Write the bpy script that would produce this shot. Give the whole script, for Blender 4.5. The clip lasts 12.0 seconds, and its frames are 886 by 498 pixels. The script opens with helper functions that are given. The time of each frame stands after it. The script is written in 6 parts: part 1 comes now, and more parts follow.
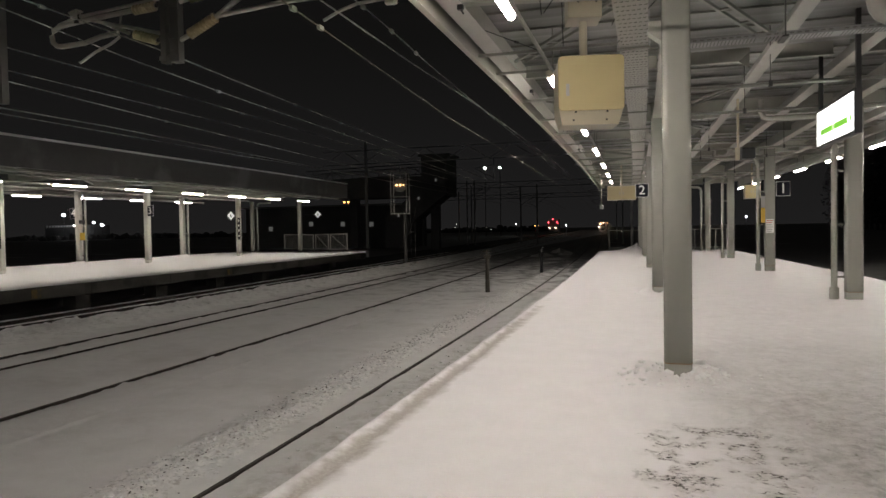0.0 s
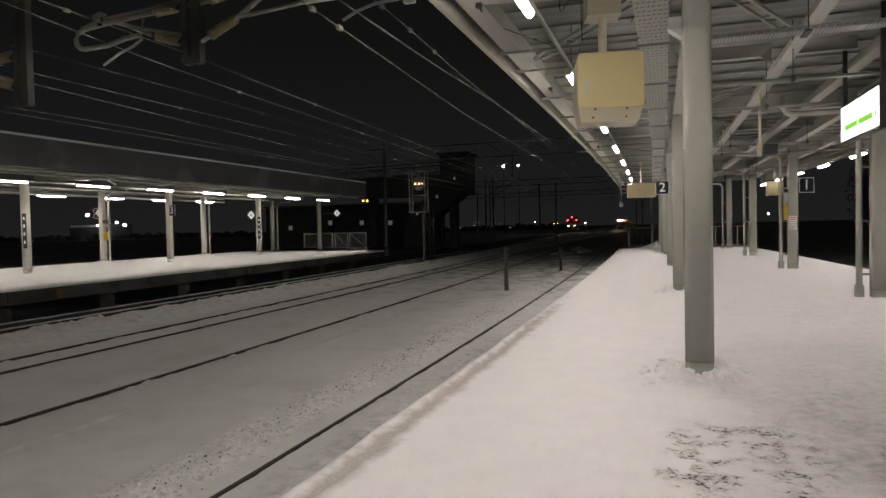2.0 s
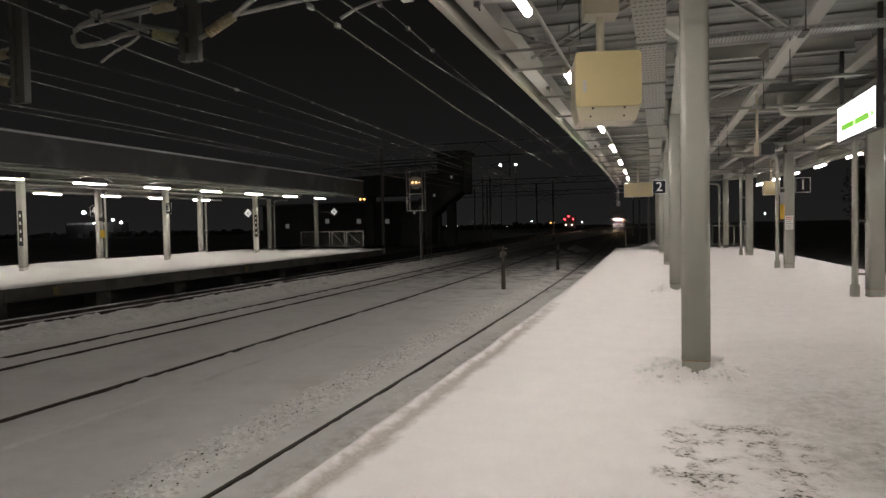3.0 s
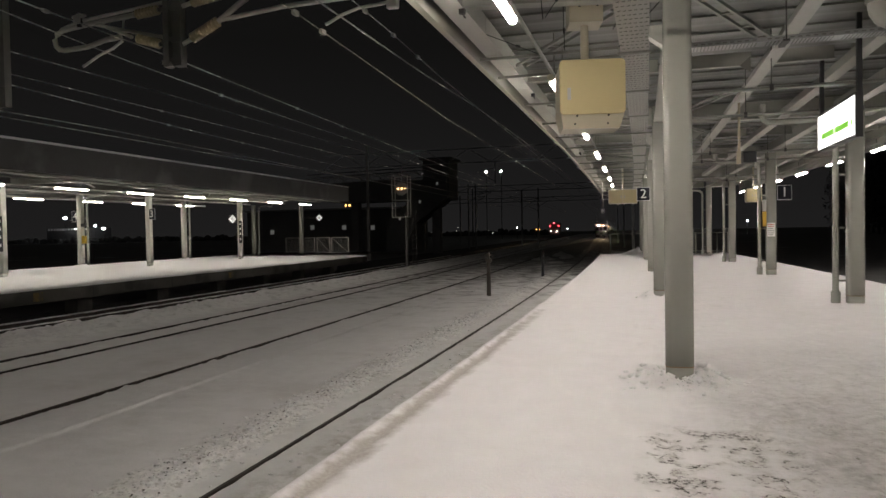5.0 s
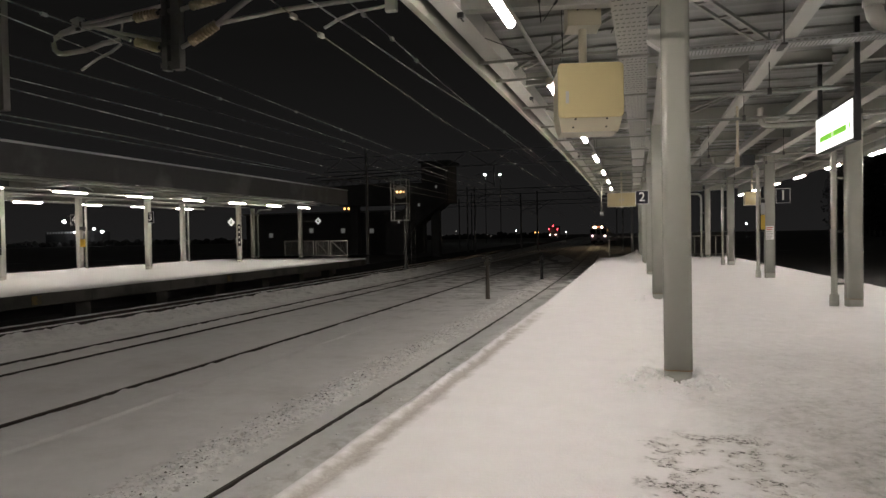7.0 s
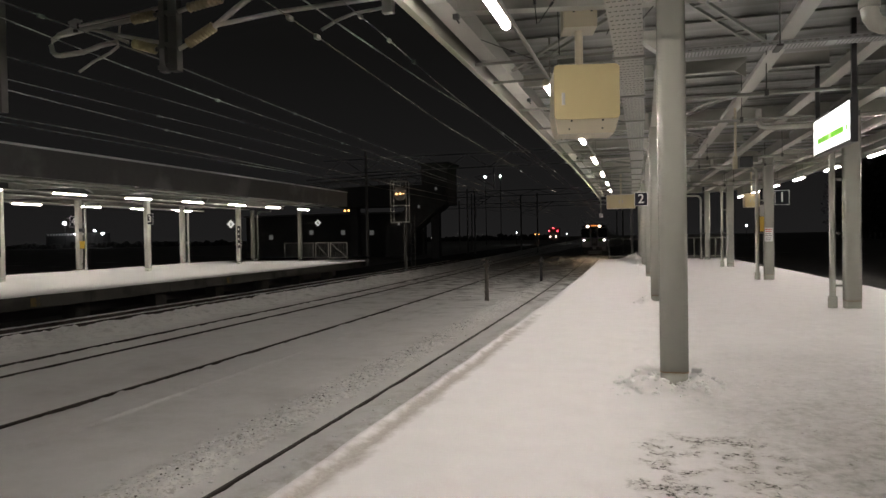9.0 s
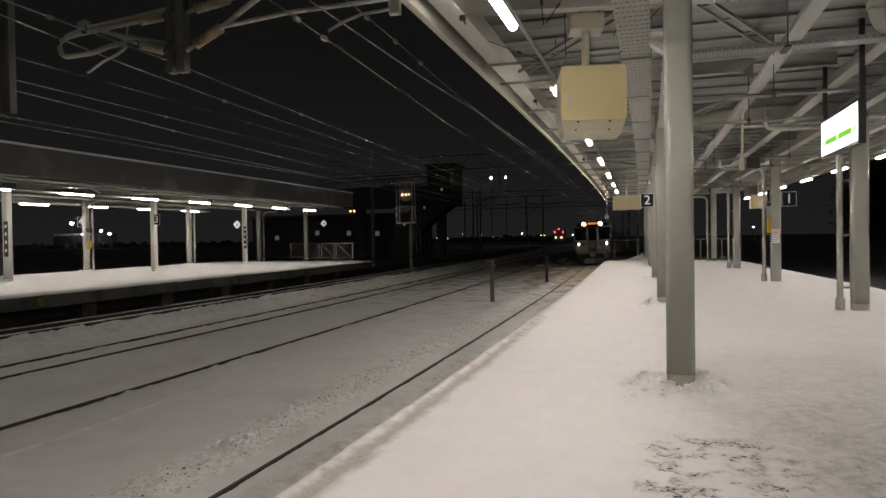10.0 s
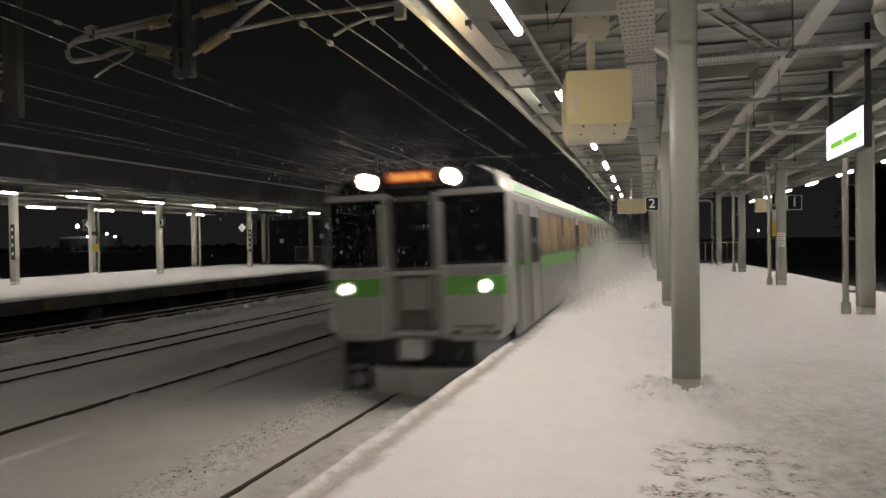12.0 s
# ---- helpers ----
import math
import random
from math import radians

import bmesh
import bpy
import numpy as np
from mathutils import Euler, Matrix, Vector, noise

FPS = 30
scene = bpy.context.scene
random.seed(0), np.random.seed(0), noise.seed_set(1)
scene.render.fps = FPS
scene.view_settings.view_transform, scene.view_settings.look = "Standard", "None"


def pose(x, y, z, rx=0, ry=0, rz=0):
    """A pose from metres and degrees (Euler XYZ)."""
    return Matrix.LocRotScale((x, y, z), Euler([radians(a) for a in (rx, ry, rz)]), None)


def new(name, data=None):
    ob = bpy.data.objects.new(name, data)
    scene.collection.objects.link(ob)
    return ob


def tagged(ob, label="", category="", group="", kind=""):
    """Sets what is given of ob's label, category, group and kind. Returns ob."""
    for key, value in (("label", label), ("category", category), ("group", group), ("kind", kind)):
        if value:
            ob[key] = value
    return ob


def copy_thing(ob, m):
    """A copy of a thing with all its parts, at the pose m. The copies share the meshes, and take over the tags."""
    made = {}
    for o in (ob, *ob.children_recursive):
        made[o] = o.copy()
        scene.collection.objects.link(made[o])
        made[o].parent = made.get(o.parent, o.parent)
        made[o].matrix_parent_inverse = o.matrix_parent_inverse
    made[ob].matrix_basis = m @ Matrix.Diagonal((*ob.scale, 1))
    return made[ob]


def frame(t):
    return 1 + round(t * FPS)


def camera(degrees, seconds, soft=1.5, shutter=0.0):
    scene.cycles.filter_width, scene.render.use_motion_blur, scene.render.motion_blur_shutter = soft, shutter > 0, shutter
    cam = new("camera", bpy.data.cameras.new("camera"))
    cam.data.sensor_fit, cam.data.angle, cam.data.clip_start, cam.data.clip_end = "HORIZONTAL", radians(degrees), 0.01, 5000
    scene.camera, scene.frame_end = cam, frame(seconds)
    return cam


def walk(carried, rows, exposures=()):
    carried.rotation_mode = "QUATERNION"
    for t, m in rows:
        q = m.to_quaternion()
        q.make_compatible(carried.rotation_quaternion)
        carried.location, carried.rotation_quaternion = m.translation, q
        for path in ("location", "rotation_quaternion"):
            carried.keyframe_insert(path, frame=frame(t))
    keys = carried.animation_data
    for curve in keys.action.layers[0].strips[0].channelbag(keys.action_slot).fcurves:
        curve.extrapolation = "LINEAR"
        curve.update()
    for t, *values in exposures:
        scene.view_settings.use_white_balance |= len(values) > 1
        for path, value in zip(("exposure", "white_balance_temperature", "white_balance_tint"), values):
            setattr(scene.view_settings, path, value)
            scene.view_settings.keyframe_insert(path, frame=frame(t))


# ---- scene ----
cam = camera(65.4, 12.0, 1.5, 0.6)
PATH = [
    (0, 0.000, -0.000, 1.534, 16.910, 1.711, 1.040),
    (0.5, -0.003, -0.003, 1.534, 17.289, 1.897, 1.056),
    (1, -0.002, -0.004, 1.535, 17.598, 2.030, 1.227),
    (1.5, -0.002, -0.018, 1.531, 17.903, 1.975, 1.283),
    (2, -0.002, -0.016, 1.535, 18.461, 1.821, 1.274),
    (2.5, -0.006, -0.019, 1.534, 18.725, 1.929, 1.177),
    (3, -0.004, -0.023, 1.531, 18.212, 1.927, 1.092),
    (5, -0.000, -0.015, 1.534, 17.005, 1.424, 0.996),
    (5.5, 0.003, -0.009, 1.536, 16.919, 1.221, 1.032),
    (6, 0.007, -0.005, 1.534, 16.820, 1.127, 1.027),
    (6.5, 0.012, 0.002, 1.536, 16.866, 1.149, 1.037),
    (7, 0.006, -0.007, 1.536, 16.922, 1.162, 1.005),
    (9, 0.048, 0.013, 1.532, 16.947, 1.003, 1.002),
    (9.5, 0.039, 0.007, 1.535, 17.224, 0.997, 0.906),
    (10, 0.041, 0.006, 1.533, 17.398, 0.927, 0.888),
    (10.5, 0.042, -0.005, 1.536, 17.501, 0.873, 0.883),
    (11, 0.043, -0.023, 1.537, 17.662, 0.798, 0.867),
    (11.5, 0.038, -0.006, 1.540, 17.724, 0.713, 0.884),
    (12, 0.037, -0.017, 1.543, 17.752, 0.668, 0.849),
]
# x, y, z, then the turn to the left, the tilt downwards and the lean
walk(cam, [(t, pose(x, y, z, 90 - tilt, 0, turn) @ pose(0, 0, 0, 0, 0, -lean))
           for t, x, y, z, turn, tilt, lean in PATH],
     [(0, 0.0), (11.2, 0.0), (11.6, -0.05), (12, -0.12)])

# ---- night sky and light ----
TUBE_LIGHT = 130.0
world = bpy.data.worlds.new("night")
world.use_nodes = True
scene.world = world
wn = world.node_tree
wn.nodes["Background"].inputs[1].default_value = 1.0
w_geo = wn.nodes.new("ShaderNodeTexCoord")
w_sep = wn.nodes.new("ShaderNodeSeparateXYZ")
w_ramp = wn.nodes.new("ShaderNodeValToRGB")
wn.links.new(w_geo.outputs["Generated"], w_sep.inputs[0])
wn.links.new(w_sep.outputs["Z"], w_ramp.inputs[0])
w_ramp.color_ramp.elements[0].position, w_ramp.color_ramp.elements[0].color = 0.0, (0.0125, 0.0120, 0.0120, 1)
w_ramp.color_ramp.elements[1].position, w_ramp.color_ramp.elements[1].color = 0.26, (0.0058, 0.0056, 0.0053, 1)
wn.links.new(w_ramp.outputs[0], wn.nodes["Background"].inputs[0])


# ---- materials ----
def paint(name, colour, rough=0.5, metal=0.0, vary=0.15, grain=14.0, bump=0.1, stain=None, stain_scale=0.8,
          stain_at=0.55, glow=0.0, each=0.0, coat=0.0, stretch=(1, 1, 1)):
    """A surface with fine grain, a larger mottling and, if asked, stains of a second colour."""
    m = bpy.data.materials.new(name)
    m.use_nodes = True
    nt = m.node_tree
    b = nt.nodes["Principled BSDF"]
    b.inputs["Roughness"].default_value, b.inputs["Metallic"].default_value = rough, metal
    b.inputs["Coat Weight"].default_value = coat
    tc = nt.nodes.new("ShaderNodeTexCoord")
    mp = nt.nodes.new("ShaderNodeMapping")
    mp.inputs["Scale"].default_value = stretch
    nt.links.new(tc.outputs["Object"], mp.inputs[0])

    def noise_node(scale, detail=4.0):
        n = nt.nodes.new("ShaderNodeTexNoise")
        n.inputs["Scale"].default_value, n.inputs["Detail"].default_value = scale, detail
        nt.links.new(mp.outputs[0], n.inputs["Vector"])
        return n

    def mix(a, b_, fac, kind="MIX"):
        n = nt.nodes.new("ShaderNodeMix")
        n.data_type, n.blend_type = "RGBA", kind
        for sock, v in ((n.inputs[6], a), (n.inputs[7], b_), (n.inputs[0], fac)):
            if isinstance(v, (int, float)):
                sock.default_value = v
            elif isinstance(v, tuple):
                sock.default_value = (*v, 1)
            else:
                nt.links.new(v, sock)
        return n.outputs[2]

    fine, broad = noise_node(grain), noise_node(grain * 0.11, 3)
    dark = tuple(c * (1 - vary) for c in colour)
    light = tuple(min(1, c * (1 + vary)) for c in colour)
    col = mix(dark, light, fine.outputs["Fac"])
    col = mix(col, tuple(c * (1 - vary * 1.2) for c in colour), broad.outputs["Fac"])
    if stain:
        sn = noise_node(stain_scale, 6)
        rp = nt.nodes.new("ShaderNodeValToRGB")
        rp.color_ramp.elements[0].position, rp.color_ramp.elements[1].position = stain_at, stain_at + 0.12
        nt.links.new(sn.outputs["Fac"], rp.inputs[0])
        col = mix(col, stain, rp.outputs[0])
    if each:
        oi = nt.nodes.new("ShaderNodeObjectInfo")
        col = mix(col, tuple(c * (1 - each) for c in colour), oi.outputs["Random"])
    nt.links.new(col, b.inputs["Base Color"])
    if bump:
        bp = nt.nodes.new("ShaderNodeBump")
        bp.inputs["Strength"].default_value, bp.inputs["Distance"].default_value = bump, 0.02
        nt.links.new(fine.outputs["Fac"], bp.inputs["Height"])
        nt.links.new(bp.outputs[0], b.inputs["Normal"])
    if glow:
        b.inputs["Emission Color"].default_value = (*colour, 1)
        b.inputs["Emission Strength"].default_value = glow
    return m


def lamp_glow(name, colour, strength):
    m = bpy.data.materials.new(name)
    m.use_nodes = True
    b = m.node_tree.nodes["Principled BSDF"]
    b.inputs["Base Color"].default_value = (0.8, 0.8, 0.8, 1)
    b.inputs["Emission Color"].default_value = (*colour, 1)
    b.inputs["Emission Strength"].default_value = strength
    return m


def snow_material(name, trodden):
    """Snow; on the platform a trodden stretch turns grey and lumpy, with a few bare spots of asphalt."""
    m = bpy.data.materials.new(name)
    m.use_nodes = True
    nt = m.node_tree
    b = nt.nodes["Principled BSDF"]
    b.inputs["Roughness"].default_value = 0.75
    b.inputs["Specular IOR Level"].default_value = 0.25
    tc = nt.nodes.new("ShaderNodeTexCoord")

    def noise_node(scale, detail=5.0):
        n = nt.nodes.new("ShaderNodeTexNoise")
        n.inputs["Scale"].default_value, n.inputs["Detail"].default_value, n.inputs["Roughness"].default_value = scale, detail, 0.62
        nt.links.new(tc.outputs["Object"], n.inputs["Vector"])
        return n.outputs["Fac"]

    def ramp(src, p0, p1, c0=0.0, c1=1.0):
        r = nt.nodes.new("ShaderNodeMapRange")
        for i, v in enumerate((p0, p1, c0, c1)):
            r.inputs[i + 1].default_value = v
        nt.links.new(src, r.inputs[0])
        return r.outputs[0]

    def math_node(op, a, c):
        n = nt.nodes.new("ShaderNodeMath")
        n.operation = op
        for sock, v in zip(n.inputs, (a, c)):
            if isinstance(v, (int, float)):
                sock.default_value = v
            else:
                nt.links.new(v, sock)
        return n.outputs[0]

    def mix(a, c, fac):
        n = nt.nodes.new("ShaderNodeMix")
        n.data_type = "RGBA"
        for sock, v in ((n.inputs[6], a), (n.inputs[7], c), (n.inputs[0], fac)):
            if isinstance(v, tuple):
                sock.default_value = (*v, 1)
            else:
                nt.links.new(v, sock)
        return n.outputs[2]

    col = mix((0.77, 0.75, 0.755), (0.875, 0.855, 0.86), noise_node(3.0)) if trodden else mix((0.62, 0.61, 0.60), (0.76, 0.755, 0.75), noise_node(3.0))
    fine = noise_node(38.0, 3)
    height = math_node("MULTIPLY", fine, 0.35)
    if trodden:
        sp = nt.nodes.new("ShaderNodeSeparateXYZ")
        nt.links.new(tc.outputs["Object"], sp.inputs[0])
        across = math_node("ADD", sp.outputs["X"], ramp(noise_node(0.9), 0.0, 1.0, -0.9, 0.9))
        along = math_node("ADD", sp.outputs["Y"], ramp(noise_node(0.7), 0.0, 1.0, -1.6, 1.6))
        where = math_node("MULTIPLY", ramp(across, 0.0, 1.3), ramp(along, 10.5, 5.2))
        scuff = math_node("MULTIPLY", ramp(noise_node(2.2, 3), 0.42, 0.66), ramp(noise_node(11.0, 3), 0.38, 0.62, 0.1, 1.0))
        col = mix(col, (0.56, 0.55, 0.54), math_node("MULTIPLY", scuff, math_node("MULTIPLY", ramp(across, -1.2, 0.3), 0.2)))
        height = math_node("ADD", height, math_node("MULTIPLY", noise_node(5.0, 6), math_node("MULTIPLY", ramp(across, -1.9, -0.6), 0.3)))
        lumps = math_node("MULTIPLY", ramp(noise_node(10.0, 3), 0.38, 0.62), ramp(noise_node(3.5, 4), 0.36, 0.60, 0.35, 1.0))
        flecks = math_node("MULTIPLY", where, ramp(noise_node(21.0, 4), 0.61, 0.70, 0.0, 0.7))
        grey = math_node("MULTIPLY", where, ramp(lumps, 0, 1, 0.60, 1.0))
        col = mix(col, (0.34, 0.335, 0.315), grey)
        col = mix(col, (0.17, 0.155, 0.13), flecks)
        bare_where = math_node("MULTIPLY", math_node("MULTIPLY", ramp(sp.outputs["X"], -0.15, 0.15), ramp(sp.outputs["X"], 1.0, 0.6)),
                               math_node("MULTIPLY", ramp(sp.outputs["Y"], 3.9, 4.3), ramp(sp.outputs["Y"], 5.6, 5.1)))
        ridge = math_node("ABSOLUTE", math_node("SUBTRACT", noise_node(9.0, 8), 0.5), 0.0)
        bare = math_node("MULTIPLY", ramp(bare_where, 0.0, 0.5), math_node("MULTIPLY", ramp(ridge, 0.050, 0.026), ramp(noise_node(24.0, 6), 0.44, 0.54)))
        clump = noise_node(3.6, 4)
        bare = math_node("MULTIPLY", bare, ramp(clump, 0.505, 0.57))
        halo = math_node("MULTIPLY", math_node("MULTIPLY", ramp(bare_where, 0.0, 0.5), ramp(clump, 0.44, 0.58)), ramp(noise_node(13.0, 8), 0.38, 0.62, 0.0, 0.8))
        col = mix(col, (0.42, 0.40, 0.37), halo)
        col = mix(col, (0.05, 0.042, 0.035), bare)
        # grit in the worn groove along the edge, fading out further on
        bent = math_node("MULTIPLY", math_node("MULTIPLY", sp.outputs["Y"], sp.outputs["Y"]), 0.00059)
        groove = math_node("ADD", math_node("ADD", sp.outputs["X"], bent), ramp(noise_node(4.0, 3), 0.2, 0.8, -0.06, 0.06))
        grit = math_node("MULTIPLY", ramp(groove, -2.10, -2.03), ramp(groove, -1.85, -1.96))
        fade = math_node("MULTIPLY", ramp(math_node("ADD", sp.outputs["Y"], ramp(noise_node(2.6, 4), 0.2, 0.8, -3.0, 3.0)), 14.5, 10.0), ramp(noise_node(40.0, 4), 0.25, 0.60, 0.7, 1.0))
        col = mix(col, (0.40, 0.37, 0.335), math_node("MULTIPLY", grit, math_node("MULTIPLY", fade, 0.9)))
        height = math_node("ADD", height, math_node("MULTIPLY", lumps, math_node("MULTIPLY", where, 0.55)))
    else:
        col = mix(col, (0.50, 0.48, 0.45), ramp(noise_node(0.7, 7), 0.52, 0.78, 0.0, 0.6))
        sp = nt.nodes.new("ShaderNodeSeparateXYZ")
        nt.links.new(tc.outputs["Object"], sp.inputs[0])
        side = ramp(math_node("ADD", sp.outputs["X"], ramp(noise_node(1.4), 0.2, 0.8, -0.35, 0.35)), -3.95, -3.55)
        bank = math_node("MULTIPLY", ramp(sp.outputs["X"], -13.6, -14.3), ramp(noise_node(5.0, 8), 0.56, 0.66, 0.0, 0.55))
        crumbs = math_node("MULTIPLY", side, ramp(noise_node(7.0, 9), 0.42, 0.66, 0.0, 0.75))
        bent = math_node("ADD", math_node("ADD", sp.outputs["X"], math_node("MULTIPLY", math_node("MULTIPLY", sp.outputs["Y"], sp.outputs["Y"]), 0.00056)), ramp(noise_node(2.5, 4), 0.2, 0.8, -0.2, 0.2))
        heaped = math_node("MULTIPLY", math_node("MULTIPLY", ramp(bent, -5.25, -5.12), ramp(bent, -4.30, -4.45)), ramp(sp.outputs["Y"], 40.0, 22.0))
        col = mix(col, (0.82, 0.81, 0.79), math_node("MULTIPLY", heaped, ramp(noise_node(9.0, 6), 0.44, 0.60, 0.0, 0.9)))
        col = mix(col, (0.40, 0.38, 0.35), math_node("MULTIPLY", heaped, ramp(noise_node(16.0, 8), 0.55, 0.62, 0.0, 0.6)))
        col = mix(col, (0.07, 0.06, 0.05), math_node("MULTIPLY", heaped, math_node("MULTIPLY", ramp(noise_node(26.0, 6), 0.60, 0.65), ramp(noise_node(2.2, 4), 0.44, 0.56))))
        col = mix(col, (0.44, 0.42, 0.38), crumbs)
        # grows darker down the line: fading lamplight put into the snow colour, in patches
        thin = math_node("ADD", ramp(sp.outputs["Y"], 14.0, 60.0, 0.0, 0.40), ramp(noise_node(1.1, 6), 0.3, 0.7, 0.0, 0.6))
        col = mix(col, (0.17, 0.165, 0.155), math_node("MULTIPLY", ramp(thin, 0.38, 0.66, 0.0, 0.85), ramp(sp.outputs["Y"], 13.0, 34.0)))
        col = mix(col, (0.84, 0.835, 0.82), math_node("MULTIPLY", ramp(sp.outputs["X"], -13.2, -14.0), ramp(noise_node(3.0, 6), 0.36, 0.52, 0.2, 1.0)))
        col = mix(col, (0.40, 0.39, 0.37), bank)
        height = math_node("ADD", height, math_node("MULTIPLY", noise_node(6.0), 0.6))
        height = math_node("ADD", height, math_node("MULTIPLY", noise_node(17.0, 8), math_node("MULTIPLY", math_node("ADD", math_node("ADD", side, math_node("MULTIPLY", heaped, 2.0)), ramp(sp.outputs["X"], -13.6, -14.3)), 1.1)))
    bp = nt.nodes.new("ShaderNodeBump")
    bp.inputs["Strength"].default_value, bp.inputs["Distance"].default_value = 0.5, 0.03
    nt.links.new(height, bp.inputs["Height"])
    nt.links.new(bp.outputs[0], b.inputs["Normal"])
    nt.links.new(col, b.inputs["Base Color"])
    return m


SNOW = snow_material("platform snow", True)
YARD = paint("yard ground under thin snow", (0.26, 0.255, 0.25), 0.9, vary=0.3, grain=4, bump=0.2, stain=(0.5, 0.5, 0.5), stain_scale=0.15, stain_at=0.6)
# darker than the near slab; on the piers this darkness is painted shade
DARK_CONCRETE = paint("dark slab and pier concrete", (0.075, 0.072, 0.062), 0.85, vary=0.25, grain=10, bump=0.25, stain=(0.035, 0.034, 0.03), stain_scale=0.7, stain_at=0.5)
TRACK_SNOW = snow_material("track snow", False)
ROOF_SNOW = paint("drift snow", (0.80, 0.80, 0.79), 0.8, vary=0.05, bump=0.3)
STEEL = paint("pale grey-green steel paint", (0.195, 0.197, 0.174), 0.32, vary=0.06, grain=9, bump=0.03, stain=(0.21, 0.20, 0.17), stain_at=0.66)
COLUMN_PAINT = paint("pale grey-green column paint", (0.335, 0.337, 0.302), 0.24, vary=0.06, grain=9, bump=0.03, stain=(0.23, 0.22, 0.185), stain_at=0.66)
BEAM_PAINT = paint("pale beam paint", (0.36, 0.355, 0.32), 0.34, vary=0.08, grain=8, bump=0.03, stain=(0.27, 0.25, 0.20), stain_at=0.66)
# lighter copy of the column paint, in place of stronger lamplight there
FAR_COLUMN_LIT = paint("column paint lightened for the far platform", (0.50, 0.505, 0.46), 0.30, vary=0.06, grain=9, bump=0.03, stain=(0.36, 0.34, 0.27), stain_at=0.66)
WHITE_STEEL = paint("off-white steel paint", (0.33, 0.325, 0.295), 0.38, vary=0.07, grain=8, bump=0.03, stain=(0.24, 0.22, 0.18), stain_at=0.64)
GALV = paint("galvanised sheet", (0.34, 0.345, 0.345), 0.42, 0.35, vary=0.14, grain=22, bump=0.04)
DECK = paint("roof deck sheet", (0.185, 0.188, 0.18), 0.34, 0.45, vary=0.10, grain=6, bump=0.02, stain=(0.15, 0.15, 0.145), stain_at=0.6)
DARK_STEEL = paint("weathered dark steel", (0.09, 0.088, 0.085), 0.6, 0.3, vary=0.25)
MAST_STEEL = paint("zinc-grey mast steel", (0.17, 0.168, 0.16), 0.55, 0.3, vary=0.25)
RAIL = paint("rusty rail steel", (0.045, 0.034, 0.027), 0.55, 0.4, vary=0.3, grain=30)
CONCRETE = paint("weathered concrete", (0.15, 0.145, 0.125), 0.85, vary=0.22, grain=12, bump=0.25, stain=(0.08, 0.077, 0.068), stain_scale=0.6, stain_at=0.5)
FASCIA_DARK = paint("dark grey canopy fascia", (0.11, 0.11, 0.112), 0.6, vary=0.2, grain=5, bump=0.05, stain=(0.17, 0.17, 0.17), stain_scale=0.5)
CREAM = paint("cream enamel", (0.385, 0.325, 0.17), 0.38, vary=0.05, grain=7, bump=0.02)
CREAM_SIDE = paint("pale cream enamel", (0.43, 0.39, 0.29), 0.4, vary=0.05, grain=7, bump=0.02)
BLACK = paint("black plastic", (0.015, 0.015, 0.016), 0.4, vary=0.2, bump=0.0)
BLACK_WALL = paint("dark cladding", (0.17, 0.17, 0.17), 0.8, vary=0.3, grain=3)
NAVY = paint("navy sign board", (0.013, 0.014, 0.021), 0.65, vary=0.1, bump=0.0)
SIGN_WHITE = paint("white sign paint", (0.78, 0.78, 0.77), 0.5, vary=0.03, bump=0.0)
FADED = paint("faded yellow paint", (0.14, 0.10, 0.028), 0.8, vary=0.3, stain=(0.06, 0.055, 0.04), stain_scale=5, stain_at=0.5)
YELLOW = paint("yellow paint", (0.55, 0.36, 0.04), 0.5, vary=0.15)
RIMED = paint("galvanised tube with rime", (0.66, 0.65, 0.60), 0.45, 0.1, vary=0.25, grain=6)
PORCELAIN = paint("brown-grey porcelain", (0.50, 0.43, 0.27), 0.3, vary=0.12, bump=0.0)
WIRE = paint("bare wire with rime", (0.50, 0.50, 0.48), 0.6, 0.0, vary=0.4, grain=3, bump=0.0)
WOOD = paint("weathered timber post", (0.11, 0.097, 0.08), 0.85, vary=0.3, grain=25, bump=0.3)
STONE = paint("ballast stone", (0.10, 0.092, 0.085), 0.9, vary=0.4, grain=30)
TUBE = lamp_glow("fluorescent tube", (1.0, 0.905, 0.82), TUBE_LIGHT)
# far platform tubes, set slightly weaker than the near ones
TUBE_FAR = lamp_glow("weaker fluorescent tube", (1.0, 0.90, 0.80), TUBE_LIGHT * 0.92)
SIGN_LIT = lamp_glow("lit sign face", (1.0, 1.0, 0.97), 2.2)
SIGN_GREEN = lamp_glow("lit green band", (0.20, 0.62, 0.03), 0.75)
SIGN_GREEN.node_tree.nodes["Principled BSDF"].inputs["Base Color"].default_value = (0.10, 0.30, 0.02, 1)
SIGN_PALE = lamp_glow("pale mark on the green band", (0.50, 0.85, 0.22), 0.95)
# faint glow added so the white marker face stands out
MARKER_GLOW = lamp_glow("stop marker face with added glow", (0.85, 0.85, 0.82), 0.42)
SIGN_GREY = lamp_glow("print on the lit face", (0.35, 0.36, 0.35), 0.8)
INK = paint("black print", (0.02, 0.02, 0.02), 0.6, vary=0.0, bump=0.0)

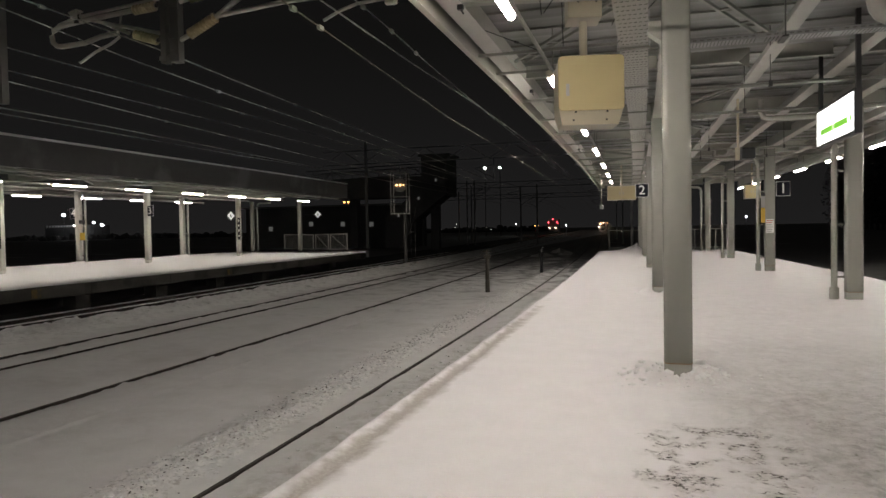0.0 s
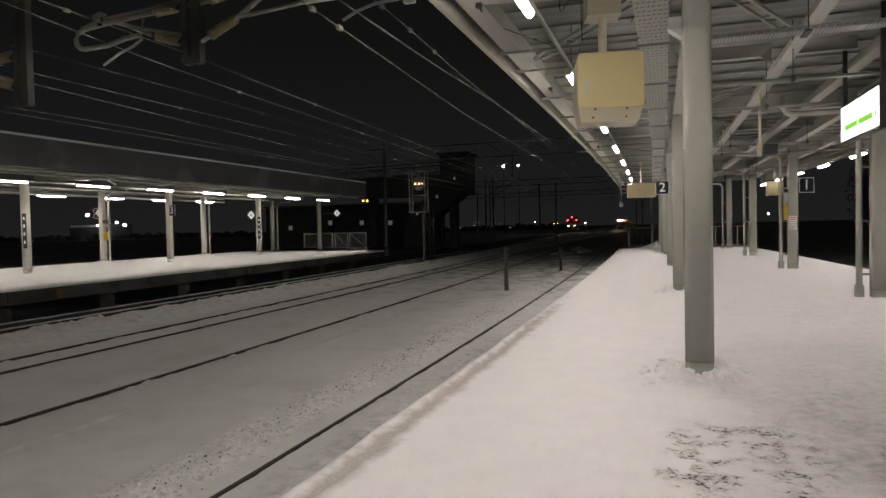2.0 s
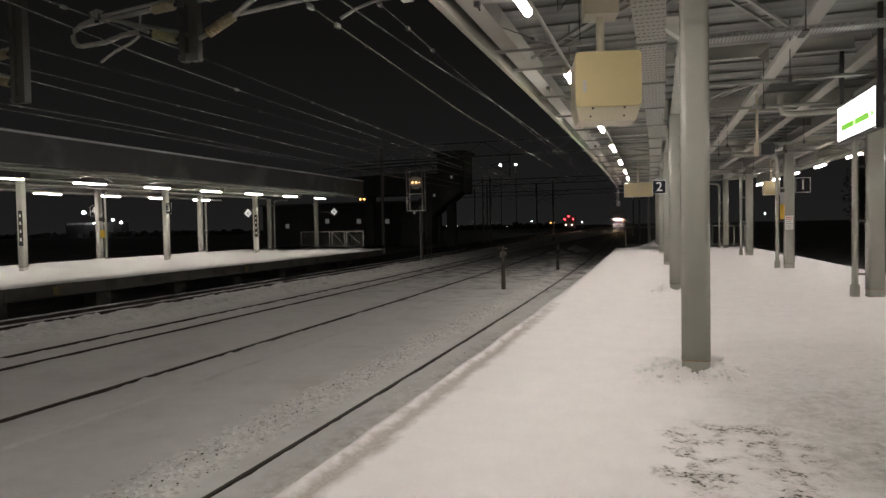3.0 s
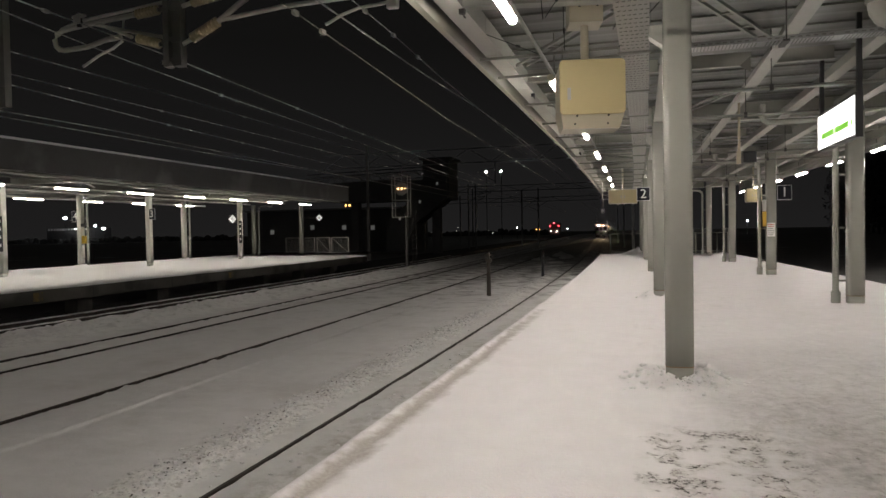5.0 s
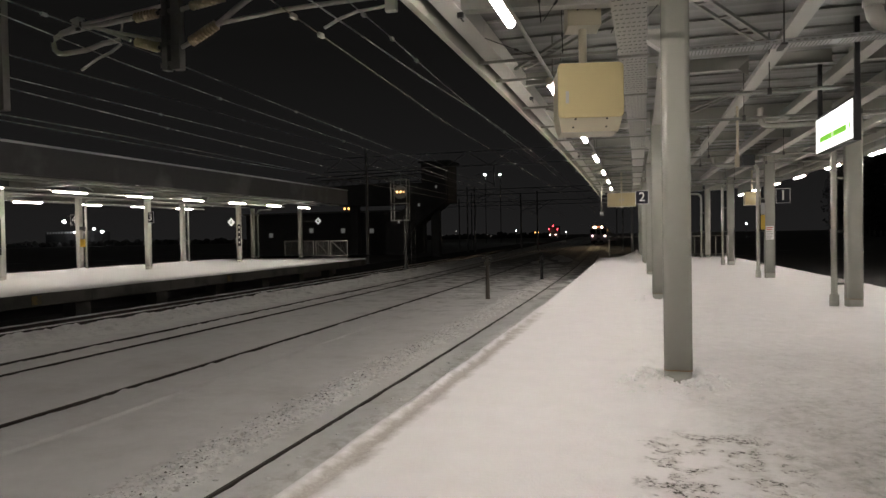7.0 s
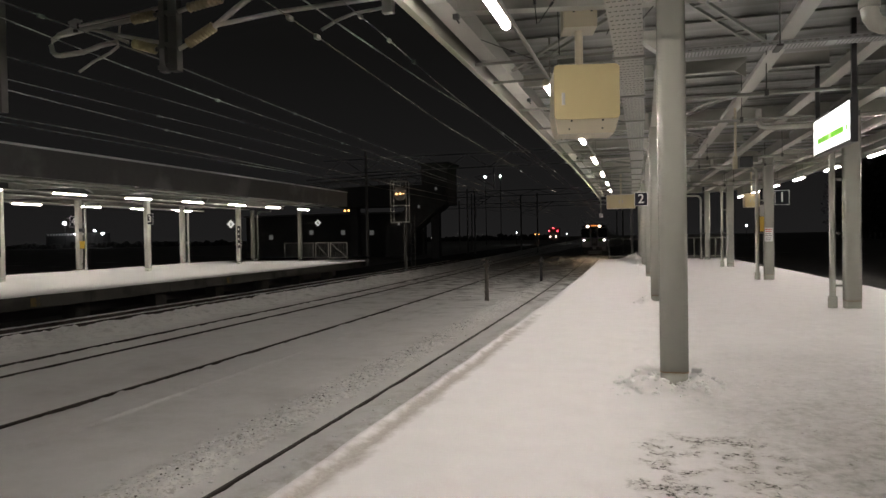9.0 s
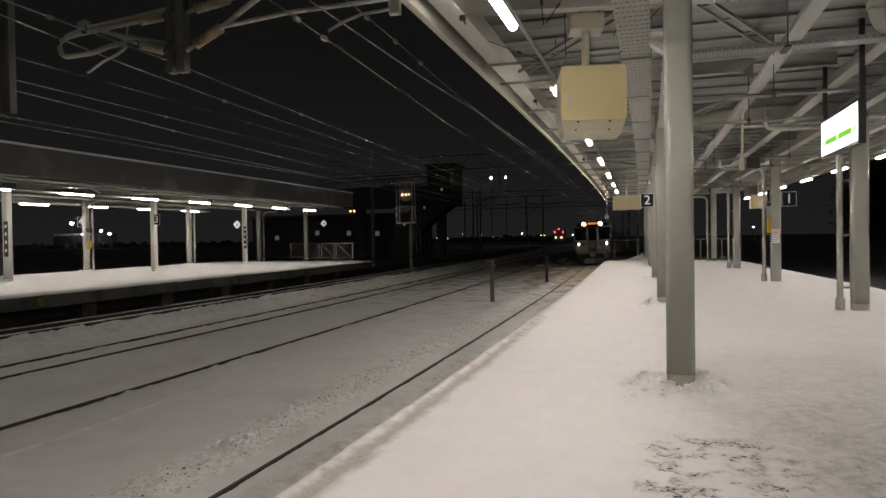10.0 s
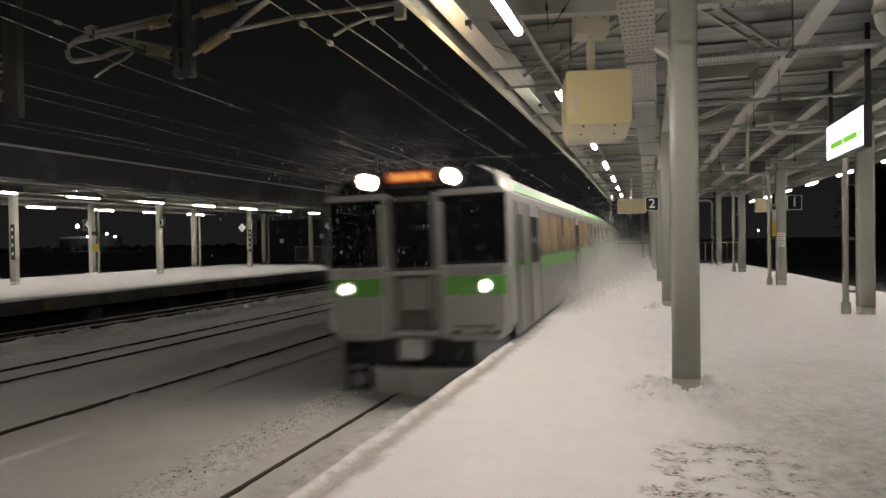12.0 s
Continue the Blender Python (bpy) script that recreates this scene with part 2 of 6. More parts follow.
RUST = paint("rusty weld seam", (0.30, 0.19, 0.09), 0.7, vary=0.3, grain=30)
DARK_SLOT = paint("dark slot", (0.05, 0.05, 0.048), 0.7, vary=0.1, bump=0.0)
GREY_SLOT = paint("grey slot", (0.20, 0.20, 0.195), 0.7, vary=0.1, bump=0.0)
GLASS_DARK = paint("dark glass", (0.01, 0.01, 0.012), 0.06, vary=0.1, bump=0.0)
RED_PRINT = paint("red print", (0.5, 0.05, 0.03), 0.6, vary=0.0, bump=0.0)
GREY_PRINT = paint("grey print", (0.3, 0.3, 0.3), 0.6, vary=0.0, bump=0.0)
STAINLESS = paint("dull stainless steel with road dirt", (0.25, 0.248, 0.238), 0.36, 0.5, vary=0.12, grain=5, bump=0.03, stain=(0.19, 0.186, 0.175), stain_scale=0.9)
# body stainless made lighter: lamplight on the cab front put into its colour
CAB_STEEL_LIT = paint("cab steel with thin grime, lightened as lamplit", (0.34, 0.336, 0.325), 0.40, 0.25, vary=0.12, grain=5, bump=0.03, stain=(0.28, 0.27, 0.25), stain_scale=1.6, stain_at=0.58)
STAINLESS_EDGE = paint("bright stainless edge", (0.46, 0.46, 0.45), 0.30, 0.5, vary=0.08, bump=0.0)
GREEN = paint("light green stripe", (0.10, 0.30, 0.055), 0.4, vary=0.08, grain=6, bump=0.0)
CAR_GLASS = paint("dim door glass", (0.06, 0.05, 0.04), 0.08, vary=0.2, bump=0.0)
CAR_GLASS_FRONT = paint("black windscreen glass", (0.008, 0.008, 0.010), 0.05, vary=0.2, bump=0.0)
BLIND = paint("tan window blind", (0.46, 0.32, 0.16), 0.25, vary=0.15, grain=4, bump=0.0, each=0.5)
PLOUGH = paint("snow-packed plough", (0.36, 0.36, 0.35), 0.8, vary=0.2, grain=6, bump=0.3, stain=(0.2, 0.2, 0.2), stain_scale=3.0, stain_at=0.6)
WOODS = paint("dark grey far trees", (0.14, 0.14, 0.135), 0.9, vary=0.3, grain=0.5, bump=0.0)
HEADLIGHT = lamp_glow("upper headlight", (1.0, 0.70, 0.38), 260.0)
HEADLIGHT_CORE = lamp_glow("upper headlight bulb", (1.0, 0.74, 0.45), 24000.0)
HEADLIGHT_LOW = lamp_glow("lower headlight", (1.0, 0.90, 0.80), 240.0)
ORANGE_BOARD = lamp_glow("orange board", (1.0, 0.17, 0.02), 0.42)
ORANGE_BRIGHT = lamp_glow("orange board characters", (1.0, 0.42, 0.10), 0.95)
FLOOD = lamp_glow("floodlight", (0.92, 1.0, 0.98), 60.0)
WHITE_LIGHT = lamp_glow("small white light", (0.95, 0.97, 1.0), 22.0)
WARM_LIGHT = lamp_glow("small warm light", (1.0, 0.75, 0.6), 10.0)
for _m in (ORANGE_BOARD, ORANGE_BRIGHT):
    _m.node_tree.nodes["Principled BSDF"].inputs["Base Color"].default_value = (0.03, 0.02, 0.015, 1)
GREEN_FLOOD = lamp_glow("greenish floodlight", (0.75, 1.0, 0.80), 45.0)
TOWN_LIGHT = lamp_glow("faint town light", (0.95, 0.9, 0.8), 3.0)
ORANGE_LIGHT = lamp_glow("small orange light", (1.0, 0.45, 0.12), 4.0)
AMBER_LIGHT = lamp_glow("amber signal light", (1.0, 0.55, 0.22), 3.2)
RED_LIGHT = lamp_glow("red tail light", (1.0, 0.04, 0.06), 16.0)
DIM_WINDOW = lamp_glow("dim lit window", (0.9, 0.9, 0.85), 0.07)
ROOF_GREY = paint("sooty train roof", (0.16, 0.16, 0.16), 0.7, vary=0.15, grain=4, bump=0.05)
CAKED = paint("grey caked snow", (0.40, 0.40, 0.40), 0.85, vary=0.2, grain=8, bump=0.4, stain=(0.18, 0.18, 0.18), stain_scale=5, stain_at=0.55)

BROW = paint("black brow enamel", (0.022, 0.022, 0.023), 0.25, vary=0.2, grain=6, bump=0.0, coat=0.3)
GRIMY = paint("grimy dark gangway steel", (0.105, 0.10, 0.092), 0.55, 0.2, vary=0.2, grain=7, bump=0.05, stain=(0.06, 0.057, 0.05), stain_scale=2.5, stain_at=0.5)
# far canopy underside darkened: its shade is put into the sheet colour
DECK_SHADED = paint("deck sheet darkened as shade", (0.085, 0.088, 0.084), 0.6, 0.1, vary=0.12, grain=6, bump=0.02)
DARK_BALLAST = paint("dark ballast with painted shade", (0.03, 0.028, 0.025), 0.95, vary=0.3, grain=20, bump=0.3)
FAINT_WINDOW = lamp_glow("faint lit window", (0.9, 0.9, 0.85), 0.05)
NAVY.node_tree.nodes["Principled BSDF"].inputs["Specular IOR Level"].default_value = 0.1
CONTACT_WIRE = paint("dull copper contact wire", (0.17, 0.145, 0.12), 0.5, 0.4, vary=0.3, grain=3, bump=0.0)

# ---- the curve of the line: s along the rails, u to the right, z up; 0 is the snow of the platform ----
BEND = ((-200.0, 0.00118), (2.0, 0.00118), (107.5, 0.0), (2500.0, 0.0))
_s = np.arange(-200.0, 1200.5, 0.5)
_k = np.interp(_s, [a for a, _ in BEND], [b for _, b in BEND])
_a = np.concatenate([[0], np.cumsum((_k[1:] + _k[:-1]) * 0.25)])
_a -= np.interp(0.0, _s, _a)
_x = np.concatenate([[0], np.cumsum(-np.sin((_a[1:] + _a[:-1]) / 2) * 0.5)])
_y = np.concatenate([[0], np.cumsum(np.cos((_a[1:] + _a[:-1]) / 2) * 0.5)])
_x -= np.interp(0.0, _s, _x)
_y -= np.interp(0.0, _s, _y)


def heading(s):
    return float(np.interp(s, _s, _a))


def at(s, u, z):
    a = heading(s)
    return Vector((float(np.interp(s, _s, _x)) + u * math.cos(a), float(np.interp(s, _s, _y)) + u * math.sin(a), z))


def fr(s, u, z, turn=0.0):
    """A pose on the curve: x to the right, y along the line, z up."""
    return Matrix.Translation(at(s, u, z)) @ Matrix.Rotation(heading(s) + radians(turn), 4, "Z")


# ---- small builders ----
def mesh_of(name, bm, material, smooth=False):
    me = bpy.data.meshes.new(name)
    bm.normal_update()
    if smooth:
        for f in bm.faces:
            f.smooth = True
    bm.to_mesh(me)
    bm.free()
    me.materials.append(material)
    return me


def part(name, bm, material, parent=None, label="", smooth=False):
    ob = new(name, mesh_of(name, bm, material, smooth))
    ob.parent = parent
    if label:
        ob["label"] = label
    return ob


def thing(name, m, label, category, group="", kind=""):
    ob = new(name)
    ob.matrix_basis = m
    return tagged(ob, label, category, group, kind)


def box(bm, x0, x1, y0, y1, z0, z1, bevel=0.0, m=None):
    c = Matrix.Translation(((x0 + x1) / 2, (y0 + y1) / 2, (z0 + z1) / 2)) @ Matrix.Diagonal((abs(x1 - x0), abs(y1 - y0), abs(z1 - z0), 1))
    r = bmesh.ops.create_cube(bm, size=1.0, matrix=(m @ c) if m else c)
    if bevel:
        es = list({e for v in r["verts"] for e in v.link_edges})
        bmesh.ops.bevel(bm, geom=es, offset=bevel, segments=2, profile=0.7, affect="EDGES")
    return bm


def tube(bm, pts, r, n=8, caps=True):
    """A round bar along points; r may be one radius or one for each point."""
    pts = [Vector(p) for p in pts]
    rs = r if isinstance(r, (list, tuple)) else [r] * len(pts)
    rings = []
    for i, p in enumerate(pts):
        d = (pts[min(i + 1, len(pts) - 1)] - pts[max(i - 1, 0)]).normalized()
        a = d.cross(Vector((0, 0, 1)) if abs(d.z) < 0.9 else Vector((1, 0, 0))).normalized()
        b = d.cross(a)
        rings.append([bm.verts.new(p + (a * math.cos(t) + b * math.sin(t)) * rs[i]) for t in (2 * math.pi * k / n for k in range(n))])
    for q, w in zip(rings, rings[1:]):
        for k in range(n):
            bm.faces.new((q[k], q[(k + 1) % n], w[(k + 1) % n], w[k]))
    if caps:
        bm.faces.new(rings[0])
        bm.faces.new(rings[-1][::-1])
    return bm


def sweep(bm, profile, s0, s1, step, closed=True):
    """A profile of (u, z) carried along the curve."""
    n = max(1, round((s1 - s0) / step))
    rows = [[bm.verts.new(at(s0 + (s1 - s0) * i / n, u, z)) for u, z in profile] for i in range(n + 1)]
    m = len(profile)
    for a, b in zip(rows, rows[1:]):
        for k in range(m if closed else m - 1):
            bm.faces.new((a[k], a[(k + 1) % m], b[(k + 1) % m], b[k]))
    if closed and m > 2:
        bm.faces.new(rows[0][::-1])
        bm.faces.new(rows[-1])
    bmesh.ops.recalc_face_normals(bm, faces=bm.faces[:])
    return bm


def bar(u0, u1, z0, z1):
    return [(u0, z0), (u1, z0), (u1, z1), (u0, z1)]


def sheet(bm, s_list, u_list, height):
    """A surface over the plan, height(s, u) giving its z."""
    rows = [[bm.verts.new(at(s, u, height(s, u))) for u in u_list] for s in s_list]
    for a, b in zip(rows, rows[1:]):
        for k in range(len(u_list) - 1):
            bm.faces.new((a[k], a[k + 1], b[k + 1], b[k]))
    return bm


def letters(text, size, material, parent, m, name="numeral"):
    cu = bpy.data.curves.new(name, "FONT")
    cu.body, cu.size, cu.align_x, cu.align_y, cu.extrude = text, size, "CENTER", "CENTER", 0.003
    tmp = bpy.data.objects.new(name, cu)
    scene.collection.objects.link(tmp)
    me = bpy.data.meshes.new_from_object(tmp)
    bpy.data.objects.remove(tmp)
    me.materials.clear()
    me.materials.append(material)
    ob = new(name, me)
    ob.parent, ob.matrix_basis = parent, m
    return ob


def n2(x, y, scale, seed=0.0):
    return noise.noise(Vector((x * scale + seed, y * scale - seed, seed * 1.7)))


# ---- the plan, in metres across the line ----
RAIL_Z = -0.90
TRACKS = (-3.50, -7.80, -11.99, -17.20)
GAUGE = 1.067
EDGE_2, EDGE_3 = -2.12, -18.40
END_2, END_3 = 43.2, 46.0
BAY = 8.79


def right_edge(s):
    return 6.55 - 0.028 * max(s, -20)


# ---- ground, track bed and rails ----
def track_height(s, u):
    z = RAIL_Z - 0.035 + 0.014 * n2(u, s, 1.3) + 0.010 * n2(u, s, 5.0, 3.0)
    for i, c in enumerate(TRACKS):
        d = abs(u - c)
        if d < GAUGE / 2 + 0.02:
            z += (-0.014 if i else 0.012) * math.exp(-((GAUGE / 2 - d) / 0.05) ** 2)
        # drifted snow laps unevenly over the near side of each left-hand rail
        near = u - (c - GAUGE / 2)
        z += (0.05 if i == 1 else 0.045 if i else 0.0) * math.exp(-((near - 0.085) / 0.04) ** 2) * max(0.0, 0.15 + 0.6 * n2(s, i * 3.7, 2.2, 2.0) + 0.9 * n2(s, u, 6.5, 4.0))
    if u < -13.2:
        lump = 0.07 * n2(u, s, 1.7, 6.0) + 0.06 * abs(n2(u, s, 3.6, 2.5)) - 0.12 * max(0.0, n2(u, s * 0.7, 4.5, 8.0)) + 0.04 * n2(u, s, 8.0, 5.0)
        z += (0.12 + 1.3 * lump) * math.exp(-((u + 14.9) / 0.75) ** 2)
    edge = -15.50 + 0.10 * n2(s, 2.0, 0.9, 3.0) + 0.05 * n2(s, 5.0, 4.0, 1.0)
    if u < edge:
        z -= 0.30 * min(1.0, ((edge - u) / 0.22) ** 2)
    ridge = math.exp(-((u + 4.75) / 0.30) ** 2) + 0.9 * math.exp(-((u + 14.4) / 0.7) ** 2) + 0.5 * math.exp(-((u + 9.9) / 0.5) ** 2)
    rough = 0.02 * n2(u, s, 9.0, 4.0) + 0.05 * abs(n2(u, s, 3.2, 7.0)) + 0.035 * n2(u, s, 15.0, 1.0)
    z += ridge * (0.055 + 1.25 * rough)
    if -3.95 < u:
        z += min(1.0, (u + 3.95) / 0.3) * (0.7 * rough + 0.012 * n2(u, s * 0.6, 4.0, 2.0))
    z += 0.045 * math.exp(-((u - TRACKS[1] - GAUGE / 2) / 0.055) ** 2)
    return z


def build_ground():
    bm = bmesh.new()
    us = [-1500, -600, -250, -120, -70, -45, -32, -20.5, -19.5, -1.6, -0.5, 6, 9, 14, 25, 60, 150, 500, 1500]
    ss = [-200, -100, -60] + list(range(-40, 140, 8)) + [150, 180, 220, 270, 330, 400, 500, 650, 850, 1190]
    sheet(bm, ss, us, lambda s, u: -1.12)
    tagged(part("ground", bm, YARD), "dark ground of the rail yard with thin snow", "ground", kind="structure")
    # dark ballast by the rails; its black also paints the shade under the platform
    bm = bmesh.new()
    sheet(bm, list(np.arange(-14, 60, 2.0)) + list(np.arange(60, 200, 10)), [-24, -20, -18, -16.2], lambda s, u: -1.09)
    tagged(part("ballast_bed", bm, DARK_BALLAST), "dark ballast with painted shade beside the far platform", "track bed", kind="structure")
    bm = bmesh.new()
    us = set(np.round(np.arange(-16.16, -1.5, 0.13), 3))
    for c in TRACKS[:3]:
        for side in (-1, 1):
            us |= set(np.round(c + side * GAUGE / 2 + np.arange(-0.14, 0.15, 0.035), 3))
    us |= set(np.round(np.arange(-5.3, -4.2, 0.045), 3)) | set(np.round(np.arange(-3.9, -2.7, 0.045), 3)) | set(np.round(np.arange(-16.16, -13.9, 0.06), 3))
    us = sorted(us)
    ss = list(np.arange(-8, 2, 0.5)) + list(np.arange(2, 12, 0.05)) + list(np.arange(12, 30, 0.12)) + list(np.arange(30, 60, 0.8)) + list(np.arange(60, 200, 4)) + list(np.arange(200, 420, 15))
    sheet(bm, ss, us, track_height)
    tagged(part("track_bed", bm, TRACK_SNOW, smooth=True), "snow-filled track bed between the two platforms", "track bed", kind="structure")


def build_snow_strip():
    """Thin snow and rime lying on the heads of the rails beside the far platform."""
    for u0, wide, dz in ((TRACKS[3] - GAUGE / 2, 0.060, 0.014), (TRACKS[3] + GAUGE / 2, 0.045, 0.012)):
        bm = bmesh.new()
        rows = []
        for i in range(300):
            s = -6 + i * 0.25
            w = wide * (1 + 0.5 * n2(s, u0, 1.3) + 0.4 * n2(s, u0, 4.0, 2.0))
            z = RAIL_Z + dz + 0.012 * n2(s, 1.0, 2.0)
            rows.append([bm.verts.new(at(s, u0 + k * w, z + e)) for k, e in ((-1.3, -0.03), (-1, -0.008), (0, 0.0), (1, -0.008), (1.3, -0.03))])
        for a, b in zip(rows, rows[1:]):
            for k in range(4):
                bm.faces.new((a[k], a[k + 1], b[k + 1], b[k]))
        tagged(part("snow_strip", bm, TRACK_SNOW, smooth=True), "thin strip of snow lying on a dark rail", "snow", kind="structure")


def build_snow_heaps():
    for s, u, a, b, h in ((52.5, -5.7, 0.9, 1.6, 0.16), (58.5, -7.3, 1.1, 2.6, 0.24), (61.5, -5.5, 0.8, 2.4, 0.26), (47.0, -6.1, 0.8, 1.2, 0.12), (67.0, -6.4, 1.0, 3.0, 0.30)):
        heap = thing("snow_heap", fr(s, u, RAIL_Z - 0.05), "low heap of cleared snow between the tracks", "snow heap", "heaps of cleared snow")
        bm = bmesh.new()
        n = 18
        grid = []
        for i in range(n + 1):
            row = []
            for j in range(n + 1):
                x, y = 2 * i / n - 1, 2 * j / n - 1
                q = max(0.0, 1 - x * x - y * y)
                row.append(bm.verts.new((x * a, y * b, h * q * (1 + 0.9 * n2(x + s, y, 2.2, 3.0) + 0.5 * n2(x + s, y, 5.0, 1.0)) - 0.04)))
            grid.append(row)
        for p, q in zip(grid, grid[1:]):
            for k in range(n):
                bm.faces.new((p[k], q[k], q[k + 1], p[k + 1]))
        part("drift", bm, TRACK_SNOW, heap, smooth=True)


def build_rails():
    for i, c in enumerate(TRACKS):
        track = thing("railway_track", Matrix(), "railway track of two dark steel rails sunk in snow", "track", "tracks between the platforms", "structure")
        for side in (-1, 1):
            u = c + side * GAUGE / 2
            buried = i == 1 and side == 1
            bm = bmesh.new()
            z = RAIL_Z - (0.05 if buried else 0.0)
            prof = [(u - 0.026, z - 0.004), (u - 0.020, z), (u + 0.020, z), (u + 0.026, z - 0.004), (u + 0.026, z - 0.035), (u + 0.012, z - 0.045),
                    (u + 0.012, z - 0.12), (u - 0.012, z - 0.12), (u - 0.012, z - 0.045), (u - 0.026, z - 0.035)]
            sweep(bm, prof, -14, 420, 2.0)
            part("rail", bm, RAIL, track)


def build_ballast():
    rng = random.Random(4)

    def heap(spots, size, flat, name, material, label, category):
        verts, faces = [], []
        for s, u in spots:
            r = rng.uniform(*size)
            c = at(s, u, track_height(s, u) + r * 0.15)
            ring = [(math.cos(k * 1.2566), math.sin(k * 1.2566)) for k in range(5)]
            n = len(verts)
            verts.append(c + Vector((0, 0, r * flat)))
            for kx, ky in ring:
                verts.append(c + Vector((kx * r * rng.uniform(0.7, 1.3), ky * r * rng.uniform(0.7, 1.3), r * flat * rng.uniform(0.2, 0.6))))
            for kx, ky in ring:
                verts.append(c + Vector((kx * r * 1.1, ky * r * 1.1, -r * 0.5)))
            for k in range(5):
                j = (k + 1) % 5
                faces += [(n, n + 1 + k, n + 1 + j), (n + 1 + k, n + 6 + k, n + 6 + j, n + 1 + j)]
        me = bpy.data.meshes.new(name)
        me.from_pydata(verts, [], faces)
        me.materials.append(material)
        tagged(new(name, me), label, category, kind="stuff")

    stones = []
    while len(stones) < 340:
        s, u = rng.uniform(1.5, 20), -4.78 + rng.gauss(0, 0.21)
        if n2(s, u, 1.1, 3.0) > -0.05 - 0.1 * rng.random():
            stones.append((s, u))
    heap(stones, (0.005, 0.015), 0.5, "ballast_stones", STONE, "dark ballast stones showing through the snow beside the rail", "ballast")
    lumps = [(rng.uniform(1.5, 30), -4.76 + rng.gauss(0, 0.24)) for _ in range(1200)] + [(rng.uniform(1.5, 14), rng.uniform(-3.8, -2.7)) for _ in range(160)]
    heap(lumps, (0.010, 0.034), 0.6, "snow_lumps", ROOF_SNOW, "lumps of broken snow along the near track", "snow lumps")


# ---- the platforms ----
def tread_marks():
    """Footprints pressed into the platform snow, sorted into cells of half a metre."""
    rng = random.Random(77)
    cells = {}
    for _ in range(900):
        s, u = rng.uniform(3.0, 16.0), rng.choice((rng.gauss(2.2, 1.0), rng.gauss(0.9, 0.9), rng.uniform(-1.6, 4.4)))
        if u < -1.6 or (u < -0.4 and rng.random() < 0.6):
            continue
        mark = (s, u, rng.gauss(0.0, 0.5), rng.uniform(0.003, 0.011) * (0.5 if u < -0.2 else 1.0), rng.uniform(0.8, 1.1))
        cells.setdefault((int(s * 2), int(u * 2 + 100)), []).append(mark)
    return cells


TREAD = tread_marks()


def pressed(s, u):
    z = 0.0
    i, j = int(s * 2), int(u * 2 + 100)
    for a in (i - 1, i, i + 1):
        for b in (j - 1, j, j + 1):
            for ms, mu, turn, deep, size in TREAD.get((a, b), ()):
                c, d = math.cos(turn), math.sin(turn)
                p, q = ((s - ms) * c + (u - mu) * d) / (0.15 * size), ((u - mu) * c - (s - ms) * d) / (0.06 * size)
                e = p * p + q * q
                if e < 6:
                    z += deep * (0.45 * math.exp(-((math.sqrt(e) - 1.55) / 0.35) ** 2) - math.exp(-0.9 * e * e))
    return z


def platform_snow_height(s, u):
    d = u - EDGE_2
    z = 0.012 * n2(u, s, 0.9) + 0.008 * n2(u, s, 3.0, 2.0)
    tread = max(0.0, min(1.0, (u + 0.2) / 1.4)) * max(0.0, min(1.0, (15 - s) / 8))
    z += tread * (0.006 * n2(u, s, 3.1, 5.0) + 0.005 * n2(u, s, 8.0, 8.0) + 0.008 * n2(u, s, 17.0, 3.0))
    if 2.4 < s < 16.5:
        z += pressed(s, u)
    worn = max(0.0, min(1.0, (11.5 - s) / 3.0)) * (0.75 + 0.6 * n2(u, s, 2.6, 9.0))
    mid = 0.115 + 0.03 * n2(s, 0.3, 0.7, 6.0)
    z += 0.016 * math.exp(-((d - mid + 0.105) / 0.05) ** 2) - (0.016 + 0.008 * n2(u, s, 9.0, 3.0)) * math.exp(-((d - mid) / 0.045) ** 2) * worn
    if d < -0.02:
        z -= 0.14 * ((-0.02 - d) / 0.08) ** 2
    z += 0.30 * math.exp(-((u + 0.15) ** 2 + (s - 42.6) ** 2) / 0.35)
    for k in range(-2, 5):
        q = (u - 0.27) ** 2 + (s - 7.28 - BAY * k) ** 2
        ring = math.exp(-((math.sqrt(q) - 0.27) / 0.16) ** 2)
        side = 0.45 + 0.75 * min(1.0, abs(u - 0.27) / max(0.05, math.sqrt(q)))
        z += ring * side * (0.15 * max(0.0, 0.55 + 1.2 * n2(u, s, 3.3, 1.0 + k)) + 0.10 * abs(n2(u, s, 6.0, 2.0)) + 0.04 * n2(u, s, 14.0, 2.0))
    return z


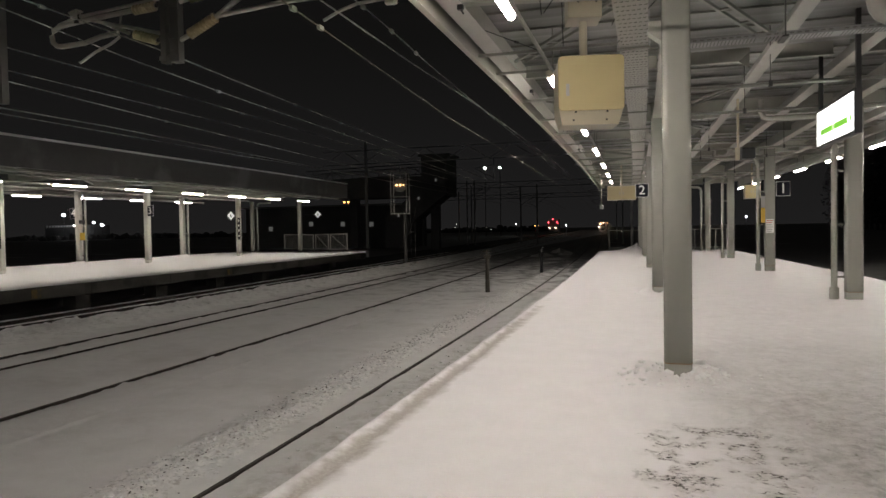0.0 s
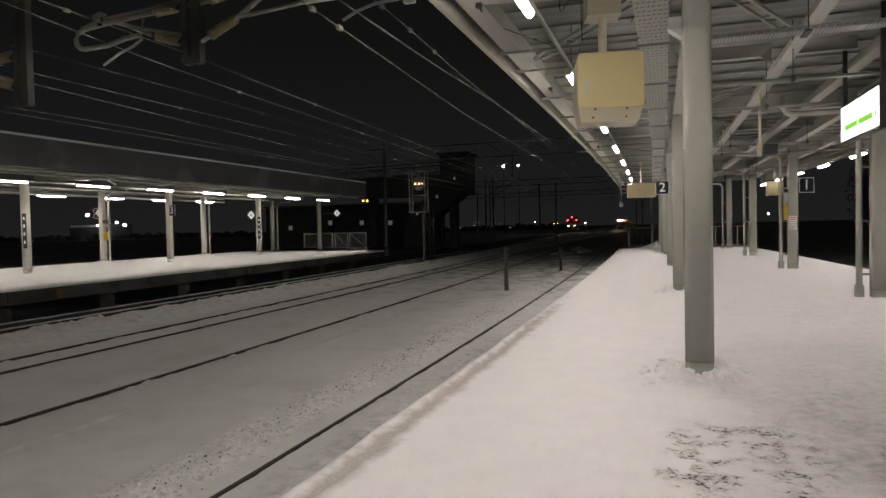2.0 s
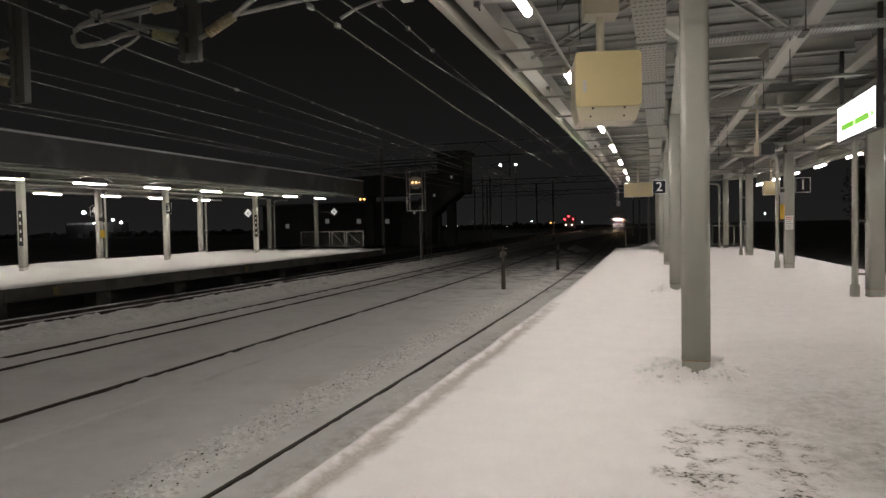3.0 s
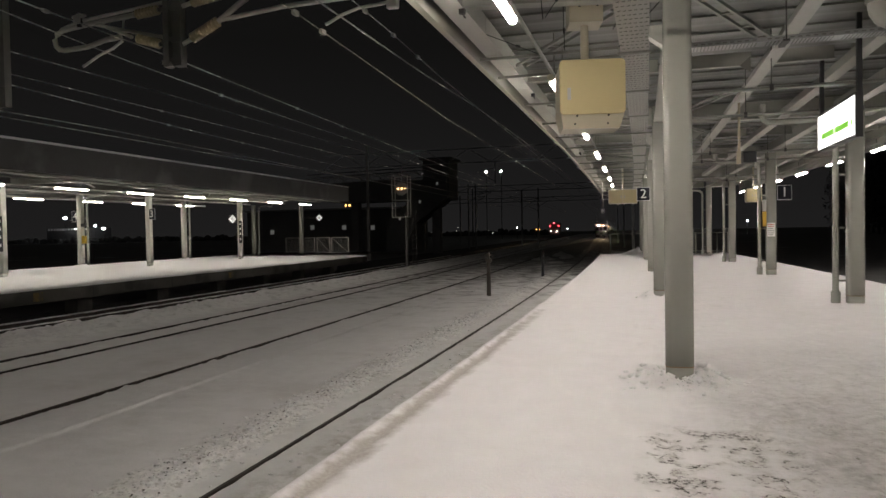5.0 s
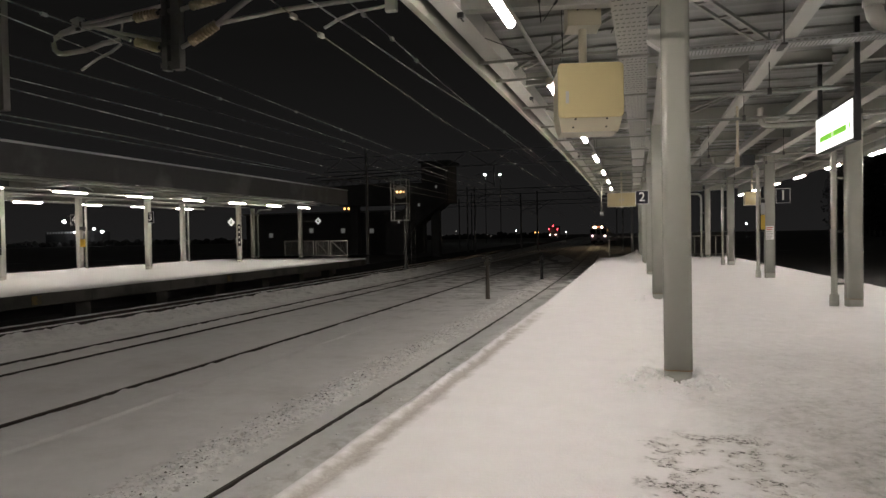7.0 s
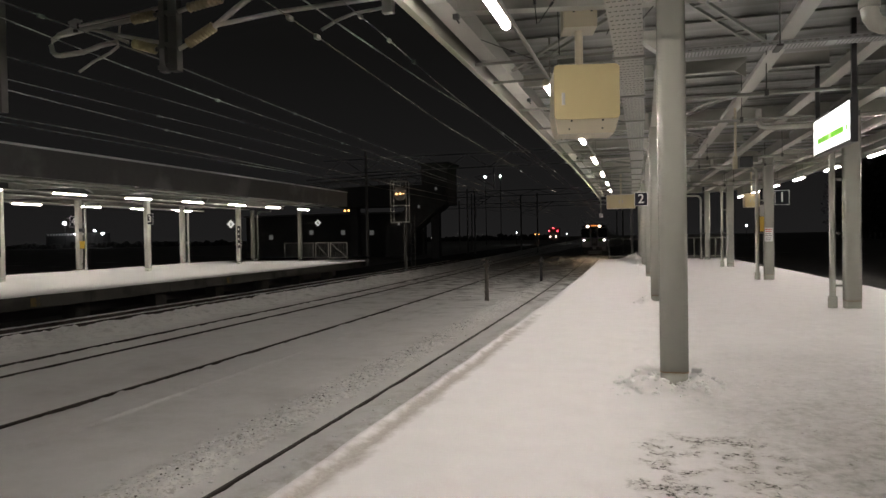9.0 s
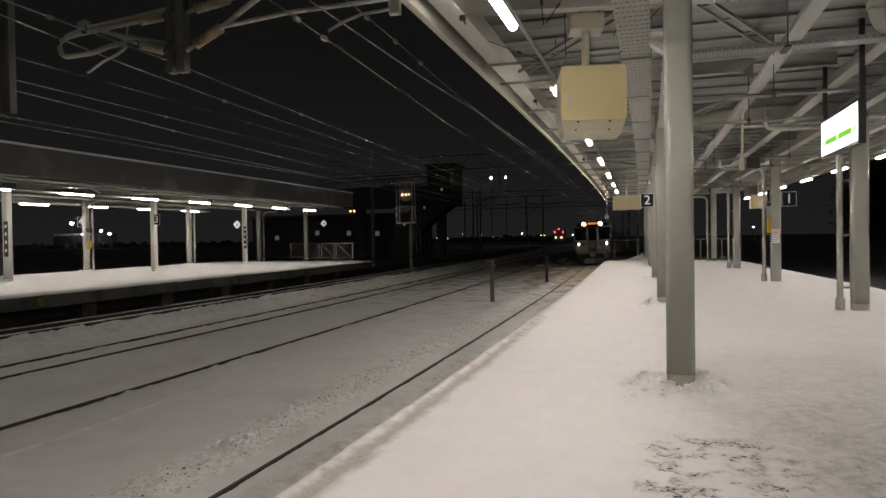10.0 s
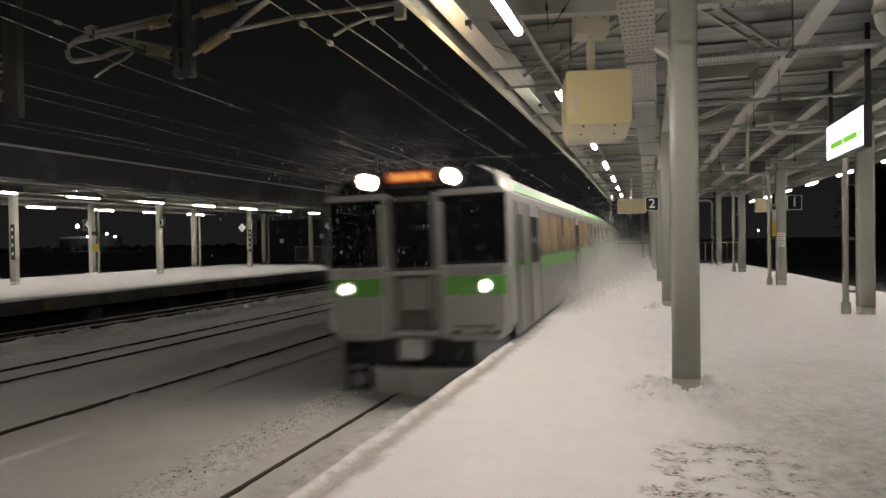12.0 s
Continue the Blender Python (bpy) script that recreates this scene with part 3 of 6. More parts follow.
def build_platform_2():
    bm = bmesh.new()
    us = [EDGE_2 - 0.10 + 0.02 * i for i in range(23)] + list(np.arange(EDGE_2 + 0.42, -0.5, 0.08)) + list(np.arange(-0.5, 1.1, 0.035)) + list(np.arange(1.1, 2.9, 0.05))
    fr_s = list(np.arange(-3, 2, 0.5)) + list(np.arange(2, 12, 0.045)) + list(np.arange(12, 17, 0.1)) + list(np.arange(17, END_2 + 0.1, 0.3))
    rows = []
    for s in fr_s:
        r = right_edge(s)
        uu = us + [2.9 + (r - 2.9) * f for f in (*np.arange(0.0, 0.96, 0.025), 0.96, 1.0)]
        rows.append([bm.verts.new(at(s, u, platform_snow_height(s, u) - (0.06 if u > r - 0.01 else 0.0))) for u in uu])
    for a, b in zip(rows, rows[1:]):
        for k in range(len(a) - 1):
            bm.faces.new((a[k], a[k + 1], b[k + 1], b[k]))
    tagged(part("snow_cover", bm, SNOW, smooth=True), "bright snow on the platform, trodden grey in places", "snow", kind="structure")
    # clods of snow kicked up round the feet of the columns
    rng = random.Random(21)
    bm = bmesh.new()
    for k in range(4):
        for _ in range(190 if k == 0 else 30):
            a, r = rng.choice((rng.gauss(3.3, 0.7), rng.gauss(-0.4, 0.8), rng.uniform(0, 6.28))), 0.19 + abs(rng.gauss(0, 0.22))
            u, s = 0.266 + math.cos(a) * r, 7.28 + BAY * k + math.sin(a) * r
            q = 0.010 + 0.034 * rng.random() ** 2.2
            made = bmesh.ops.create_icosphere(bm, subdivisions=1, radius=q, matrix=Matrix.Translation(at(s, u, platform_snow_height(s, u) - q * 0.2)) @ Matrix.Rotation(rng.uniform(0, 3), 4, "Z") @ Matrix.Diagonal((rng.uniform(0.7, 1.6), rng.uniform(0.7, 1.3), rng.uniform(0.6, 1.0), 1)))
            for v in made["verts"]:
                v.co += Vector((rng.uniform(-1, 1), rng.uniform(-1, 1), rng.uniform(-1, 1))) * q * 0.3
    tagged(part("snow_clods", bm, ROOF_SNOW, smooth=True), "clods of snow kicked up round the column feet", "snow lumps", kind="stuff")
    base = thing("platform_2", Matrix(), "concrete station platform under snow", "platform", kind="structure")
    bm = bmesh.new()
    n = 30
    rows = []
    for i in range(n + 1):
        s = -30 + (END_2 - 0.03 + 30) * i / n
        r = right_edge(s)
        rows.append([bm.verts.new(at(s, u, z)) for u, z in ((EDGE_2, -0.05), (EDGE_2, -0.26), (EDGE_2 + 0.22, -0.30), (EDGE_2 + 0.22, -1.2), (r - 0.22, -1.2), (r - 0.22, -0.30), (r, -0.26), (r, -0.05))])
    for a, b in zip(rows, rows[1:]):
        for k in range(8):
            bm.faces.new((a[k], a[(k + 1) % 8], b[(k + 1) % 8], b[k]))
    bm.faces.new(rows[0][::-1])
    bm.faces.new(rows[-1])
    bmesh.ops.recalc_face_normals(bm, faces=bm.faces[:])
    part("slab", bm, CONCRETE, base)
    # behind the camera the snow goes on, coarser
    bm = bmesh.new()
    sheet(bm, list(np.arange(-30, -2.9, 1.5)), [EDGE_2, EDGE_2 + 0.3, 0, 2, 4, 6.6], lambda s, u: 0.0)
    tagged(part("snow_cover", bm, SNOW), "even snow on the platform", "snow", kind="structure")


def build_platform_3():
    base = thing("platform_3", Matrix(), "concrete island platform on piers, snow on top", "platform", kind="structure")
    bm = bmesh.new()
    sweep(bm, [(EDGE_3, -0.06), (EDGE_3, -0.50), (EDGE_3 - 0.3, -0.54), (-30.5, -0.54), (-30.5, -0.06)], -12, END_3, 4)
    part("slab", bm, DARK_CONCRETE, base)
    for s in np.arange(-10, END_3 - 1, 4.3):
        bm = bmesh.new()
        box(bm, -0.55, 0.0, -0.35, 0.35, -0.62, 0.0, 0.02)
        p = part("pier", bm, DARK_CONCRETE, base)
        p.matrix_basis = fr(s, EDGE_3 - 0.75, -0.53)
    # added flat-black backing: the dark of the hollow is put into its colour
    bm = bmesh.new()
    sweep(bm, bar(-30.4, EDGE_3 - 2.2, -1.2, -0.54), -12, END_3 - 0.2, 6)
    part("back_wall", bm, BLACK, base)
    # yellow marks on the side of the slab
    for s in (17.35, 28.3):
        bm = bmesh.new()
        box(bm, 0, 0.012, -0.18, 0.18, -0.44, -0.16)
        p = part("mark", bm, FADED, base, "faded yellow paint mark")
        p.matrix_basis = fr(s, EDGE_3, 0)
    # joints of the edge blocks
    for s in np.arange(-8, END_3, 4.3):
        bm = bmesh.new()
        box(bm, 0, 0.010, -0.012, 0.012, -0.49, -0.07)
        p = part("joint", bm, BLACK, base)
        p.matrix_basis = fr(s + 1.9, EDGE_3, 0)
    bm = bmesh.new()
    us = [EDGE_3 + 0.03, EDGE_3, EDGE_3 - 0.12] + list(np.arange(EDGE_3 - 0.5, -30.6, -0.35))

    def h3(s, u):
        z = 0.02 * n2(u, s, 0.6, 4.0)
        if u > EDGE_3 - 0.05:
            z -= 0.05 if u <= EDGE_3 else 0.09
        for k in range(-3, 4):
            z += 0.17 * math.exp(-(((u + 24.2) / 0.7) ** 2 + ((s - 22.2 - 8.82 * k) / 0.6) ** 2))
            z += 0.20 * math.exp(-((u + 27.8) ** 2 + (s - 29.5 - BAY * k) ** 2) / 0.5)
        return z
    sheet(bm, list(np.arange(-12, END_3 + 0.1, 0.4)), us, h3)
    tagged(part("snow_cover", bm, ROOF_SNOW, smooth=True), "clean deep snow on the far platform", "snow", kind="structure")


# ---- columns ----
def square_tube(bm, h, r, z0, z1):
    """An upright square post of half width h with rounded corners."""
    ring = []
    for cx, cy, a0 in ((h - r, h - r, 0), (r - h, h - r, 90), (r - h, r - h, 180), (h - r, r - h, 270)):
        for k in range(6):
            a = radians(a0 + 18 * k)
            ring.append((cx + r * math.cos(a), cy + r * math.sin(a)))
    low, top = [[bm.verts.new((x, y, z)) for x, y in ring] for z in (z0, z1)]
    n = len(ring)
    for k in range(n):
        bm.faces.new((low[k], low[(k + 1) % n], top[(k + 1) % n], top[k]))
    bm.faces.new(top)
    bm.faces.new(low[::-1])


def build_column(m, height, wide, label, group, skin=COLUMN_PAINT):
    col = thing("column", m, label, "column", group)
    h = wide / 2
    bm = bmesh.new()
    square_tube(bm, h, 0.06, 0.16, height)
    part("shaft", bm, skin, col, smooth=True)
    bm = bmesh.new()
    square_tube(bm, h - 0.003, 0.058, -0.15, 0.152)
    part("foot", bm, skin, col, smooth=True)
    bm = bmesh.new()
    square_tube(bm, h + 0.003, 0.062, 0.151, 0.159)
    part("seam", bm, RUST, col)
    return col


def drain_pipe(col, x, y, height, reach):
    bm = bmesh.new()
    sg = 1 if reach > 0 else -1
    tube(bm, [(x, y, -0.1), (x, y, height - 0.20), (x - sg * 0.03, y, height - 0.08), (x - sg * 0.12, y, height), (x - sg * 0.25, y, height + 0.03), (x - reach, y, height + 0.03), (x - reach - sg * 0.12, y, height + 0.06), (x - reach - sg * 0.16, y, height + 0.16), (x - reach - sg * 0.16, y, height + 0.40)], 0.057, 10)
    part("drain_pipe", bm, COLUMN_PAINT, col, smooth=True)
    bm = bmesh.new()
    tube(bm, [(x, y, -0.1), (x, y, 0.22), (x, y, 0.24)], [0.085, 0.085, 0.06], 10)
    part("pipe_shoe", bm, COLUMN_PAINT, col, smooth=True)
    for z in (0.42, 1.45, 2.5):
        bm = bmesh.new()
        box(bm, min(x, 0), max(x, 0), y - 0.02, y + 0.02, z, z + 0.04)
        part("pipe_clip", bm, STEEL, col)


LEFT_COLUMNS = [7.28 + BAY * k for k in (-2, -1, 0, 1, 2, 3, 4)]
RIGHT_COLUMNS = [15.12 + BAY * k for k in (-2, -1, 0, 1, 2, 3)]


def build_columns():
    for s in LEFT_COLUMNS:
        build_column(fr(s, 0.266, 0), 4.21, 0.268, "pale grey steel column standing in trampled snow", "columns of the platform")
    for s in RIGHT_COLUMNS:
        c = build_column(fr(s, 3.88, 0), 3.86, 0.29, "pale grey steel column with a drain pipe beside it", "columns of the platform")
        drain_pipe(c, -0.33, 0.05, 3.58, 1.15)
    for k in range(-3, 4):
        build_column(fr(21.57 + 8.82 * k, -24.4, 0.03), 3.75, 0.27, "pale grey column on the far platform", "columns of the far platform", FAR_COLUMN_LIT)
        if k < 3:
            c = build_column(fr(29.5 + BAY * k, -27.86, 0.03), 3.75, 0.27, "pale grey column with a drain pipe on the far platform", "columns of the far platform", FAR_COLUMN_LIT)
            drain_pipe(c, 0.42, 0.0, 3.6, -1.0)


# ---- canopy over the near platform ----
DECK_Z = 4.22
CAN_0, CAN_1 = -18.0, 42.6


def canopy_right(s):
    return right_edge(s) + 0.35


def build_canopy_2():
    can = thing("platform_canopy", Matrix(), "steel platform canopy with ribbed deck, painted beams and eaves", "canopy", kind="structure")
    bm = bmesh.new()
    # deck of wide pans; narrow folded ribs run across the platform
    pan = 0.415
    n = int((CAN_1 - CAN_0) / pan)
    rows = []
    for i in range(n):
        a = CAN_0 + pan * i
        for ds, dz in ((0.0, 0.0), (0.12, 0.006), (pan - 0.12, 0.006)):
            rows.append([bm.verts.new(at(a + ds, u, DECK_Z + dz)) for u in (-2.02, -0.8, 0.4, 1.6, 2.8, 4.0, 5.2, canopy_right(a) - 0.02)])
    for a, b in zip(rows, rows[1:]):
        for k in range(7):
            bm.faces.new((a[k], b[k], b[k + 1], a[k + 1]))
    part("roof_deck", bm, DECK, can)
    for i in range(n):
        a = CAN_0 + pan * i
        if i % 2:
            continue
        bm = bmesh.new()
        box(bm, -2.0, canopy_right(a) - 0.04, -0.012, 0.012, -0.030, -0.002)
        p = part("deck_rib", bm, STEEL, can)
        p.matrix_basis = fr(a, 0, DECK_Z)
    bm = bmesh.new()
    sweep(bm, bar(-2.06, 6.9, DECK_Z + 0.08, DECK_Z + 0.30), CAN_0, CAN_1, 6)
    part("roof_top", bm, FASCIA_DARK, can)
    # eaves
    bm = bmesh.new()
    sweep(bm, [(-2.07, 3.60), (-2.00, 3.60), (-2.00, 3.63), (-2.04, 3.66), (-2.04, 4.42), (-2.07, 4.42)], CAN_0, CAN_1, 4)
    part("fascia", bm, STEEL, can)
    n = int((CAN_1 - CAN_0) / 2.2)
    for i in range(n):
        a = CAN_0 + 2.2 * i
        bm = bmesh.new()
        sweep(bm, [(-1.93, 3.70), (-1.72, 3.70), (-1.72, 3.712), (-1.925, 3.712), (-1.925, 4.2), (-1.93, 4.2)], a, a + 2.19, 1.1)
        part("eave_beam", bm, WHITE_STEEL, can)
        bm = bmesh.new()
        box(bm, -2.0, -0.05, -0.016, 0.016, -0.004, 0.0)
        box(bm, -2.0, -0.05, 0.012, 0.016, 0.0, 0.035)
        p = part("cross_rail", bm, STEEL, can)
        p.matrix_basis = fr(8.38 if abs(a - 6.2) < 0.2 else a + 1.05, 0, 3.64)
    bm = bmesh.new()
    sweep(bm, [(6.60, 3.62), (6.66, 3.62), (6.66, 4.42), (6.60, 4.42)], CAN_0, 12, 4)
    part("fascia", bm, STEEL, can)
    bm = bmesh.new()
    rows = []
    for i in range(8):
        s = 12 + (CAN_1 - 12) * i / 7
        r = canopy_right(s)
        rows.append([bm.verts.new(at(s, u, z)) for u, z in ((r - 0.06, 3.62), (r, 3.62), (r, 4.42), (r - 0.06, 4.42))])
    for a, b in zip(rows, rows[1:]):
        for k in range(4):
            bm.faces.new((a[k], a[(k + 1) % 4], b[(k + 1) % 4], b[k]))
    bmesh.ops.recalc_face_normals(bm, faces=bm.faces[:])
    part("fascia", bm, STEEL, can)
    # long beams: an I section each
    for u, z, w in ((0.266, 3.87, 0.20), (1.62, 3.80, 0.18), (2.75, 3.80, 0.18), (3.88, 3.87, 0.20), (4.95, 3.82, 0.16), (5.85, 3.82, 0.12)):
        h = DECK_Z - z - 0.03 if z > 3.85 else 0.20
        bm = bmesh.new()
        t = 0.012
        sweep(bm, [(u - w / 2, z), (u + w / 2, z), (u + w / 2, z + t), (u + 0.006, z + t), (u + 0.006, z + h), (u - 0.006, z + h), (u - 0.006, z + t), (u - w / 2, z + t)], CAN_0, CAN_1, 4)
        part("long_beam", bm, BEAM_PAINT, can)
    # cross beams at the columns, tapering to the eaves
    for s in LEFT_COLUMNS:
        bm = bmesh.new()
        t0, t1 = -0.008, 0.008
        for u0, za, u1, zb in ((-1.95, 3.96, 0.13, 3.83), (0.40, 3.83, 3.74, 3.83), (4.02, 3.83, 5.9, 3.96)):
            v = [bm.verts.new((u, y, z)) for y in (t0, t1) for u, z in ((u0, za), (u1, zb), (u1, 4.19), (u0, 4.19))]
            for q in ((0, 1, 2, 3), (7, 6, 5, 4), (0, 4, 5, 1), (1, 5, 6, 2), (2, 6, 7, 3), (3, 7, 4, 0)):
                bm.faces.new([v[i] for i in q])
            v = [bm.verts.new((u, y, z)) for dz in (0.0, -0.014) for u, z, y in ((u0, za + dz, -0.08), (u1, zb + dz, -0.08), (u1, zb + dz, 0.08), (u0, za + dz, 0.08))]
            for q in ((0, 1, 2, 3), (7, 6, 5, 4), (0, 4, 5, 1), (1, 5, 6, 2), (2, 6, 7, 3), (3, 7, 4, 0)):
                bm.faces.new([v[i] for i in q])
        bmesh.ops.recalc_face_normals(bm, faces=bm.faces[:])
        p = part("cross_beam", bm, BEAM_PAINT, can)
        p.matrix_basis = fr(s, 0, 0)
        # splice plate with bolts
        bm = bmesh.new()
        box(bm, 0.55, 1.25, -0.085, 0.085, -0.012, -0.002)
        q = part("splice_plate", bm, WHITE_STEEL, p)
        q.matrix_basis = pose(0, 0, 3.818)
        for du in np.arange(0.62, 1.22, 0.115):
            for y in (-0.05, 0.05):
                bm = bmesh.new()
                bmesh.ops.create_cone(bm, segments=6, radius1=0.018, radius2=0.016, depth=0.022, cap_ends=True, matrix=Matrix.Translation((du, y, 3.798)))
                part("bolt", bm, GALV, p)
    # joists half way between the columns, each with a gusset to the long beam
    for s in LEFT_COLUMNS[:-1]:
        for u0, u1 in ((-1.9, 0.16), (0.37, 1.51), (1.73, 2.64), (2.86, 3.77), (3.99, 4.86), (5.04, 5.78)):
            bm = bmesh.new()
            box(bm, u0, u1, -0.006, 0.006, 3.982, DECK_Z - 0.036)
            box(bm, u0, u1, -0.09, 0.0, 3.97, 3.982)
            p = part("joist", bm, BEAM_PAINT, can)
            p.matrix_basis = fr(s + BAY / 2 - 0.25, 0, 0)
            if not 0 < u0 < 1:
                continue
            bm = bmesh.new()
            v = [bm.verts.new((x, y, z)) for y in (-0.10, -0.088) for x, z in ((u1 - 0.02, 3.86), (u1 - 0.02, 4.10), (u1 - 0.17, 3.965))]
            for q in ((0, 1, 2), (5, 4, 3), (0, 3, 4, 1), (1, 4, 5, 2), (2, 5, 3, 0)):
                bm.faces.new([v[i] for i in q])
            bmesh.ops.recalc_face_normals(bm, faces=bm.faces[:])
            part("gusset", bm, STEEL, p)
    # battened braces in the plane of the deck
    for s in LEFT_COLUMNS[:-1]:
        for (sa, ua), (sb, ub) in (((0.2, 0.45), (2.6, 1.55)), ((5.6, 1.55), (BAY - 0.2, 0.45)), ((0.25, -0.2), (2.7, -1.75)), ((6.0, -1.75), (BAY - 0.3, -0.2))):
            a, b = at(s + sa, ua, 3.92), at(s + sb, ub, 3.92)
            d = (b - a)
            ln = d.length
            bm = bmesh.new()
            for off in (-0.075, 0.075):
                box(bm, 0, ln, off - 0.018, off + 0.018, -0.018, 0.018)
            for f in (0.12, 0.36, 0.62, 0.86):
                box(bm, ln * f - 0.03, ln * f + 0.03, -0.06, 0.06, -0.010, 0.010)
            p = part("brace", bm, STEEL, can)
            p.matrix_basis = Matrix.Translation(a) @ Matrix.Rotation(math.atan2(d.y, d.x), 4, "Z")


def build_canopy_3():
    can = thing("platform_canopy", Matrix(), "far platform canopy with a deep dark fascia and snow on top", "canopy", kind="structure")
    a, b = -14.0, 42.3
    bm = bmesh.new()
    sweep(bm, bar(-18.3, -18.2, 3.62, 4.56), a, b, 4)
    part("fascia", bm, FASCIA_DARK, can)
    bm = bmesh.new()
    sweep(bm, [(-18.16, 4.53), (-18.16, 4.59), (-18.5, 4.66), (-31.5, 4.66), (-31.5, 4.53)], a, b, 4)
    part("roof_snow", bm, ROOF_SNOW, can)
    bm = bmesh.new()
    ss, zs = [], []
    s = a
    while s < b:
        for ds, dz in ((0.0, 0.0), (0.5, 0.0), (0.55, 0.07), (0.7, 0.07)):
            ss.append(s + ds)
            zs.append(4.05 + dz)
        s += 0.75
    rows = [[bm.verts.new(at(q, u, z)) for u in (-31.4, -27, -23, -18.3)] for q, z in zip(ss, zs)]
    for p, q in zip(rows, rows[1:]):
        for k in range(3):
            bm.faces.new((p[k], q[k], q[k + 1], p[k + 1]))
    part("roof_deck", bm, DECK_SHADED, can)
    bm = bmesh.new()
    sweep(bm, bar(-31.5, -31.4, 3.7, 4.56), a, b, 4)
    part("fascia", bm, FASCIA_DARK, can)
    bm = bmesh.new()
    sweep(bm, bar(-18.6, -18.32, 3.66, 3.70), a, b, 4)
    part("gutter", bm, STEEL, can)
    for u, z in ((-19.6, 3.82), (-21.2, 3.80), (-24.3, 3.76), (-26.0, 3.8), (-27.83, 3.76), (-29.4, 3.82)):
        bm = bmesh.new()
        sweep(bm, [(u - 0.1, z), (u + 0.1, z), (u + 0.1, z + 0.02), (u + 0.01, z + 0.02), (u + 0.01, 4.05), (u - 0.01, 4.05), (u - 0.01, z + 0.02), (u - 0.1, z + 0.02)], a, b, 4)
        part("long_beam", bm, DECK_SHADED, can)
    for u, z, r in ((-18.85, 3.60, 0.05), (-20.2, 3.62, 0.04), (-22.8, 3.60, 0.035), (-25.4, 3.62, 0.045), (-28.9, 3.60, 0.04)):
        bm = bmesh.new()
        tube(bm, [at(a + (b - a) * i / 14, u, z) for i in range(15)], r, 8)
        part("service_pipe", bm, COLUMN_PAINT, can, smooth=True)
    for k in range(-3, 3):
        for s in (21.95 + BAY * k, 26.3 + BAY * k):
            if s > b:
                continue
            bm = bmesh.new()
            box(bm, -6.6, 6.3, -0.07, 0.07, 3.70, 3.72)
            box(bm, -6.6, 6.3, -0.01, 0.01, 3.72, 4.04)
            p = part("cross_beam", bm, STEEL, can)
            p.matrix_basis = fr(s, -24.7, 0)
        for du, dv in ((-18.9, -20.9), (-21.3, -23.5)):
            bm = bmesh.new()
            tube(bm, [at(22.5 + BAY * k, du, 3.78), at(25.6 + BAY * k, dv, 3.78)], 0.035, 6)
            part("brace", bm, STEEL, can)


# ---- tube lamps ----
def build_lamps():
    first = thing("tube_lamp", Matrix(), "lit white tube lamp under the canopy", "lamp", "tube lamps of the platform")
    half = 0.86
    bm = bmesh.new()
    n = 8
    tube(bm, [(0, y, 0) for y in (-half, -half * 0.97, half * 0.97, half)], [0.024, 0.041, 0.041, 0.020], n)
    part("tube", bm, TUBE, first, "glowing white tube")
    bm = bmesh.new()
    box(bm, -0.05, 0.05, -half, half - 0.01, 0.008, 0.060, 0.004)
    part("housing", bm, WHITE_STEEL, first)
    for y in (-half - 0.03,):
        bm = bmesh.new()
        tube(bm, [(0, y - 0.04, 0.02), (0, y + 0.03, 0.01)], 0.045, 10)
        part("end_cap", bm, CREAM_SIDE, first, smooth=True)
    for y in (-0.5, 0.5):
        bm = bmesh.new()
        tube(bm, [(0, y, 0.055), (0, y, 0.73)], 0.010, 6)
        part("hanger", bm, STEEL, first)
    spots = [(14.37 + 4.396 * k, -1.22, 3.50) for k in range(-6, 6)]
    spots += [(20.3 + 4.25 * k, 5.92 - 0.012 * k * 4, 3.50) for k in range(-7, 6)]
    far = [(23.1 + 3.93 * k, -22.4 + 0.17 * k, 3.55) for k in range(-6, 6)]
    far += [(28.0 + 3.9 * k, -29.6 + 0.3 * k, 3.55) for k in range(-6, 4)]
    first.matrix_basis = fr(*spots[0])
    for p in spots[1:]:
        copy_thing(first, fr(*p))
    far_mesh = None
    for p in far:
        c = copy_thing(first, fr(*p))
        for k in c.children:
            if k.name.startswith("tube"):
                if far_mesh is None:
                    far_mesh = k.data.copy()
                    far_mesh.materials[0] = TUBE_FAR
                k.data = far_mesh
        tagged(c, "lit white tube lamp under the far canopy", group="tube lamps of the far platform")
    for u0, u1, s0, s1 in ((-1.22, -1.22, -12, 38), (5.97, 5.70, -12, 42)):
        run = thing("conduit", Matrix(), "thin painted conduit carrying the tube lamps", "conduit")
        bm = bmesh.new()
        tube(bm, [at(s0 + (s1 - s0) * i / 12, u0 + (u1 - u0) * i / 12, 3.625) for i in range(13)], 0.024, 8)
        part("pipe", bm, STEEL, run, smooth=True)


# ---- cable trays and hanging pipes ----
def tray_mesh(bm, length, width):
    """A tray with low flanges."""
    w = width / 2
    box(bm, -w, w, 0, length, 0, 0.006)
    box(bm, -w, -w + 0.006, 0, length, 0.006, 0.03)
    box(bm, w - 0.006, w, 0, length, 0.006, 0.03)


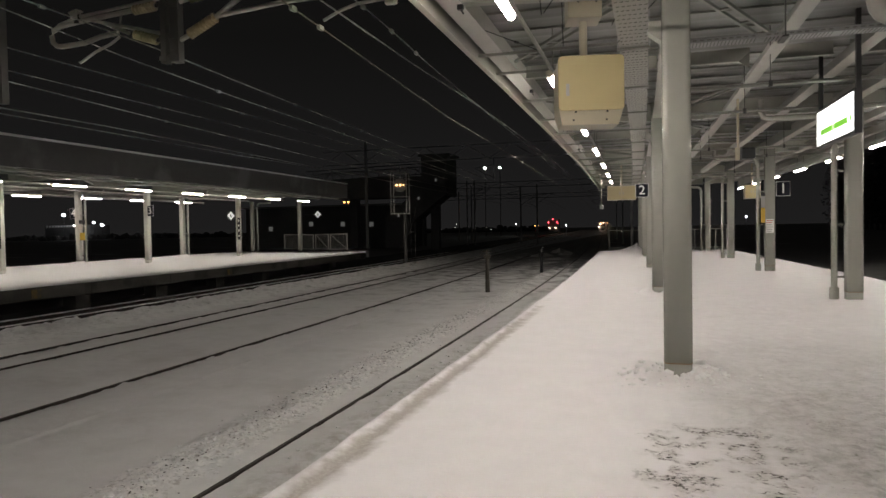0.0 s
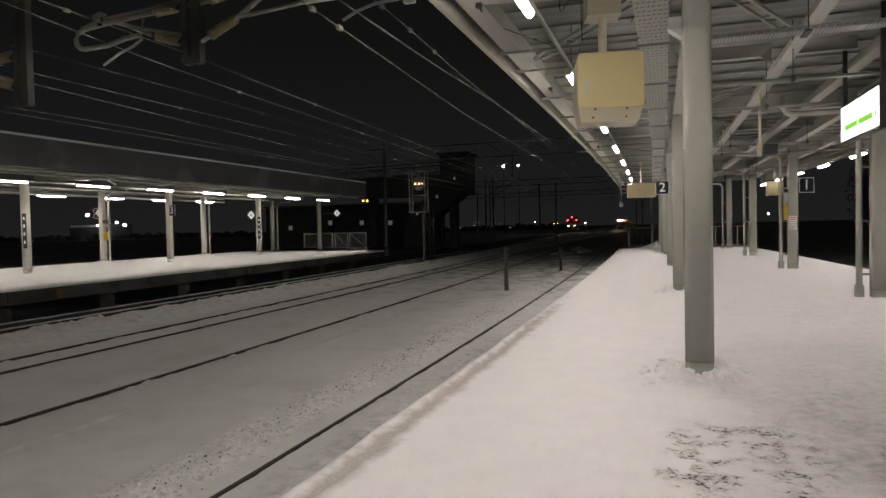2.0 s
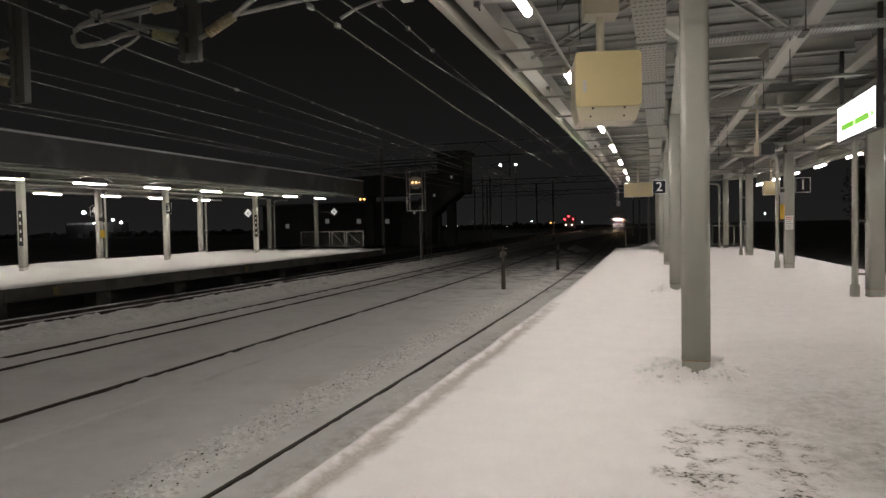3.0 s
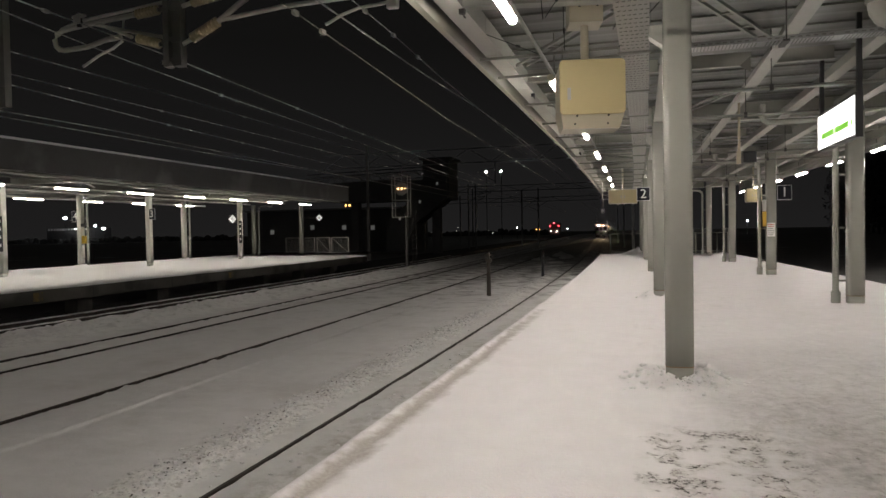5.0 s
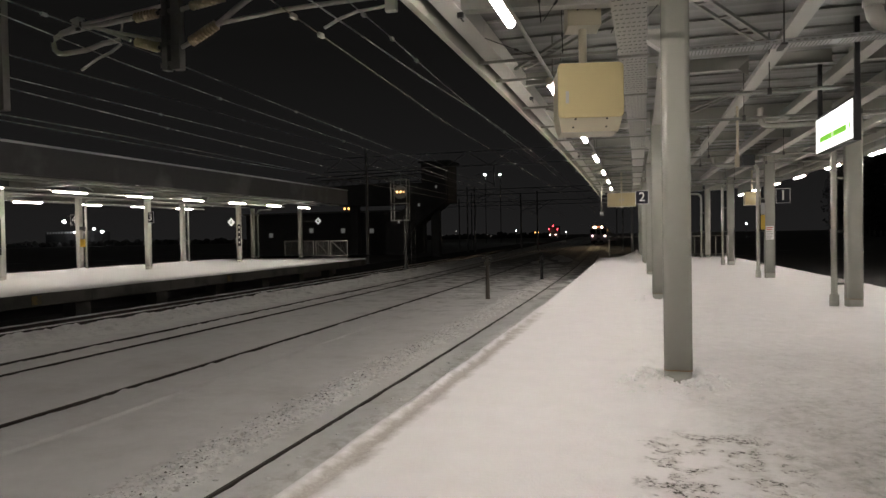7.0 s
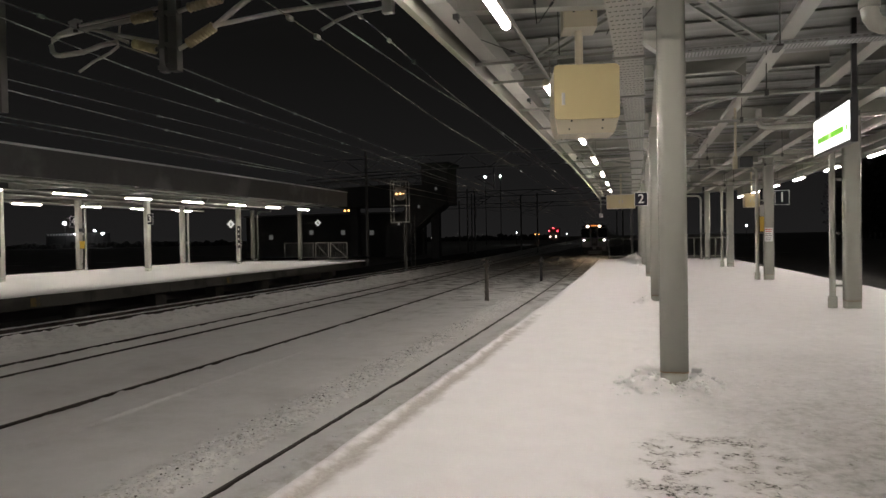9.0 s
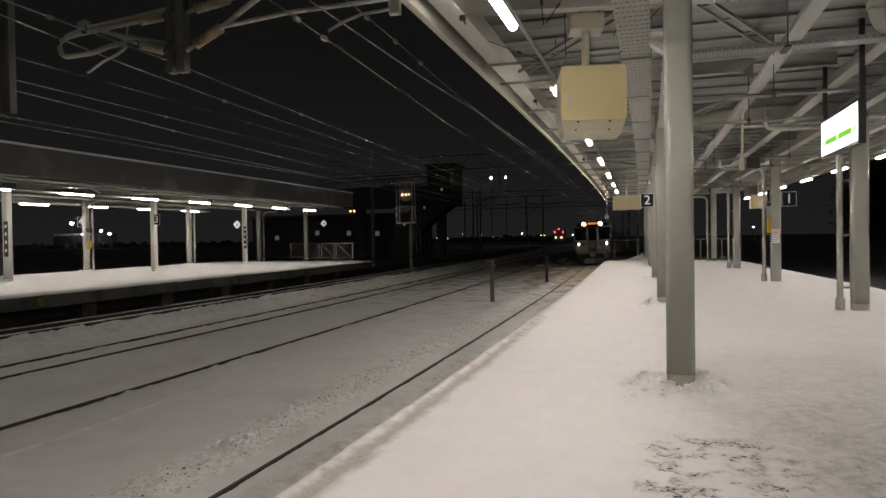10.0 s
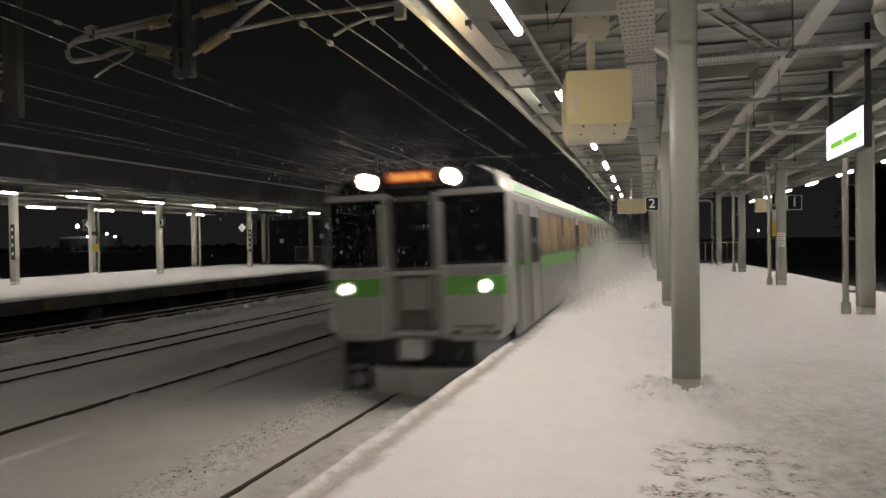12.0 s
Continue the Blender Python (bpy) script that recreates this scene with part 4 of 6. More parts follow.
def build_trays():
    tray = thing("cable_tray", Matrix(), "perforated off-white cable tray hung under the canopy", "cable tray")
    step = 2.2
    for i in range(-6, 17):
        s = 1.2 + step * i
        if s > 35:
            break
        bm = bmesh.new()
        tray_mesh(bm, step - 0.03, 0.30)
        p = part("tray_length", bm, WHITE_STEEL, tray)
        p.matrix_basis = fr(s, -0.145, 3.45)
        bm = bmesh.new()
        if 0 <= i < 7:
            for r in range(16):
                for c in range(6):
                    y = 0.06 + r * 0.132
                    x = -0.12 + c * 0.048 + (0.012 if r % 2 else 0)
                    box(bm, x - 0.015, x + 0.010, y - 0.004, y + 0.004, -0.003, 0.0)
                    box(bm, x + 0.006, x + 0.012, y - 0.018, y + 0.004, -0.003, 0.0)
            q = part("perforation", bm, DARK_SLOT, p, "rows of dark slots")
            q["kind"] = "stuff"
        else:
            bm.free()
        bm = bmesh.new()
        box(bm, -0.17, 0.17, -0.02, 0.02, -0.025, 0.0)
        p2 = part("tray_joint", bm, STEEL, tray)
        p2.matrix_basis = fr(s, -0.145, 3.45)
        for x in (-0.165, 0.165):
            bm = bmesh.new()
            tube(bm, [(x, 0, -0.02), (x, 0, 0.78)], 0.006, 6)
            p3 = part("hanger_rod", bm, GALV, tray)
            p3.matrix_basis = fr(s, -0.145, 3.45)
    # tray across the platform
    cross = thing("cable_tray", fr(7.75, 0.42, 3.40), "slotted galvanised cable tray across the platform", "cable tray")
    bm = bmesh.new()
    box(bm, 0, 5.0, -0.10, 0.10, 0, 0.006)
    box(bm, 0, 5.0, -0.10, -0.094, 0.006, 0.045)
    box(bm, 0, 5.0, 0.094, 0.10, 0.006, 0.045)
    part("tray_body", bm, GALV, cross)
    bm = bmesh.new()
    for i in range(140):
        x = 0.03 + i * 0.035
        if i % 20 > 17:
            continue
        box(bm, x, x + 0.011, -0.085, -0.01, -0.003, 0.0)
        box(bm, x, x + 0.011, 0.01, 0.085, -0.003, 0.0)
        if i % 2 == 0:
            box(bm, x, x + 0.04, -0.102, -0.10, 0.016, 0.030)
    part("perforation", bm, GREY_SLOT, cross)["kind"] = "stuff"
    for x in (0.9, 2.6, 4.3):
        bm = bmesh.new()
        tube(bm, [(x, -0.12, 0), (x, -0.12, 0.82)], 0.008, 6)
        box(bm, x - 0.03, x + 0.03, -0.14, 0.14, -0.02, 0.0)
        part("hanger", bm, DARK_STEEL, cross)
    for s, u0, u1, z, r in ((10.25, 0.45, 4.8, 3.40, 0.026), (12.7, 0.45, 5.2, 3.42, 0.026), (18.9, 0.45, 5.0, 3.42, 0.026), (21.3, 0.45, 5.0, 3.42, 0.026), (27.6, 0.45, 5.0, 3.42, 0.026), (30.2, 0.45, 5.0, 3.42, 0.026)):
        run = thing("conduit", Matrix(), "thin painted conduit slung across the platform", "conduit")
        bm = bmesh.new()
        tube(bm, [at(s, u0, z), at(s, u1, z)], r, 8)
        part("pipe", bm, STEEL, run, smooth=True)
        for u in (u0 + 1.15, u0 + 2.9):
            bm = bmesh.new()
            tube(bm, [at(s, u, z + 0.02), at(s, u, DECK_Z)], 0.007, 6)
            part("hanger_rod", bm, DARK_STEEL, run)
            bm = bmesh.new()
            box(bm, -0.025, 0.025, -0.035, 0.035, -0.035, 0.05, 0.005)
            q = part("clip", bm, DARK_STEEL, run)
            q.matrix_basis = fr(s, u, z)
    # a rain pipe coming down through the deck
    pipe = thing("rain_pipe", Matrix(), "thick painted rain pipe with an elbow under the canopy", "pipe")
    bm = bmesh.new()
    tube(bm, [at(7.6, 2.10, 4.22), at(7.6, 2.10, 3.66), at(7.6, 2.115, 3.58), at(7.6, 2.15, 3.52), at(7.6, 2.21, 3.485), at(7.6, 2.29, 3.475), at(7.6, 3.6, 3.46)], 0.08, 14)
    part("run", bm, BEAM_PAINT, pipe, smooth=True)
    bm = bmesh.new()
    tube(bm, [at(7.6, 2.10, 3.66), at(7.6, 2.10, 3.74)], 0.095, 14)
    part("collar", bm, BEAM_PAINT, pipe, smooth=True)
    bm = bmesh.new()
    tube(bm, [at(7.6, 2.28, 3.475), at(7.6, 2.36, 3.473)], 0.095, 14)
    part("collar", bm, BEAM_PAINT, pipe, smooth=True)


def build_hangers():
    """Thin dark tie wires and small fittings under the eaves."""
    ties = (((6.9, -1.05, 4.2), (7.0, -1.02, 3.66)), ((7.3, -0.72, 4.2), (7.02, -1.0, 3.68)), ((7.5, -1.75, 3.72), (8.3, -1.25, 3.64)), ((8.2, -0.95, 4.2), (8.3, -0.95, 3.66)),
            ((6.7, 0.10, 3.62), (7.5, -0.30, 3.44)), ((5.9, 0.05, 3.9), (6.9, -0.33, 3.46)), ((12.4, -1.0, 4.2), (12.5, -1.2, 3.64)), ((16.2, -1.0, 4.2), (16.3, -1.2, 3.64)))
    for a, b in ties:
        w = thing("tie_wire", Matrix(), "thin dark tie wire under the canopy", "wire", "tie wires")
        bm = bmesh.new()
        tube(bm, [at(*a), at(*b)], 0.005, 5)
        part("strand", bm, BLACK, w)
        bm = bmesh.new()
        box(bm, -0.012, 0.012, -0.03, 0.03, -0.012, 0.012, 0.004)
        q = part("turnbuckle", bm, BLACK, w)
        p0, p1 = at(*a), at(*b)
        q.matrix_basis = Matrix.Translation(p0.lerp(p1, 0.6)) @ (p1 - p0).to_track_quat("Y", "Z").to_matrix().to_4x4()
    for s in LEFT_COLUMNS[1:]:
        b = thing("column_bracket", fr(s, 0.0, 3.40), "white steel bracket between cable tray and column", "bracket", "tray brackets")
        bm = bmesh.new()
        v = [bm.verts.new(p) for p in ((0.0, -0.09, 0.04), (0.13, -0.09, -0.06), (0.13, -0.09, 0.14), (0.0, -0.09, 0.14), (0.0, 0.09, 0.04), (0.13, 0.09, -0.06), (0.13, 0.09, 0.14), (0.0, 0.09, 0.14))]
        for q in ((0, 1, 2, 3), (7, 6, 5, 4), (0, 4, 5, 1), (1, 5, 6, 2), (2, 6, 7, 3), (3, 7, 4, 0)):
            bm.faces.new([v[i] for i in q])
        bmesh.ops.recalc_face_normals(bm, faces=bm.faces[:])
        part("plate", bm, WHITE_STEEL, b)
    for s in (6.55, 10.95, 15.35, 19.75):
        c = thing("eave_clip", fr(s, -1.74, 3.70), "small dark clip under the eave beam", "clip", "eave clips")
        bm = bmesh.new()
        box(bm, -0.03, 0.03, -0.025, 0.025, -0.05, 0.0, 0.006)
        part("jaw", bm, BLACK, c)
        bm = bmesh.new()
        tube(bm, [(0, 0, -0.04), (0.03, 0.0, -0.09)], 0.008, 5)
        part("pin", bm, BLACK, c)


# ---- hanging boxes, signs, small fittings ----
def rounded_plate(bm, x0, x1, z0, z1, y0, y1, r):
    """A slab in the x-z plane with rounded corners."""
    pts = []
    for cx, cz, a0 in ((x1 - r, z1 - r, 0), (x0 + r, z1 - r, 90), (x0 + r, z0 + r, 180), (x1 - r, z0 + r, 270)):
        for k in range(6):
            a = radians(a0 + 18 * k)
            pts.append((cx + r * math.cos(a), cz + r * math.sin(a)))
    n = len(pts)
    e = 0.006
    rows = []
    for y, inset in ((y0, e), (y0 + e, 0), (y1, 0)):
        cx, cz = (x0 + x1) / 2, (z0 + z1) / 2
        rows.append([bm.verts.new((x - math.copysign(inset, x - cx), y, z - math.copysign(inset, z - cz))) for x, z in pts])
    bm.faces.new(rows[0])
    bm.faces.new(rows[-1][::-1])
    for a, b in zip(rows, rows[1:]):
        for k in range(n):
            bm.faces.new((a[k], b[k], b[(k + 1) % n], a[(k + 1) % n]))
    bmesh.ops.recalc_face_normals(bm, faces=bm.faces[:])


def build_near_box():
    b = thing("display_box", fr(7.5, -0.575, 2.62, 12), "cream enamelled hanging display box on a short pole", "hanging box")
    bm = bmesh.new()
    rounded_plate(bm, -0.338, 0.338, 0.14, 0.71, 0.03, 0.62, 0.05)
    part("body", bm, CREAM_SIDE, b)
    bm = bmesh.new()
    rounded_plate(bm, -0.345, 0.345, 0.135, 0.715, -0.012, 0.03, 0.05)
    part("door", bm, CREAM, b, "yellowed cream door")
    bm = bmesh.new()
    v = [bm.verts.new(p) for p in ((-0.335, 0.0, 0.15), (0.335, 0.0, 0.15), (0.30, 0.10, 0.0), (-0.30, 0.10, 0.0), (-0.335, 0.62, 0.15), (0.335, 0.62, 0.15), (0.30, 0.52, 0.0), (-0.30, 0.52, 0.0))]
    for q in ((0, 1, 2, 3), (5, 4, 7, 6), (3, 2, 6, 7), (1, 5, 6, 2), (4, 0, 3, 7), (0, 4, 5, 1)):
        bm.faces.new([v[i] for i in q])
    bmesh.ops.recalc_face_normals(bm, faces=bm.faces[:])
    part("base_tray", bm, CREAM_SIDE, b)
    bm = bmesh.new()
    box(bm, -0.265, -0.228, -0.022, -0.010, 0.29, 0.42, 0.006)
    part("latch", bm, GALV, b, "grey metal latch")
    for x, y in ((-0.16, 0.03), (0.17, 0.03), (-0.18, 0.085), (0.17, 0.085)):
        bm = bmesh.new()
        bmesh.ops.create_uvsphere(bm, u_segments=8, v_segments=6, radius=0.014, matrix=Matrix.Translation((x, y - 0.01, 0.15 - y * 1.4 + 0.02)))
        part("screw", bm, BLACK, b)
    bm = bmesh.new()
    tube(bm, [(-0.04, 0.3, 0.72), (-0.04, 0.3, 1.16)], 0.045, 12)
    part("pole", bm, CREAM_SIDE, b, smooth=True)
    bm = bmesh.new()
    box(bm, -0.14, 0.10, 0.16, 0.44, 0.715, 0.74)
    part("flange", bm, CREAM, b)
    bm = bmesh.new()
    box(bm, -0.22, 0.14, 0.12, 0.48, 1.15, 1.60, 0.01)
    part("mount", bm, CREAM_SIDE, b)
    for x in (-0.11, 0.08):
        bm = bmesh.new()
        bmesh.ops.create_uvsphere(bm, u_segments=8, v_segments=6, radius=0.014, matrix=Matrix.Translation((x, 0.115, 1.32)))
        part("screw", bm, BLACK, b)


def build_far_box(s, u, w, name_label):
    b = thing("display_box", fr(s, u, 2.62), name_label, "hanging box")
    bm = bmesh.new()
    box(bm, -w / 2, w / 2, 0, 0.45, 0, 0.62, 0.05)
    part("body", bm, CREAM_SIDE, b)
    for x0, x1 in ((-w / 2 + 0.03, -0.006), (0.006, w / 2 - 0.03)):
        bm = bmesh.new()
        box(bm, x0, x1, -0.015, 0.0, 0.03, 0.59, 0.01)
        d = part("door", bm, CREAM, b)
        bm = bmesh.new()
        xx = -0.07 if x0 < -0.1 else 0.07
        box(bm, xx - 0.015, xx + 0.015, -0.03, -0.016, 0.24, 0.36)
        part("handle", bm, GALV, d)
    bm = bmesh.new()
    tube(bm, [(0, 0.2, 0.6), (0, 0.2, 1.6)], 0.04, 8)
    part("pole", bm, CREAM_SIDE, b)


def number_sign(m, text, label, w=0.46, h=0.50, bracket=True):
    b = thing("platform_sign", m, label, "sign", "platform number signs")
    bm = bmesh.new()
    box(bm, -w / 2, w / 2, -0.03, 0.03, -h / 2, h / 2, 0.008)
    part("board", bm, NAVY, b)
    bm = bmesh.new()
    e, t = 0.012, 0.012
    for x0, x1, z0, z1 in ((-w / 2, w / 2, h / 2 - t, h / 2), (-w / 2, w / 2, -h / 2, -h / 2 + t), (-w / 2, -w / 2 + t, -h / 2, h / 2), (w / 2 - t, w / 2, -h / 2, h / 2)):
        box(bm, x0, x1, -0.036, -0.031, z0, z1)
    part("border", bm, SIGN_WHITE, b)
    letters(text, h * 0.95, SIGN_WHITE, b, pose(0, -0.036, 0.0, 90, 0, 0))
    for z in (h / 2 - 0.10, -h / 2 + 0.07):
        if bracket:
            bm = bmesh.new()
            box(bm, -w / 2 - 0.20, -w / 2, -0.015, 0.015, z, z + 0.03)
            part("bracket", bm, DARK_STEEL, b)


def diamond_sign(m, label, reach=-1.1):
    b = thing("stop_marker", m, label, "sign", "stop markers")
    bm = bmesh.new()
    box(bm, -0.24, 0.24, 0.0, 0.02, -0.24, 0.24)
    part("back_board", bm, BLACK, b)
    bm = bmesh.new()
    box(bm, -0.21, 0.21, -0.012, -0.002, -0.21, 0.21, 0.0, Matrix.Rotation(radians(45), 4, "Y") @ Matrix.Diagonal((0.9, 1, 0.9, 1)))
    part("diamond", bm, MARKER_GLOW, b)
    letters("6", 0.32, INK, b, pose(0, -0.016, 0, 90, 0, 0))
    bm = bmesh.new()
    tube(bm, [(0, 0.03, 0), (reach, 0.03, 0)], 0.022, 6)
    part("arm", bm, STEEL, b)


def build_signs():
    number_sign(fr(24.3, 0.0, 2.69), "2", "dark blue platform sign with a white 2", 0.43, 0.455, False)
    s2 = thing("sign_bracket", fr(24.62, 0.0, 2.69), "short steel bracket holding the platform sign", "bracket")
    bm = bmesh.new()
    box(bm, 0.05, 0.12, -0.29, 0.15, -0.03, 0.03)
    part("bar", bm, STEEL, s2)
    number_sign(fr(23.95, 4.28, 2.59), "1", "dark blue platform sign with a white 1", 0.42, 0.46)
    number_sign(fr(30.30, -24.15, 2.70), "3", "dark blue platform sign with a white 3", 0.42, 0.55)
    number_sign(fr(29.5, -28.15, 2.65), "4", "dark blue platform sign with a white 4", 0.42, 0.55)
    diamond_sign(fr(39.05, -24.83, 2.58), "white diamond stop marker with a 6", 0.35)
    diamond_sign(fr(48.15, -22.97, 2.76), "white diamond stop marker with a 6", -1.35)
    # lit station name sign, hung along the platform
    b = thing("station_sign", fr(10.9, 2.61, 2.62), "lit white station sign with green band, black frame", "sign")
    bm = bmesh.new()
    box(bm, -0.09, 0.0, -0.99, 0.99, 0.03, 0.605, 0.01)
    part("frame", bm, BLACK, b)
    bm = bmesh.new()
    box(bm, -0.094, -0.090, -0.96, 0.96, 0.07, 0.565)
    face = part("face", bm, SIGN_LIT, b, "glowing white face")
    bm = bmesh.new()
    box(bm, -0.098, -0.0945, -0.82, 0.82, 0.20, 0.285)
    part("band", bm, SIGN_GREEN, face, "glowing green band")
    for y, d in ((-0.82, -1), (0.82, 1)):
        bm = bmesh.new()
        v = [bm.verts.new((-0.0965, yy, zz)) for yy, zz in ((y, 0.18), (y + d * 0.08, 0.243), (y, 0.305))]
        bm.faces.new(v if d > 0 else v[::-1])
        r = bmesh.ops.extrude_face_region(bm, geom=bm.faces[:])
        bmesh.ops.translate(bm, vec=(0.0015, 0, 0), verts=[q for q in r["geom"] if isinstance(q, bmesh.types.BMVert)])
        part("arrow", bm, SIGN_GREEN, face)
    for y in (-0.76, 0.76):
        bm = bmesh.new()
        bmesh.ops.create_cone(bm, segments=14, radius1=0.045, radius2=0.045, depth=0.004, cap_ends=True, matrix=Matrix.Translation((-0.1, y, 0.243)) @ Matrix.Rotation(radians(90), 4, "Y"))
        part("spot", bm, SIGN_LIT, face)
    for y, z, w, h in ((-0.16, 0.43, 0.09, 0.07), (0.0, 0.43, 0.05, 0.07), (0.16, 0.43, 0.09, 0.07), (0.0, 0.355, 0.22, 0.015), (-0.72, 0.155, 0.20, 0.025), (0.74, 0.155, 0.14, 0.025), (0.74, 0.12, 0.10, 0.012), (-0.72, 0.12, 0.16, 0.012)):
        bm = bmesh.new()
        box(bm, -0.097, -0.0945, y - w / 2, y + w / 2, z - h / 2, z + h / 2)
        part("lettering_bar", bm, SIGN_GREY, face)
    bm = bmesh.new()
    box(bm, -0.1, -0.0985, -0.05, 0.05, 0.205, 0.28)
    part("station_mark", bm, SIGN_PALE, face)
    for y in (-0.96, 0.96):
        bm = bmesh.new()
        box(bm, -0.07, -0.01, y - 0.03, y + 0.03, 0.6, 1.60, 0.006)
        part("hanger", bm, BLACK, b)
    # camera on a drop pole, a loudspeaker on another
    c = thing("platform_camera", fr(13.7, 1.62, 2.80), "small black camera on a cream drop pole", "camera")
    bm = bmesh.new()
    tube(bm, [(0, 0, 0.1), (0, 0, 1.0)], 0.024, 8)
    part("pole", bm, CREAM_SIDE, c)
    bm = bmesh.new()
    box(bm, -0.05, 0.03, -0.04, 0.04, -0.12, 0.12, 0.01)
    part("bracket", bm, CREAM_SIDE, c)
    bm = bmesh.new()
    box(bm, 0.04, 0.27, -0.20, 0.12, -0.11, 0.09, 0.03)
    part("housing", bm, BLACK, c)
    bm = bmesh.new()
    bmesh.ops.create_cone(bm, segments=14, radius1=0.05, radius2=0.05, depth=0.03, cap_ends=True, matrix=Matrix.Translation((0.15, -0.17, -0.01)) @ Matrix.Rotation(radians(90), 4, "X"))
    part("lens", bm, GLASS_DARK, c)
    c = thing("drop_lamp", fr(31.5, -1.62, 2.35), "small grey fitting on a long drop pole", "fitting")
    bm = bmesh.new()
    tube(bm, [(0, 0, 0.1), (0, 0, 1.9)], 0.018, 8)
    part("pole", bm, STEEL, c)
    bm = bmesh.new()
    box(bm, -0.08, 0.08, -0.07, 0.07, -0.09, 0.09, 0.02)
    part("body", bm, GALV, c)
    # emergency button post and notice on the right-hand column
    e = thing("emergency_button", fr(23.9, 3.675, 1.95), "yellow and black emergency stop button box", "button box")
    bm = bmesh.new()
    box(bm, -0.06, 0.062, -0.10, 0.0, -0.42, 0.05, 0.02)
    part("box", bm, YELLOW, e)
    bm = bmesh.new()
    box(bm, -0.06, 0.062, -0.10, 0.0, 0.06, 0.42, 0.02)
    part("cover", bm, GALV, e)
    bm = bmesh.new()
    box(bm, -0.065, 0.065, -0.11, 0.0, 0.43, 0.52, 0.03)
    part("lamp_cap", bm, BLACK, e)
    n = thing("notice", fr(23.91 - 0.153, 3.86, 1.42), "small white notice with red print on the column", "notice")
    bm = bmesh.new()
    box(bm, -0.115, 0.115, -0.006, 0.0, -0.21, 0.22)
    part("sheet", bm, SIGN_WHITE, n)
    for i, z in enumerate((0.17, 0.11, 0.04, -0.03, -0.10, -0.16)):
        bm = bmesh.new()
        box(bm, -0.10, 0.09 - 0.02 * (i % 3), -0.009, -0.0065, z - 0.012, z + 0.012)
        part("print_bar", bm, RED_PRINT if i < 2 else GREY_PRINT, n)
    e = thing("emergency_button", fr(29.5, -27.58, 1.55), "yellow and dark emergency stop button box", "button box")
    bm = bmesh.new()
    box(bm, -0.14, 0.14, -0.12, 0.0, -0.30, 0.10, 0.02)
    part("box", bm, YELLOW, e)
    bm = bmesh.new()
    box(bm, -0.16, 0.16, -0.14, 0.0, 0.55, 0.75, 0.02)
    part("cover", bm, BLACK, e)
    # upright name plates on the far columns
    for s, u in ((21.42, -24.3), (39.05, -24.28)):
        b = thing("name_plate", fr(s, u, 1.75), "narrow black upright name plate with white marks", "sign", "name plates")
        bm = bmesh.new()
        box(bm, -0.10, 0.10, -0.02, 0.0, -0.70, 0.70)
        part("plate", bm, BLACK, b)
        for z in (0.5, 0.2, -0.12, -0.45):
            bm = bmesh.new()
            box(bm, -0.04, 0.04, -0.026, -0.021, z - 0.06, z + 0.06)
            part("lettering_bar", bm, SIGN_WHITE, b)


# ---- fences at the platform ends ----
def fence(points, height, label, pickets=0.0, frame_mat=None, diagonal=False):
    f = thing("fence", Matrix(), label, "fence", "fences at the platform ends")
    fm = frame_mat or STEEL
    for p in points:
        bm = bmesh.new()
        tube(bm, [p + Vector((0, 0, -0.05)), p + Vector((0, 0, height))], 0.032, 8)
        part("post", bm, fm, f)
    for a, b in zip(points, points[1:]):
        for z in (height, 0.14):
            bm = bmesh.new()
            tube(bm, [a + Vector((0, 0, z)), b + Vector((0, 0, z))], 0.026, 8)
            part("rail", bm, fm, f)
        if pickets:
            n = int((b - a).length / pickets)
            for i in range(1, n):
                p = a.lerp(b, i / n)
                bm = bmesh.new()
                tube(bm, [p + Vector((0, 0, 0.14)), p + Vector((0, 0, height))], 0.006, 5)
                part("picket", bm, fm, f)
    if diagonal:
        a, b = points[0], points[-1]
        bm = bmesh.new()
        tube(bm, [a + Vector((0, 0, height)), b + Vector((0, 0, 0.14))], 0.016, 6)
        part("brace", bm, fm, f)
    return f


def build_fences():
    fence([at(43.9, u, 0) for u in (-1.58, -0.2, 1.0, 2.2, 3.4, 4.6, 5.2)], 1.22, "grey pipe fence across the platform end")
    fence([at(51.0, -27.2, 0), at(48.8, -23.7, 0)], 1.25, "pale barred fence at the far platform end", 0.16, RIMED)
    fence([at(48.6, -23.4, 0), at(47.8, -22.0, 0)], 1.25, "pale barred gate at the far platform end", 0.16, RIMED, True)
    fence([at(47.7, -21.8, 0), at(47.0, -20.2, 0)], 1.25, "pale barred gate at the far platform end", 0.16, RIMED, True)
    bm = bmesh.new()
    sheet(bm, [45.9, 48, 50, 52.5], [EDGE_3 - 1.2, -21, -24, -27, -30.5], lambda s, u: 0.0)
    bmesh.ops.solidify(bm, geom=bm.faces[:], thickness=0.6)
    tagged(part("platform_tail", bm, ROOF_SNOW), "snow-covered end of the far platform", "platform", kind="structure")


# ---- overhead line ----
def wire(pts, r, label, droppers=(), skin=WIRE):
    bm = bmesh.new()
    tube(bm, pts, r, 5, caps=False)
    w = thing("overhead_wire", Matrix(), label, "wire", "overhead wires")
    part("strand", bm, skin, w)
    for p in droppers:
        bm = bmesh.new()
        box(bm, -0.02, 0.02, -0.05, 0.05, -0.03, 0.02, 0.006)
        q = part("clamp", bm, WIRE, w)
        q.matrix_basis = Matrix.Translation(p)
    return w


